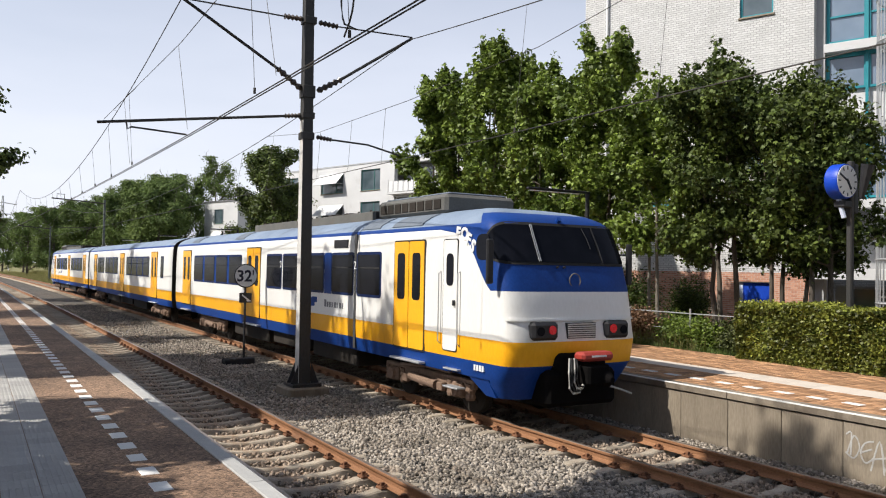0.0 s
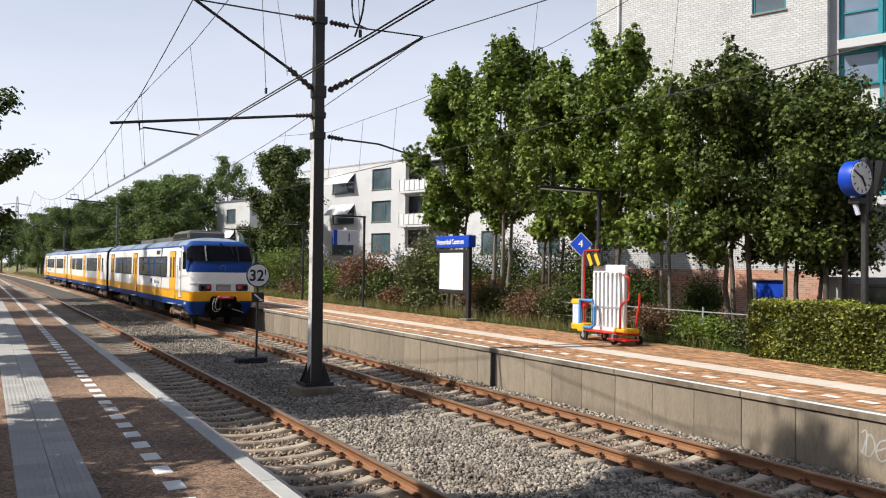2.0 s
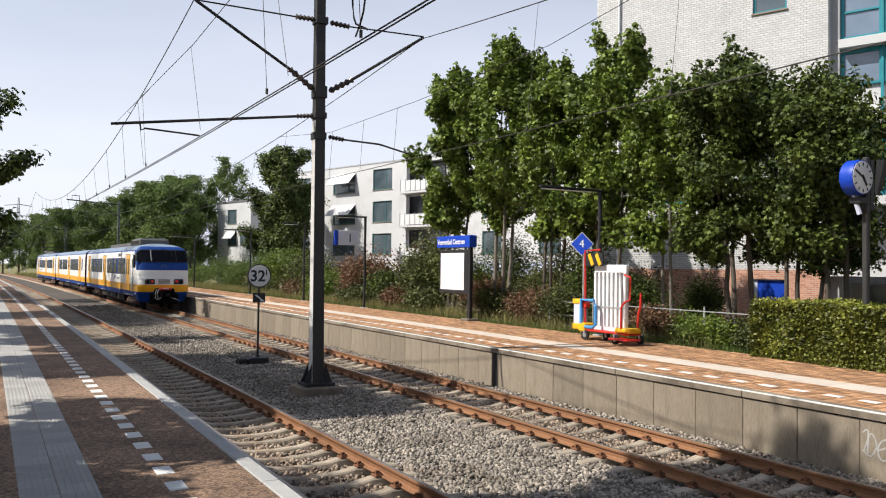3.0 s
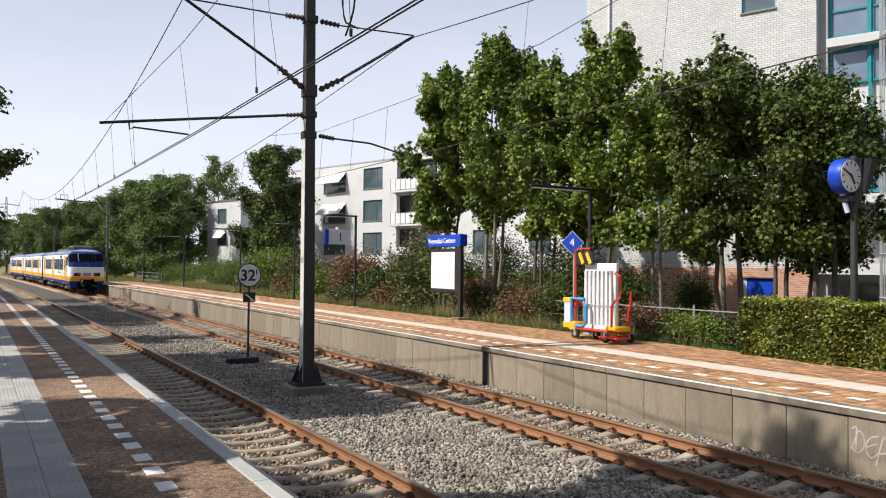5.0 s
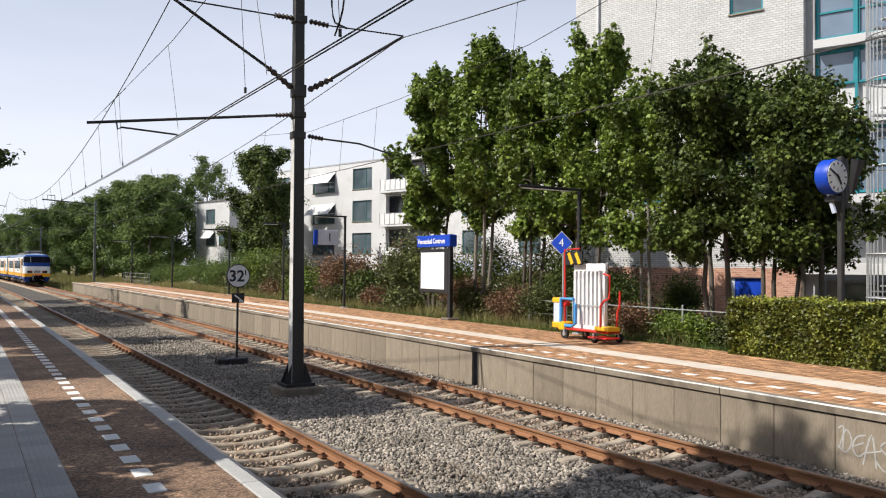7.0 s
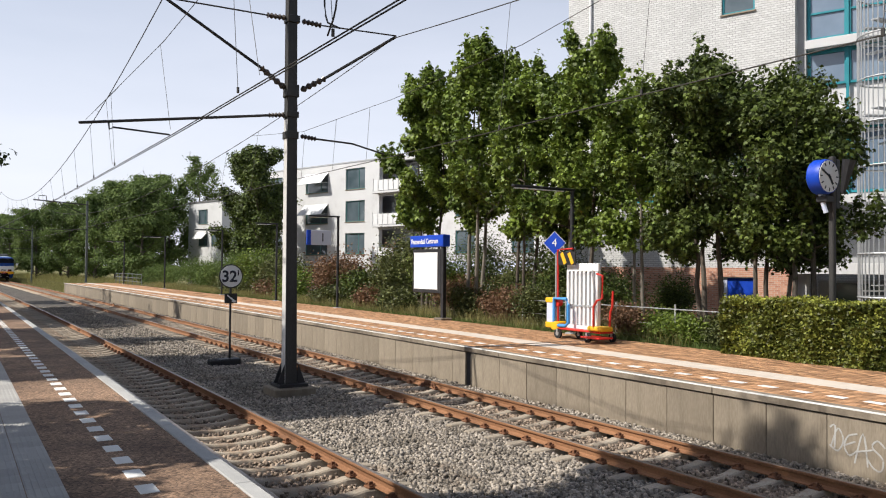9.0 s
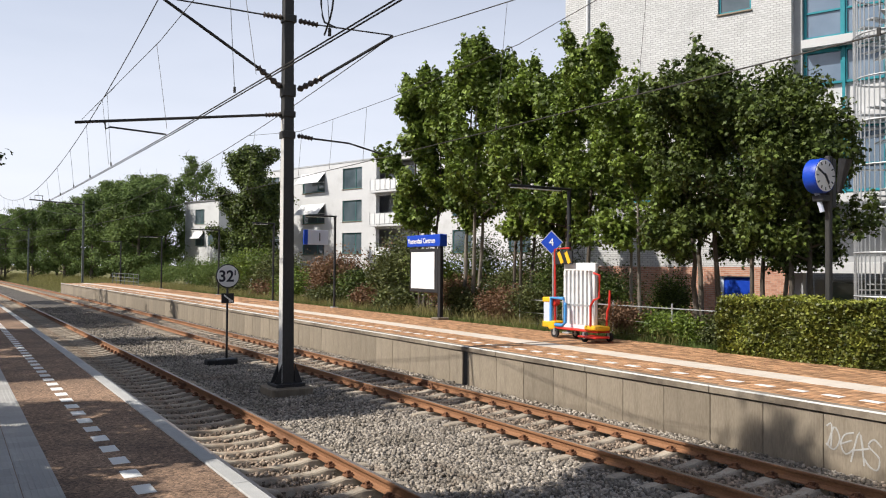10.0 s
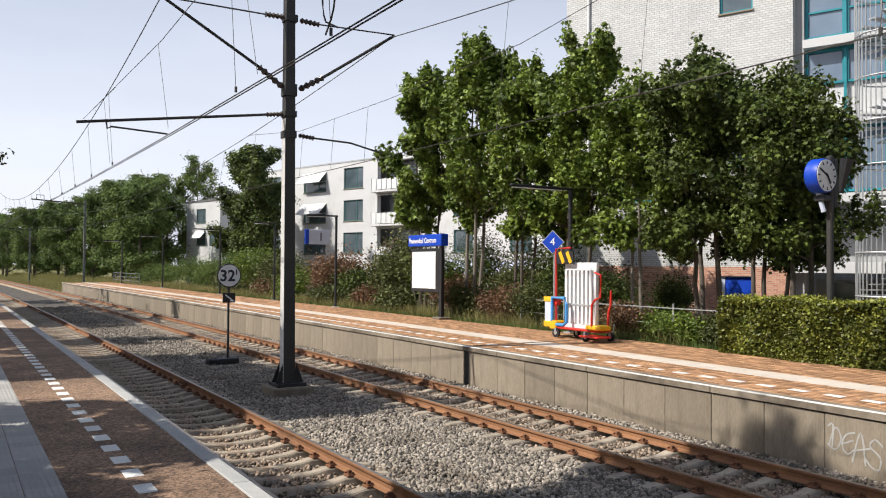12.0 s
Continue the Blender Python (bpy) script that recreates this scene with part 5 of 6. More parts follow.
def build_graffiti():
    """A tag of four loose glyphs, each stroke a thin film of paint on the wall."""
    g = thing("graffiti", "pale sprayed tag on the concrete platform wall", "graffiti")
    glyphs = ((((-0.1, 0.95), (0.3, 1.05), (0.25, 0.1)), ((-0.05, 0.1), (0.5, 0.95), (0.95, 0.5), (0.5, 0.0), (-0.15, 0.2))),
              (((1.05, 0.95), (0.35, 0.8), (0.05, 0.35), (0.45, 0.0), (1.1, 0.3)), ((0.1, 0.4), (0.9, 0.62))),
              (((-0.15, -0.2), (0.5, 1.1), (0.85, -0.25)), ((0.0, 0.3), (1.2, 0.5)), ((0.6, 1.0), (0.75, 0.5))),
              (((1.15, 0.75), (0.6, 1.0), (0.2, 0.7), (0.95, 0.3), (0.85, -0.2), (0.3, -0.15), (-0.2, 0.2)),))
    x = E2 + trk(6.5).x - 0.004
    for k, strokes in enumerate(glyphs):
        for st in strokes:
            pts = [Vector((x, 6.84 - 0.185 * k - 0.19 * u, 0.14 - 0.03 * k + 0.33 * v)) for u, v in st]
            fine = [pts[0]]
            for i in range(len(pts) - 1):
                a, b, c, d = pts[max(i - 1, 0)], pts[i], pts[i + 1], pts[min(i + 2, len(pts) - 1)]
                for j in range(1, 5):
                    w = j / 4
                    fine.append(0.5 * (2 * b + (c - a) * w + (2 * a - 5 * b + 4 * c - d) * w ** 2 + (3 * b - a - 3 * c + d) * w ** 3))
            bm = tube(fine, 0.014, 6)
            for v in bm.verts:
                v.co.x = x + (v.co.x - x) * 0.15
            part("stroke", bm, M_TACT, g, "pale sprayed stroke")


def build_railing():
    r = thing("platform_railing", "dull green-grey metal railing at the platform's far end", "railing")
    for i in range(7):
        p = trk(76 + 2 * i, 11.3)
        part("post", tube([(p.x, p.y, TOP), (p.x, p.y, TOP + 1.05)], 0.03, 6), M_MASTG, r)
        if i < 6:
            q = trk(78 + 2 * i, 11.3)
            for z in (0.35, 0.7, 1.05):
                part("rail", tube([(p.x, p.y, TOP + z), (q.x, q.y, TOP + z)], 0.025, 5), M_MASTG, r)


build_railing()
build_mast()
build_wires()
build_far_mast(91.0, 8.9, 8.6, 3.8, TOP)
build_far_mast(132.0, 8.0, 8.6, 3.8, -0.6)
build_distance_sign()
build_lamp_post(18.0, 11.55, 4.2, 2.2)
build_lamp_post(34.1, 11.35, 4.2, 1.5, sign="1")
build_lamp_post(52.0, 11.3, 4.2, 1.8)
build_lamp_post(42.0, 11.3, 4.2, 1.2)
build_lamp_post(67.5, 11.3, 4.2, 1.8)
build_lamp_post(84.0, 11.3, 4.2, 1.8)
build_station_sign()
build_ramp_trolley()
build_clock()
build_position_sign()
build_fence()
build_graffiti()


# ---- trees, hedge, shrubs ----
def leaf_quads(centres, size, rng, up=0.25, shape=0.62, outward=None):
    """Diamond leaves, folded a little, turned at random."""
    n = len(centres)
    d = rng.normal(size=(n, 3))
    d[:, 2] = d[:, 2] * 0.6 - 0.15
    d /= np.linalg.norm(d, axis=1)[:, None]
    nn = rng.normal(size=(n, 3))
    nn[:, 2] = abs(nn[:, 2]) + up
    if outward is not None:      # leaves of one clump lie roughly like a shell
        nn = nn * 0.45 + outward / (np.linalg.norm(outward, axis=1)[:, None] + 1e-6) * 1.1
        nn[:, 2] += 0.35
        d -= nn * (np.sum(d * nn, 1) / np.sum(nn * nn, 1))[:, None] * 0.8
        d /= np.linalg.norm(d, axis=1)[:, None]
    side = np.cross(d, nn)
    side /= np.linalg.norm(side, axis=1)[:, None] + 1e-9
    up_v = np.cross(side, d)
    s = (size * rng.uniform(0.6, 1.25, n))[:, None]
    v = np.stack([centres - d * s * 0.5, centres + side * s * shape * 0.5 + up_v * s * 0.12, centres + d * s * 0.5, centres - side * s * shape * 0.5 + up_v * s * 0.12], 1)
    return v.reshape(-1, 3), np.arange(4 * n).reshape(-1, 4)


def tree(name, label, x, y, z0, top, radius, crown_base, seed, leaves, size, leaf_mat, trunks=1, lean=0.0, group="platform trees", clump=0.42, trunk_r=0.11, spire=0.5, bark=None):
    """Tapered trunk with limbs; the crown is many clumps of leaves about the limbs' outer parts."""
    rng = np.random.default_rng(seed)
    t = thing(name, label, "tree", group, at=Matrix.Translation((x, y, z0)))
    H = top - z0
    cb = crown_base - z0
    wood = bmesh.new()
    centres, weights = [], []

    def limb(p, d, ln, r, depth):
        pts = [p]
        for k in range(4):
            d = d + Vector(rng.normal(size=3)) * 0.13 + Vector((0, 0, 0.06))
            d.normalize()
            pts.append(pts[-1] + d * ln / 4)
        tube_bm(wood, pts, [r, r * 0.85, r * 0.68, r * 0.5, r * 0.3], 5 if depth else 6, cap=False)
        if depth < 2:
            for k in range(3 if depth else 4):
                q = pts[1 + k % 4]
                a = rng.uniform(0, 6.28)
                dd = (d + Vector((math.cos(a), math.sin(a), rng.uniform(-0.1, 0.5))) * 0.85).normalized()
                limb(q, dd, ln * rng.uniform(0.4, 0.62), r * 0.5, depth + 1)
        if depth:
            for q in pts[1:]:
                centres.append(q)
                weights.append(1.0)
        else:
            centres.append(pts[-1])
            weights.append(1.0)

    for k in range(trunks):
        a = 6.28 * k / max(1, trunks) + seed
        base = Vector((0.28 * math.cos(a), 0.45 * math.sin(a), 0)) if trunks > 1 else Vector((0, 0, 0))
        tip = Vector((radius * (0.35 if trunks > 1 else 0.08) * math.cos(a) + lean, radius * (0.5 if trunks > 1 else 0.08) * math.sin(a), H * rng.uniform(0.86, 0.95)))
        n = 9
        pts = []
        for i in range(n + 1):
            u = i / n
            p = base.lerp(tip, u)
            pts.append(p + Vector((rng.normal() * 0.06 * u, rng.normal() * 0.06 * u, 0)))
        r0 = trunk_r / math.sqrt(trunks)
        tube_bm(wood, pts, [r0 * (1.25 if i == 0 else 1 - 0.85 * i / n) for i in range(n + 1)], 8, cap=False)
        m = max(6, int(15 / trunks))
        for i in range(m):
            u = (cb / H) * 0.85 + (0.93 - cb / H * 0.85) * (i + 0.5) / m
            f = u * n
            p = pts[int(f)].lerp(pts[min(n, int(f) + 1)], f - int(f))
            rel = (u - cb / H) / (1 - cb / H)
            w = radius * (0.55 + 0.75 * math.sin(math.pi * min(1, max(0.12, rel * 0.8 + 0.18))) ** 0.8) * 0.66
            aa = i * 2.4 + k * 1.3 + rng.uniform(-0.4, 0.4)
            d = Vector((math.cos(aa), math.sin(aa), spire + 0.7 * max(rel, 0))).normalized()
            ln = min(w * rng.uniform(0.75, 1.2), (H - p.z) / max(0.3, d.z) * 0.85)
            limb(p, d, ln, r0 * 0.42 * (1.1 - 0.6 * u), 0)
        centres.append(pts[-1])
        weights.append(2.0)
    part("trunk", wood, bark or M_BARK, t, "grey-brown trunk and limbs", smooth=True)
    c = np.array([tuple(p) for p in centres])
    c = c[c[:, 2] > cb * 0.9]
    idx = rng.integers(0, len(c), leaves)
    spread = clump * np.array([1, 1, 0.75])
    off = rng.normal(size=(leaves, 3))
    off *= (0.45 + 0.55 * rng.random(leaves))[:, None] / np.linalg.norm(off, axis=1)[:, None]
    off = off * spread * rng.uniform(0.6, 1.35, len(c))[idx][:, None]
    pos = c[idx] + off
    keep = pos[:, 2] < H + 0.05
    v, f = leaf_quads(pos[keep], size, rng, outward=off[keep])
    me = raw_mesh("crown", v, f)
    me.materials.append(leaf_mat)
    part("crown", me, leaf_mat, t, "uneven crown of small leaves")
    return t


def lobed_leaves(centres, size, rng, outward):
    """Three-lobed leaves with drooping tips, each one eight-sided face."""
    n = len(centres)
    d = rng.normal(size=(n, 3)) * 0.6 + outward / (np.linalg.norm(outward, axis=1)[:, None] + 1e-6) * 0.6
    d[:, 2] -= 0.45
    d /= np.linalg.norm(d, axis=1)[:, None]
    nn = rng.normal(size=(n, 3)) * 0.55 + outward / (np.linalg.norm(outward, axis=1)[:, None] + 1e-6) * 0.7
    nn[:, 2] += 0.6
    side = np.cross(d, nn)
    side /= np.linalg.norm(side, axis=1)[:, None] + 1e-9
    up_v = np.cross(side, d)
    s = (size * rng.uniform(0.6, 1.25, n))[:, None]
    v = []
    for along, across, lift in ((-0.45, 0.0, 0.0), (-0.3, 0.34, -0.04), (0.1, 0.52, -0.12), (0.08, 0.2, 0.02), (0.55, 0.0, -0.1), (0.08, -0.2, 0.02), (0.1, -0.52, -0.12), (-0.3, -0.34, -0.04)):
        v.append(centres + s * (d * along + side * across + up_v * lift))
    return np.stack(v, 1).reshape(-1, 3), np.arange(8 * n).reshape(-1, 8)


def maple(label, x, y, z0, top, radius, crown_base, seed, leaves, size, leaf_mat, trunks=1, trunk_r=0.12, bark=None, clump=0.3, full=0.75):
    """Upright tree: leaders with rising limbs that end in leafy shoots; full sets how wide the crown stays towards its top."""
    rng = np.random.default_rng(seed)
    t = thing("maple_tree", label, "tree", "platform trees", at=Matrix.Translation((x, y, z0)))
    H, cb = top - z0, crown_base - z0
    wood = bmesh.new()
    spots = []

    def twig(p, d, ln, r, depth):
        pts = [p]
        for k in range(4):
            d = (d + Vector(rng.normal(size=3)) * 0.14 + Vector((0, 0, 0.1))).normalized()
            pts.append(pts[-1] + d * ln / 4)
        tube_bm(wood, pts, [r, r * 0.85, r * 0.7, r * 0.5, r * 0.3], 5, cap=False)
        if depth < 2 and ln > 0.35:
            for k in range(4):
                a = rng.uniform(0, 6.28)
                twig(pts[1 + k], (d * 0.8 + Vector((math.cos(a), math.sin(a), rng.uniform(0.0, 0.6))) * 0.8).normalized(), ln * rng.uniform(0.35, 0.6), r * 0.5, depth + 1)
        spots.extend((q, 1.0) for q in pts[2 if depth == 0 else 1:])
        # upright leafy shoot at the tip
        if rng.random() < 0.5:
            h = rng.uniform(0.25, 0.6)
            spots.extend((pts[-1] + Vector((0, 0, h * i / 2)), 0.75 - 0.25 * i / 2) for i in range(3))

    for k in range(trunks):
        a = 6.28 * k / trunks + seed
        base = Vector((0.25 * math.cos(a), 0.4 * math.sin(a), 0)) if trunks > 1 else Vector((0, 0, 0))
        rise = 0.95 if k == 0 else rng.uniform(0.74, 0.86)
        reach = 0.0 if k == 0 else radius * 0.45
        tip = Vector((reach * 0.6 * math.cos(a), reach * math.sin(a), H * rise))
        n = 10
        pts = []
        for i in range(n + 1):
            pts.append(base.lerp(tip, i / n) + Vector((rng.normal() * 0.05, rng.normal() * 0.05, 0)) * (i / n))
        r0 = trunk_r / math.sqrt(trunks)
        tube_bm(wood, pts, [r0 * (1.25 if i == 0 else 1 - 0.88 * i / n) for i in range(n + 1)], 8, cap=False)
        m = max(9, int(20 / trunks ** 0.6))
        for i in range(m):
            u = cb / H * 0.9 + (0.97 - cb / H * 0.9) * (i + rng.uniform(0.2, 0.8)) / m
            f = min(u / rise, 0.985) * n
            p = pts[int(f)].lerp(pts[int(f) + 1], f - int(f))
            rel = min(1, max(0, (p.z - cb) / (H - cb)))
            w = radius * min(1.0, 0.62 + 2.2 * rel) * (1 - rel ** (1 / max(0.2, 1.25 - full))) * rng.uniform(0.6, 1.1) + 0.3
            aa = i * 2.4 + k * 1.3 + rng.uniform(-0.5, 0.5)
            d = Vector((math.cos(aa), math.sin(aa), 0.25 + 0.75 * rel)).normalized()
            twig(p, d, w * 0.8, r0 * 0.4 * (1.1 - 0.6 * u), 0)
        spots.extend((pts[-1] + Vector((0, 0, 0.12 * i)), 0.9 - 0.15 * i) for i in range(5))
    part("trunk", wood, bark or M_BARK, t, "grey-brown trunk and limbs", smooth=True)
    c = np.array([(*p, w) for p, w in spots])
    c = c[c[:, 2] > cb * 0.92]
    idx = rng.integers(0, len(c), leaves)
    off = rng.normal(size=(leaves, 3))
    off *= (rng.random(leaves) ** 0.45 / np.linalg.norm(off, axis=1))[:, None]
    off = off * clump * np.array([1, 1, 0.85]) * (c[idx, 3] * rng.uniform(0.7, 1.3, len(c))[idx])[:, None]
    v, f = lobed_leaves(c[idx, :3] + off, size, rng, off)
    me = raw_mesh("crown", v, f)
    me.materials.append(leaf_mat)
    part("crown", me, leaf_mat, t, "uneven crown of lobed leaves")
    return t


def shrub(name, label, x, y, z0, rx, ry, h, seed, leaves, size, leaf_mat, group="shrubs along the fence", rough=0.35):
    rng = np.random.default_rng(seed)
    t = thing(name, label, "shrub", group, at=Matrix.Translation((x, y, z0)))
    wood = bmesh.new()
    lobes = []
    for k in range(9):
        a = rng.uniform(0, 6.28)
        rr = math.sqrt(rng.uniform(0, 1))
        tip = Vector((rx * 0.75 * rr * math.cos(a), ry * 0.75 * rr * math.sin(a), h * rng.uniform(0.45, 0.92) * (1 - 0.25 * rr)))
        tube_bm(wood, [Vector((tip.x * 0.15, tip.y * 0.15, 0)), tip * 0.55 + Vector((0, 0, 0.1)), tip], [0.025, 0.016, 0.006], 5, cap=False)
        lobes.append((tip, rng.uniform(0.3, 0.55)))
    part("stem_cluster", wood, M_BARK, t)
    n = leaves
    k = rng.integers(0, len(lobes), n)
    c = np.array([tuple(l[0]) for l in lobes])[k]
    s = np.array([l[1] for l in lobes])[k][:, None]
    pos = c + rng.normal(size=(n, 3)) * s * np.array([rx * 0.75, ry * 0.75, h * 0.42]) * 0.8
    pos[:, 2] = abs(pos[:, 2])
    v, f = leaf_quads(pos, size, rng)
    me = raw_mesh("foliage", v, f)
    me.materials.append(leaf_mat)
    part("foliage", me, leaf_mat, t)
    return t


def build_hedge():
    rng = np.random.default_rng(11)
    t = thing("hedge", "clipped green beech hedge with yellow-green top", "hedge")
    y0, y1, x0, x1, z0, z1 = 2.0, 12.35, 11.05, 12.2, 0.6, 2.0
    # solid filler box; its dark colour stands for shade between the leaves
    part("core", box(x0 + 0.14, x1 - 0.14, y0 + 0.1, y1 - 0.15, z0, z1 - 0.14, 0.1), M_LEAF2, t, "solid dark box for the hedge's shaded inside")
    n = 52000
    side = rng.random(n)
    y = rng.uniform(y0, y1, n)
    x = np.where(side < 0.62, x0 + abs(rng.normal(0, 0.07, n)), rng.uniform(x0, x1, n))
    z = np.where(side < 0.62, rng.uniform(z0 + 0.1, z1, n), z1 - abs(rng.normal(0, 0.05, n)))
    end = side > 0.93
    y = np.where(end, y1 - abs(rng.normal(0, 0.08, n)), y)
    z = np.where(end, rng.uniform(z0, z1, n), z)
    bulge = 0.06 * np.sin(y * 2.3) + 0.05 * np.sin(y * 5.1 + z * 3)
    pos = np.stack([x + np.where(side < 0.62, bulge, 0), y, z + 0.04 * np.sin(y * 3.1) + 0.02 * np.sin(y * 9.7)], -1)
    v, f = leaf_quads(pos, 0.078, rng, up=0.1, shape=0.75)
    me = raw_mesh("foliage", v, f)
    me.materials.append(M_LEAF3)
    part("foliage", me, M_LEAF3, t, "small glossy leaves")
    n = 4200
    pos = np.stack([rng.uniform(x0, x1, n), rng.uniform(y0, y1, n), z1 + 0.02 + abs(rng.normal(0, 0.035, n))], -1)
    pos[:, 2] += 0.04 * np.sin(pos[:, 1] * 3.1)
    v, f = leaf_quads(pos, 0.07, rng, up=0.1, shape=0.7)
    me = raw_mesh("new_growth", v, f)
    me.materials.append(M_SHOOT)
    part("new_growth", me, M_SHOOT, t, "yellow-green new shoots")
    for k in range(26):
        yy = y0 + 0.2 + 0.4 * k
        part("stem", tube([(x0 + 0.18, yy, 0.55), (x0 + 0.2 + 0.05 * math.sin(k), yy + 0.06, 1.0)], 0.018, 5), M_BARK, t)


def build_verge():
    prof = [(11.56, 0.7), (12.4, 0.62), (14.0, 0.5), (40, 0.3), (75, 0.2), (78, -0.75), (11.56, -0.8)]
    tagged(part("verge", sweep(prof, steps(-12, 96, 4)), M_SOIL), "soil and grass strip behind the platform", "ground", kind="structure")
    tagged(part("verge", sweep([(-6.2, 0.7), (-6.2, -0.8), (-60, -0.8), (-60, 0.5)], steps(-12, 132, 6)), M_SOIL), "soil strip behind the near platform", "ground", kind="structure")
    rng = np.random.default_rng(21)

    def blades(n, s0, s1, o0, o1, z, h, mat_, label):
        s, o = rng.uniform(s0, s1, n), rng.uniform(o0, o1, n)
        a = s * KAPPA
        base = np.stack([-RADIUS + (RADIUS + o) * np.cos(a), (RADIUS + o) * np.sin(a), np.full(n, z)], -1)
        hh = h * rng.uniform(0.4, 1.3, n)
        an = rng.uniform(0, 6.28, n)
        w = np.stack([np.cos(an), np.sin(an), 0 * an], -1) * (0.012 + 0.006 * h)
        tip = base + np.stack([rng.normal(0, 0.35, n) * hh, rng.normal(0, 0.35, n) * hh, hh], -1)
        v = np.stack([base - w, base + w, tip], 1).reshape(-1, 3)
        me = raw_mesh("grass_tufts", v, np.arange(3 * n).reshape(-1, 3))
        me.materials.append(mat_)
        tagged(part("grass_tufts", me, mat_), label, "grass", kind="stuff")

    blades(16000, 12.0, 60, 11.5, 12.5, 0.66, 0.2, M_GRASSB, "green grass tufts along the platform's back")
    blades(15000, 14.0, 75, 11.7, 13.0, 0.64, 0.5, M_GRASSB2, "dry weeds along the platform's back")
    blades(30000, 60, 200, 11.0, 20, 0.0, 0.9, M_GRASSB2, "tall dry grass beside the far track")
    blades(14000, 92, 220, 7.2, 11.0, -0.4, 0.7, M_GRASSB2, "tall dry grass beyond the platform's end")


M_GRASSB = mat("grass_blade", (0.06, 0.11, 0.02), (0.15, 0.2, 0.05), 0.7, scale=0.8, fine=5, bump=0, island=0.3, trans=0.3)
M_GRASSB2 = mat("dry_grass_blade", (0.16, 0.17, 0.05), (0.32, 0.28, 0.12), 0.8, scale=0.2, fine=2, bump=0, island=0.3, trans=0.3)

build_verge()
build_hedge()
# the row behind the second platform
MAPLE = "leafy green maple with upright shoots behind the platform"
maple(MAPLE, 13.0, 28.9, 0.5, 11.2, 2.2, 4.2, 1, 27000, 0.18, M_LEAF, 3, 0.14, full=0.52, clump=0.32)
maple(MAPLE, 13.1, 25.6, 0.5, 11.7, 2.6, 4.1, 2, 31000, 0.165, M_LEAF, 3, 0.16, M_BARK_SUNLIT, full=0.55, clump=0.32)
maple(MAPLE, 13.2, 22.6, 0.5, 10.0, 2.4, 3.8, 8, 24000, 0.155, M_LEAF, 3, 0.13, full=0.6, clump=0.32)
maple(MAPLE, 13.0, 19.6, 0.5, 10.3, 2.3, 3.4, 3, 28000, 0.145, M_LEAF, 3, 0.15, full=0.52, clump=0.31)
maple("slim young maple tree with a thin crown", 12.9, 16.7, 0.5, 8.1, 1.9, 3.2, 4, 22000, 0.13, M_LEAF, 2, 0.09, M_BARK_SUNLIT, full=0.62, clump=0.3)
maple("dense dark green maple with several trunks", 12.8, 14.1, 0.5, 8.1, 1.9, 2.8, 5, 35000, 0.118, M_LEAF2, 3, 0.15, full=0.85, clump=0.32)
maple("dense dark green maple with several trunks", 12.9, 12.4, 0.5, 7.0, 1.7, 2.7, 7, 29000, 0.113, M_LEAF2, 3, 0.13, full=0.9, clump=0.32)
maple("dense dark green maple behind the hedge", 12.9, 11.4, 0.5, 6.6, 1.25, 2.7, 6, 21000, 0.11, M_LEAF2, 2, 0.13, full=0.85, clump=0.31)
# trees of the near platform: they shade the tracks
NEAR = "broad leafy tree beside the near platform"
for k, (x, y, top, r, n, low) in enumerate(((-8.2, 9.9, 15.7, 3.1, 25000, 3.6), (-8.2, 4.6, 15.0, 3.2, 18000, 3.6), (-10.4, 19.4, 15.0, 2.6, 14000, 10.2), (-8.9, 22.8, 14.6, 2.8, 17000, 8.4), (-8.6, 26.9, 14.0, 2.8, 17000, 6.8), (-9.2, 34.4, 13.0, 2.6, 12000, 4.0),
                                        (-7.1, 46.0, 11.6, 4.9, 26000, 3.4), (-7.2, 56.0, 11.5, 4.6, 15000, 3.4), (-10, 52.0, 14.0, 4.2, 9000, 3.4), (-10.5, 61, 16.0, 4.5, 9000, 3.4), (-10.5, 71, 16.5, 4.5, 9000, 3.4))):
    tree("broadleaf_tree", NEAR, x, y, 0.5, top, r, low, 40 + k, n, 0.3, M_LEAF2, 1, group="trees by the near platform", clump=0.62, trunk_r=0.2, spire=0.3)
# far belt of trees, lower with distance and closing in on the line
FARL = "tall green tree in the belt beyond the station"
for k, (x, y, top, r) in enumerate(((29, 128, 20, 5), (22, 118, 15.5, 4.6), (17.0, 108, 14.0, 3.8), (14.5, 97, 12.6, 3.6), (18.5, 116, 15.2, 4.6), (15.2, 112, 13.6, 4.2), (17, 130, 15.5, 4.8), (13.5, 126, 13.0, 4.3),
                                   (14.5, 143, 14, 4.8), (11.5, 140, 12.4, 4.3), (12.5, 160, 14, 5), (8.5, 158, 12.4, 4.8), (9.5, 180, 13.5, 5.2), (5.5, 185, 12.5, 5), (6, 210, 14, 5.8), (2, 220, 13, 5.5), (-1, 250, 14, 6), (-12, 230, 12, 6), (-22, 250, 13, 6), (-30, 230, 13, 6))):
    tree("belt_tree", FARL, x, y, -0.7, top, r, 0.6, 80 + k, 20000, 0.3, M_LEAF4, 1, group="far belt of trees", clump=1.0, trunk_r=0.25, spire=0.35)
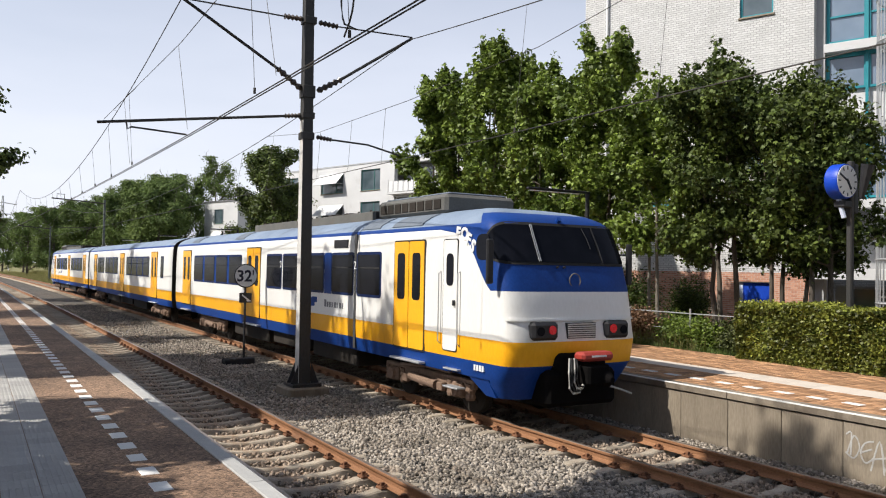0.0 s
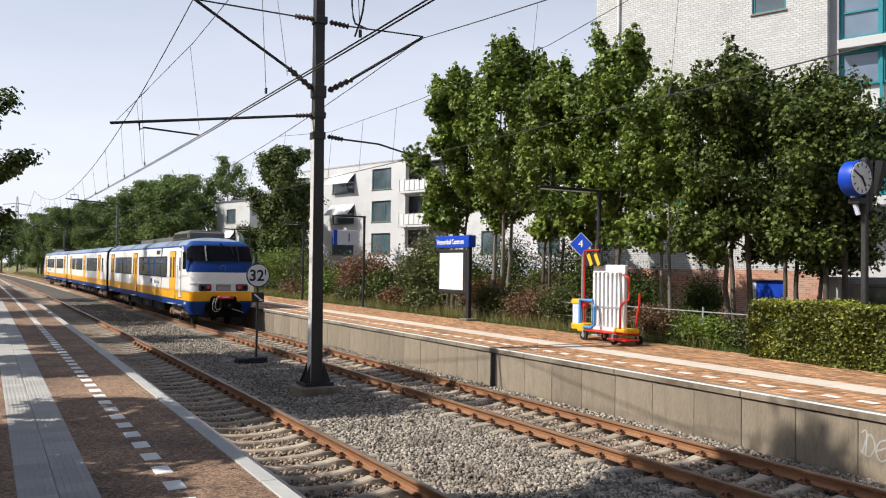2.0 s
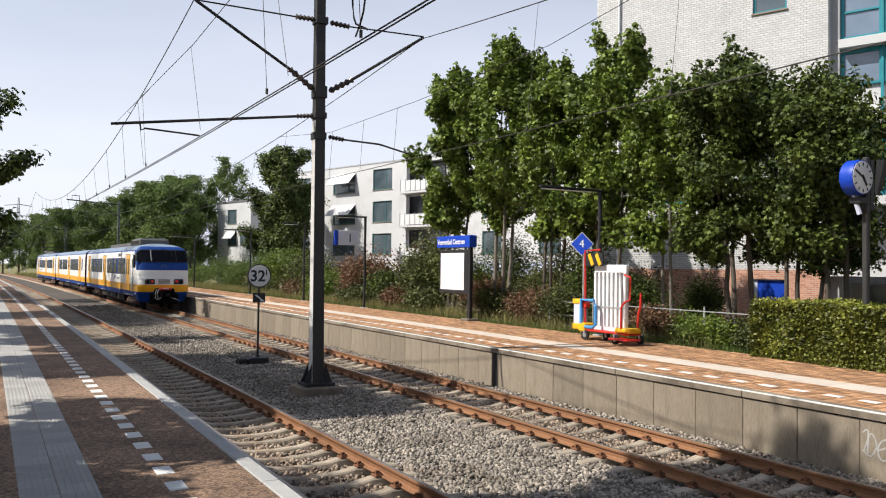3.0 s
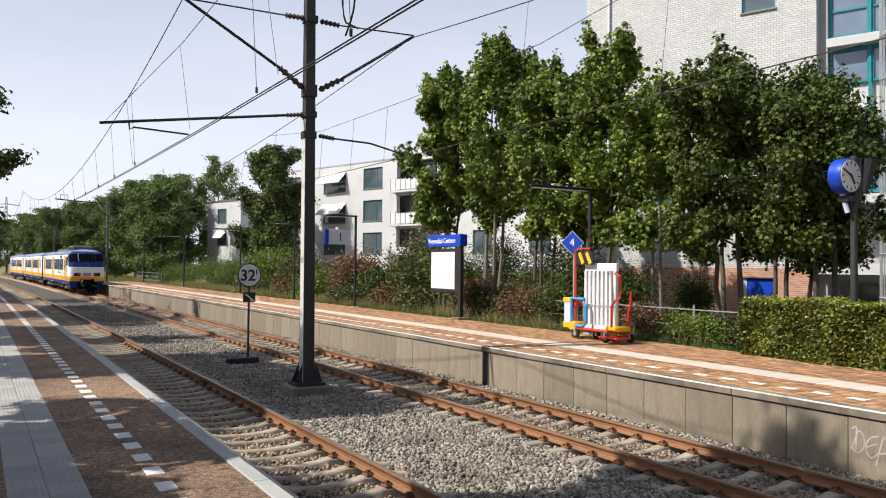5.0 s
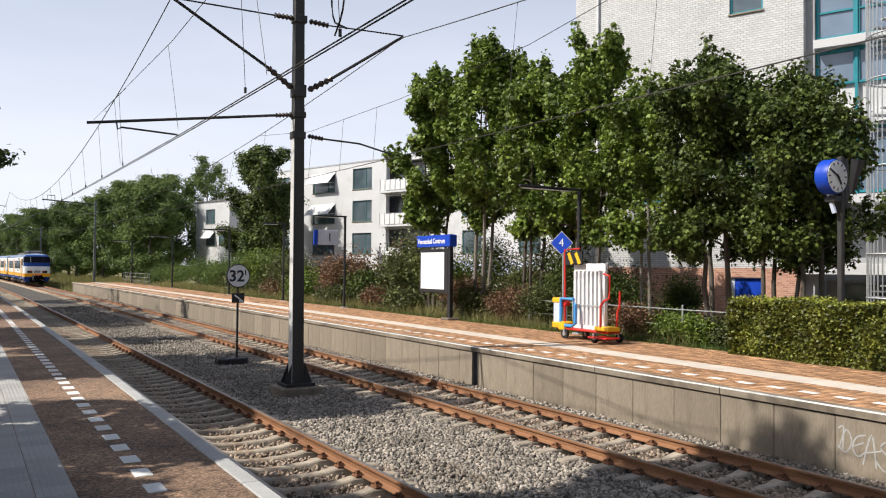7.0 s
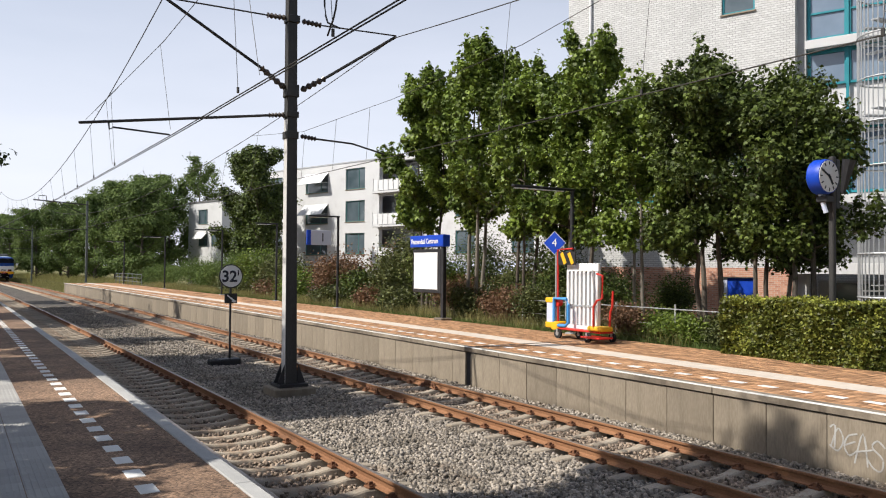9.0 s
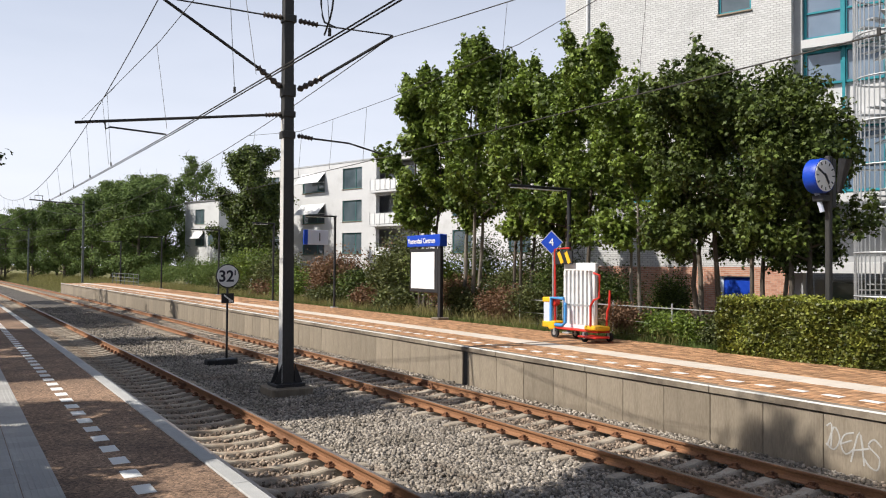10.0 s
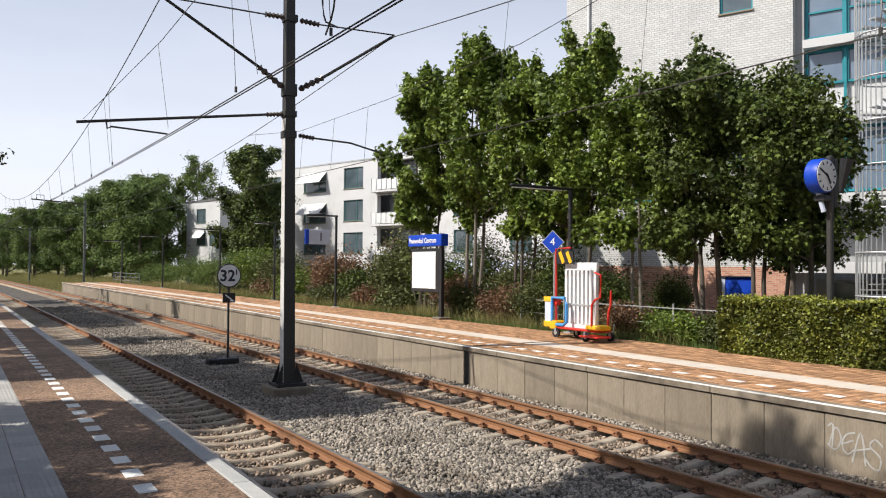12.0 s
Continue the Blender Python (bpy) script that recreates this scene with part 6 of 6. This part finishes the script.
for k, (x, y, top, r) in enumerate(((17.0, 63, 12.6, 2.9), (18.5, 70, 13.0, 3.2), (20.5, 72, 10.5, 2.6))):
    tree("garden_tree", "dark green tree before the white flats", x, y, -0.2, top, r, 2.6, 120 + k, 18000, 0.27, M_LEAF2, 1, group="garden trees", clump=0.66, trunk_r=0.2)
# unseen trees added behind the viewer to darken glass reflections and horizon light
for k, (x, y, top, r) in enumerate(((-14, -14, 12, 4.5), (-6, -24, 13, 5), (3, -28, 13, 5), (12, -30, 14, 5.5), (22, -26, 13, 5), (31, -18, 14, 5.5), (38, -6, 14, 5), (-20, -3, 12, 4.5), (-20, 10, 12, 4.5))):
    tree("unseen_tree", "added unseen tree that darkens reflections and low sky light", x, y, -0.7, top, r, 1.6, 150 + k, 5000, 0.7, M_LEAF2, 1, group="street trees", clump=1.0, trunk_r=0.25, spire=0.3)
# shrubs
SHR = ((13.0, 16.0, 0.7, 1.1, 0.9, M_LEAF), (13.2, 18.6, 0.9, 1.2, 1.5, M_LEAF2), (14.6, 26.4, 1.2, 1.8, 3.3, M_LEAF2), (14.6, 23.2, 1.3, 1.8, 3.5, M_LEAF6), (13.9, 20.9, 1.0, 1.4, 2.9, M_LEAF2), (12.9, 20.8, 0.8, 1.2, 1.5, M_LEAF), (12.8, 23.0, 0.8, 1.1, 1.3, M_LEAF5), (13.0, 25.6, 0.9, 1.2, 1.4, M_LEAF),
       (13.3, 29.0, 1.1, 1.7, 2.9, M_LEAF), (13.4, 32.0, 1.2, 1.9, 3.4, M_LEAF), (13.2, 36.0, 1.2, 1.6, 2.0, M_LEAF2), (13.6, 39.0, 1.3, 1.8, 2.8, M_LEAF5), (13.2, 43.0, 1.2, 2.0, 1.8, M_LEAF),
       (13.8, 47.0, 1.5, 2.2, 2.6, M_LEAF), (14.0, 52.0, 1.6, 2.4, 3.2, M_LEAF), (14.5, 58.0, 1.8, 2.8, 2.8, M_LEAF4), (14.5, 65.0, 2.0, 3.0, 2.6, M_LEAF4), (15, 73.0, 2.2, 3.2, 2.4, M_LEAF4),
       (15, 82.0, 2.4, 3.4, 2.2, M_LEAF4), (12.7, 13.4, 0.6, 1.0, 1.1, M_LEAF), (12.3, 14.6, 0.5, 0.9, 0.8, M_LEAF), (15.2, 34.0, 1.2, 2.0, 3.0, M_LEAF5), (13.6, 27.2, 0.9, 1.2, 1.7, M_LEAF5), (13.9, 22.0, 1.0, 1.5, 2.2, M_LEAF2), (14.2, 19.6, 1.0, 1.4, 2.5, M_LEAF2), (14.0, 24.4, 0.9, 1.3, 2.0, M_LEAF),
       (12.6, 17.3, 0.6, 1.0, 1.1, M_LEAF5), (12.5, 30.5, 0.6, 1.4, 1.2, M_LEAF), (12.5, 33.6, 0.6, 1.5, 1.2, M_LEAF5), (12.6, 38.0, 0.6, 2.0, 1.2, M_LEAF), (12.8, 46.0, 0.7, 2.4, 1.2, M_LEAF5), (13.0, 55.0, 0.8, 3.0, 1.4, M_LEAF))
for k, (x, y, rx, ry, h, lm) in enumerate(SHR):
    shrub("russet_shrub" if lm is M_LEAF5 else "shrub", "russet brown leafy shrub" if lm is M_LEAF5 else "overgrown green shrub behind the platform", trk(y, x).x, y, 0.55, rx, ry, h, 200 + k, 9500, 0.085 if y < 30 else 0.14, M_LEAF6 if lm is M_LEAF and k % 2 else lm)
shrub("conifer_bush", "dark clipped round conifer bush", 14.6, 16.9, 0.5, 0.65, 0.65, 2.0, 260, 9000, 0.07, M_LEAF2, rough=0.1)


# ---- buildings ----
def brick_material(name, c1, c2, mortar, bw, bh):
    """Brickwork laid in the wall's own x, z plane."""
    m = mat(name, c1, c2, 0.88, scale=0.8, fine=30, bump=0.1)
    n, l = m.node_tree.nodes, m.node_tree.links
    b = n["Principled BSDF"]
    tc = n.new("ShaderNodeTexCoord")
    sx = n.new("ShaderNodeSeparateXYZ")
    cx = n.new("ShaderNodeCombineXYZ")
    l.new(tc.outputs["Object"], sx.inputs[0])
    l.new(sx.outputs["X"], cx.inputs["X"])
    l.new(sx.outputs["Z"], cx.inputs["Y"])
    br = n.new("ShaderNodeTexBrick")
    br.inputs["Scale"].default_value = 1.0
    br.inputs["Brick Width"].default_value, br.inputs["Row Height"].default_value, br.inputs["Mortar Size"].default_value = bw, bh, 0.008
    br.inputs["Color1"].default_value, br.inputs["Color2"].default_value, br.inputs["Mortar"].default_value = (*c1, 1), (*c2, 1), (*mortar, 1)
    br.inputs["Bias"].default_value = -0.1
    l.new(cx.outputs[0], br.inputs["Vector"])
    ns = n.new("ShaderNodeTexNoise")
    ns.inputs["Scale"].default_value, ns.inputs["Detail"].default_value = 0.5, 6
    l.new(tc.outputs["Object"], ns.inputs["Vector"])
    hv = n.new("ShaderNodeHueSaturation")
    mr = n.new("ShaderNodeMapRange")
    mr.inputs["To Min"].default_value, mr.inputs["To Max"].default_value = 0.82, 1.12
    l.new(ns.outputs["Fac"], mr.inputs["Value"])
    l.new(mr.outputs["Result"], hv.inputs["Value"])
    l.new(br.outputs["Color"], hv.inputs["Color"])
    l.new(hv.outputs["Color"], b.inputs["Base Color"])
    bp = n.new("ShaderNodeBump")
    bp.inputs["Strength"].default_value, bp.inputs["Distance"].default_value, bp.invert = 0.5, 0.01, True
    l.new(br.outputs["Fac"], bp.inputs["Height"])
    l.new(bp.outputs["Normal"], b.inputs["Normal"])
    return m


M_WB = brick_material("white_brickwork", (0.54, 0.54, 0.535), (0.64, 0.64, 0.635), (0.3, 0.3, 0.3), 0.22, 0.088)
M_RB = brick_material("red_brickwork", (0.42, 0.19, 0.125), (0.6, 0.32, 0.215), (0.5, 0.43, 0.37), 0.22, 0.075)


def facade_pose(x, y, deg):
    """Local x runs along the facade towards the viewer's end, -y points out of it."""
    a = radians(deg)
    ax, out = Vector((math.sin(a), -math.cos(a), 0)), Vector((-math.cos(a), -math.sin(a), 0))
    m = Matrix.Identity(4)
    m.col[0][:3], m.col[1][:3], m.col[2][:3], m.col[3][:3] = ax, -out, (0, 0, 1), (x, y, 0)
    return m


def wall_with_openings(x0, x1, z0, z1, thick, holes):
    """A wall slab from x0 to x1 whose openings go through it; y = 0 is its outer face."""
    bm = bmesh.new()
    xs = sorted({x0, x1, *[h[0] for h in holes], *[h[1] for h in holes]})
    zs = sorted({z0, z1, *[h[2] for h in holes], *[h[3] for h in holes]})
    for a, b in zip(xs, xs[1:]):
        for c, d in zip(zs, zs[1:]):
            mx, mz = (a + b) / 2, (c + d) / 2
            if not any(h[0] < mx < h[1] and h[2] < mz < h[3] for h in holes):
                box_bm(bm, a, b, 0, thick, c, d)
    # weld the cells into one slab and drop the faces between them
    bmesh.ops.remove_doubles(bm, verts=bm.verts[:], dist=0.0001)
    bm.verts.index_update()
    seen = {}
    for f in bm.faces:
        seen.setdefault(frozenset(v.index for v in f.verts), []).append(f)
    bmesh.ops.delete(bm, geom=[f for fs in seen.values() if len(fs) > 1 for f in fs], context="FACES")
    return bm


def window_unit(house, x0, x1, z0, z1, frame_mat, mullions=1, awning=False, depth=0.12):
    fr = bmesh.new()
    t = 0.08
    for a, b, c, d in ((x0, x0 + t, z0, z1), (x1 - t, x1, z0, z1), (x0 + t, x1 - t, z0, z0 + t), (x0 + t, x1 - t, z1 - t, z1)):
        box_bm(fr, a, b, depth - 0.04, depth + 0.05, c, d)
    for k in range(mullions):
        xm = x0 + (x1 - x0) * (0.66 if mullions == 1 else (k + 1) / (mullions + 1))
        box_bm(fr, xm - 0.035, xm + 0.035, depth - 0.03, depth + 0.04, z0 + t, z1 - t)
    w = part("window", fr, frame_mat, house, "framed window")
    part("pane", box(x0 + t, x1 - t, depth, depth + 0.02, z0 + t, z1 - t), M_GLASS, w)
    part("sill", box(x0 - 0.05, x1 + 0.05, -0.06, 0.1, z0 - 0.07, z0, 0.01), M_COPING, w)
    if awning:
        bm = bmesh.new()
        vs = [bm.verts.new(v) for v in ((x0 - 0.1, -0.05, z1 + 0.15), (x1 + 0.1, -0.05, z1 + 0.15), (x1 + 0.1, -0.95, z1 - 0.85), (x0 - 0.1, -0.95, z1 - 0.85))]
        vs += [bm.verts.new(v.co + Vector((0, 0.02, 0.02))) for v in vs]
        bm.faces.new(vs[:4])
        bm.faces.new(vs[4:][::-1])
        for i in range(4):
            bm.faces.new((vs[i], vs[(i + 1) % 4], vs[4 + (i + 1) % 4], vs[4 + i]))
        part("awning", bm, M_AWN, w, "pale lowered awning")
        for xx in (x0 - 0.1, x1 + 0.1):
            part("awning_arm", tube([(xx, 0, z1 - 0.75), (xx, -0.93, z1 - 0.86)], 0.015, 5), M_GALV, w)


def build_tower():
    h = thing("apartment_tower", "tall white brick apartment building with teal window frames", "building", at=facade_pose(20.8, 22.2, 21))
    holes = [(1.56, 2.82, 12.6, 14.2), (-2.6, -1.2, 5.4, 7.0), (-2.6, -1.2, 8.2, 9.8), (1.5, 2.9, 6.6, 8.2)]
    part("wall", wall_with_openings(-5.15, 4.26, 2.76, 22, 0.35, holes), M_WB, h, "white brick wall")
    for a, b, c, d in holes:
        window_unit(h, a, b, c, d, M_TEAL, 0)
    part("side_wall", box(-5.15, -4.8, 0.36, 14, -0.7, 22), M_WB, h, "white brick side wall")
    part("back_wall", box(-5.15, 12, 14, 14.3, -0.7, 22), M_WB, h)
    part("roof", box(-5.15, 12, 0.0, 14.3, 22, 22.3), M_ROOF, h)
    low = [(1.41, 2.8, -0.7, 2.4)]
    part("base_wall", wall_with_openings(-5.15, 4.26, -0.7, 2.755, 0.33, low), M_RB, h, "red brick ground floor")
    d = part("door", box(1.75, 2.78, 0.12, 0.18, -0.7, 2.36), M_BLUE, h, "blue panelled door")
    part("door_side_light", box(1.43, 1.74, 0.1, 0.16, -0.7, 2.36), M_SIGNPALE, d, "pale side light")
    part("downpipe", tube([(-4.05, -0.08, 2.8), (-4.05, -0.08, 22)], 0.05, 8), M_SIGNWHITE, h, "white downpipe")
    # recessed glazed bays
    part("return_wall", box(4.26, 4.56, 0.35, 0.8, -0.7, 22), M_SHADEGREY, h, "return wall painted in shade grey")
    for f in range(6):
        z = 2.35 + 2.85 * f
        if f:
            part("slab", box(4.57, 12, 0.1, 0.9, z + 2.85 - 0.1 - 2.85, z + 0.22, 0.01), M_RENDER, h, "white floor slab")
            if f == 2:
                part("spandrel", box(4.57, 12, 0.62, 0.78, z + 0.22, z + 1.42), M_RENDER, h, "white spandrel")
        z0, z1 = (z + (1.42 if f == 2 else 0.3), z + 2.76) if f else (-0.7, 2.25)
        if f:
            for x0, x1 in ((4.57, 5.92), (5.94, 7.3), (7.32, 9.0), (9.02, 10.9)):
                bm = bmesh.new()
                for a, b, c, e in ((x0, x0 + 0.1, z0, z1), (x1 - 0.1, x1, z0, z1), (x0 + 0.1, x1 - 0.1, z0, z0 + 0.08), (x0 + 0.1, x1 - 0.1, z1 - 0.16, z1)):
                    box_bm(bm, a, b, 0.5, 0.66, c, e)
                if f != 2:
                    box_bm(bm, x0 + 0.1, x1 - 0.1, 0.52, 0.64, z0 + 0.95, z0 + 1.02)
                w = part("window", bm, M_TEAL, h, "teal framed window")
                part("pane", box(x0 + 0.1, x1 - 0.1, 0.58, 0.6, z0 + 0.08, z1 - 0.16), M_GLASS2, w)
            part("pilaster", box(5.88, 5.98, 0.44, 0.5, z + 0.23, z1), M_TEAL, h, "teal pilaster")
        else:
            part("ground_recess", box(4.57, 12, 2.2, 2.3, -0.7, 2.3), M_SHADEGREY, h, "recessed ground floor wall painted in shade grey")
            part("ground_glass", box(5.2, 8.0, 2.1, 2.15, -0.5, 2.2), M_GLASS, h)
    part("canopy_slab", box(4.3, 12, -0.3, 2.2, 2.55, 2.95, 0.01), M_RENDER, h, "white canopy slab")
    part("backing", box(4.57, 12, 1.6, 1.7, 2.96, 22), M_SHADEGREY, h)


def build_stair_tower():
    base = facade_pose(20.8, 22.2, 21) @ Matrix.Translation((7.75, -1.6, 0.3))
    t = thing("spiral_stair", "galvanised spiral stair in a cage of upright bars", "staircase", at=base)
    r = 1.12
    for k in range(40):
        a = 2 * math.pi * k / 40
        x, y = r * math.cos(a), r * math.sin(a)
        part("bar", CAGE_BAR, M_GALV, t, at=Matrix.Translation((x, y, 0)))
    for f in range(12):
        z = 0.1 + 1.42 * f
        part("ring", tube([(r * 1.01 * math.cos(a), r * 1.01 * math.sin(a), z) for a in [i * math.pi / 14 for i in range(29)]], 0.03, 5), M_GALV, t)
    part("column", tube([(0, 0, -1), (0, 0, 17.5)], 0.09, 10), M_GALV, t)
    for k in range(88):
        a = k * 0.42
        part("tread", TREAD, M_GALV, t, at=Matrix.Translation((0, 0, 0.19 * k)) @ Matrix.Rotation(a, 4, "Z"))


CAGE_BAR = mesh_of(tube([(0, 0, -0.6), (0, 0, 17.2)], 0.018, 5), "bar")
TREAD = mesh_of(box(0.08, 1.05, -0.13, 0.13, 0, 0.04), "tread")
# blue-grey base paints the bright sky's reflection into the glass
M_GLASS2 = mat("sky_tinted_glass", (0.13, 0.18, 0.25), (0.2, 0.26, 0.34), 0.06, rough2=0.12, scale=0.3, fine=1, bump=0, spec=0.9)


def build_flats():
    h = thing("apartment_block", "white rendered flats with green windows, awnings and balconies", "building", at=facade_pose(30, 52, 16))
    holes, wins = [], []
    for f, z in enumerate((9.6, 6.7, 3.8)):
        wins += [(-14.5, -11.9, z, z + 1.87, 1, False), (-20.3, -17.0, z - 0.05, z + 1.6, 1, f < 2), (-26.5, -24.0, z, z + 1.8, 1, False), (-1.2, 0.8, z, z + 1.8, 1, False), (4.4, 6.4, z, z + 1.8, 1, False), (9.0, 11.0, z, z + 1.8, 1, False)]
        holes += [(-10.05, -5.2, z - 0.45, z + 2.1)]
    wins += [(-14.5, -12.0, 0.9, 2.7, 1, False), (-20, -17, 0.9, 2.7, 1, False)]
    part("wall", wall_with_openings(-30, 14, -0.7, 12.0, 0.4, holes + [w[:4] for w in wins]), M_RENDER, h, "white rendered wall")
    part("parapet", box(-30, 14, -0.04, 0.45, 12.003, 12.12), M_GALV, h, "grey parapet cap")
    part("side_wall", box(13.6, 14, 0.4, 12, -0.7, 12.0), M_RENDER, h)
    part("side_wall", box(-30, -29.6, 0.4, 12, -0.7, 12.0), M_RENDER, h)
    part("roof", box(-30, 14, 0.45, 12, 11.8, 12.0), M_ROOF, h)
    # one flat grey sheet stands for the dimness indoors
    part("room_backing", box(-29.5, 13.5, 2.2, 2.3, -0.7, 11.7), M_SHADEGREY, h, "shade-grey sheet standing for dim rooms behind the panes")
    part("chimney", box(-12.6, -12.2, 2, 2.4, 12.0, 12.7), M_GALV, h)
    for a, b, c, d, m, aw in wins:
        window_unit(h, a, b, c, d, M_GREENFRAME, m, aw)
    for z in (9.6, 6.7, 3.8):
        bal = part("balcony", box(-10.2, -5.0, -0.7, 1.6, z - 0.62, z - 0.45, 0.01), M_RENDER, h, "white balcony slab")
        part("railing", box(-10.15, -5.05, -0.68, -0.64, z - 0.4, z + 0.5), M_AWN, bal, "grey balcony railing panel")
        for k in range(9):
            part("rail_post", box(-10.1 + 0.62 * k, -10.06 + 0.62 * k, -0.72, -0.69, z - 0.44, z + 0.6), M_GALV, bal)
        part("back_wall", box(-10.05, -5.2, 1.5, 1.6, z - 0.44, z + 2.1), M_SHADEGREY, bal)
        part("back_glass", box(-9.4, -6.4, 1.44, 1.48, z - 0.4, z + 1.75), M_GLASS, bal)


def build_block():
    h = thing("apartment_block", "white rendered block half hidden by trees", "building", at=facade_pose(30, 95, 16))
    wins = [(-18.4, -16.0, 8.4, 10.4, 1, False), (-18.4, -16.0, 5.4, 7.2, 1, True), (-15.0, -13.2, 5.4, 7.2, 1, False)]
    part("wall", wall_with_openings(-21, -12.4, -0.7, 11.4, 0.4, [w[:4] for w in wins]), M_RENDER, h, "white rendered wall")
    part("side_wall", box(-12.8, -12.4, 0.4, 10, -0.7, 11.4), M_RENDER, h)
    part("roof", box(-21.1, -12.3, -0.1, 10, 11.4, 11.6), M_ROOF, h)
    part("backing", box(-20.8, -12.8, 1.2, 1.3, -0.7, 11.2), M_SHADEGREY, h)
    for a, b, c, d, m, aw in wins:
        window_unit(h, a, b, c, d, M_GREENFRAME, m, aw)


def build_annexe():
    h = thing("garden_shed", "low red brick annexe with a pale lean-to roof", "shed", at=facade_pose(22, 38.5, 16))
    part("wall", box(-3, 3.2, 0, 3, -0.5, 2.5), M_RB, h, "red brick wall")
    bm = bmesh.new()
    vs = [bm.verts.new(v) for v in ((-3.2, -1.2, 2.3), (3.4, -1.2, 2.3), (3.4, 1.0, 3.0), (-3.2, 1.0, 3.0), (-3.2, -1.2, 2.36), (3.4, -1.2, 2.36), (3.4, 1.0, 3.06), (-3.2, 1.0, 3.06))]
    for q in CUBE_F:
        bm.faces.new([vs[i] for i in q])
    part("lean_to_roof", bm, M_SIGNPALE, h, "pale lean-to roof")
    for x in (-3.0, 0.0, 3.2):
        part("roof_post", box(x - 0.04, x + 0.04, -1.15, -1.07, -0.5, 2.3), M_SIGNWHITE, h)


def build_parked_car():
    c = thing("parked_car", "white hatchback parked behind the shrubs", "car", at=facade_pose(19.5, 33.8, 16) @ Matrix.Translation((0, 0, 0.35)))
    sec = [(-2.05, 0.55, 0.75), (-1.95, 0.35, 0.95), (-1.2, 0.3, 1.0), (-0.6, 0.3, 1.42), (0.2, 0.3, 1.5), (1.2, 0.3, 1.46), (1.75, 0.32, 1.05), (2.0, 0.4, 0.9)]
    bm = bmesh.new()
    rows = [[bm.verts.new(v) for v in ((x, -0.85, zl), (x, -0.88, (zl + min(zh, 0.95)) / 2), (x, -0.84, min(zh, 0.95)), (x, -0.62 if zh > 1 else -0.75, zh), (x, 0.62 if zh > 1 else 0.75, zh), (x, 0.84, min(zh, 0.95)), (x, 0.88, (zl + min(zh, 0.95)) / 2), (x, 0.85, zl))] for x, zl, zh in sec]
    for a, b in zip(rows, rows[1:]):
        for i in range(7):
            bm.faces.new((a[i], a[i + 1], b[i + 1], b[i]))
    bm.faces.new(rows[0])
    bm.faces.new(rows[-1][::-1])
    part("body", bm, M_SIGNWHITE, c, "white car body", smooth=True)
    for x0, x1 in ((-0.95, -0.1), (0.0, 1.1)):
        part("side_window", box(x0, x1, -0.8, -0.7, 1.0, 1.34, 0.03), M_GLASS, c)
    for x in (-1.3, 1.25):
        for y in (-0.82, 0.72):
            w = part("wheel", tube([(x, y - 0.06, 0.32), (x, y + 0.14, 0.32)], 0.32, 18), M_RUBBER, c)
            part("rim", tube([(x, y - 0.08, 0.32), (x, y - 0.05, 0.32)], 0.2, 12), M_GALV, w)


def build_far_things():
    p = Vector((4.5, 330, 0))
    t = thing("lattice_pylon", "distant grey lattice power pylon", "pylon", at=Matrix.Translation((p.x, p.y, -0.7)))
    for sx, sy in ((-1, -1), (1, -1), (1, 1), (-1, 1)):
        part("leg", tube([(2.5 * sx, 2.5 * sy, 0), (0.7 * sx, 0.7 * sy, 16), (0.15 * sx, 0.15 * sy, 27)], 0.16, 5), M_GALV, t)
    for k in range(8):
        z = 2 + 2.7 * k
        w = 2.5 - 0.112 * z
        bm = tube([(-w, -w, z), (w * 0.88, -w * 0.88, z + 2.7)], 0.08, 4)
        tube_bm(bm, [(w, -w, z), (-w * 0.88, -w * 0.88, z + 2.7)], 0.08, 4)
        part("brace", bm, M_GALV, t)
    for z, w in ((16, 7), (20, 6), (24, 4.5)):
        part("crossarm", tube([(-w, 0, z), (0, 0, z + 0.6), (w, 0, z)], 0.16, 5), M_GALV, t)


build_tower()
build_stair_tower()
build_flats()
build_block()
build_annexe()
build_parked_car()
build_far_things()


def motions():
    key_train()


motions()
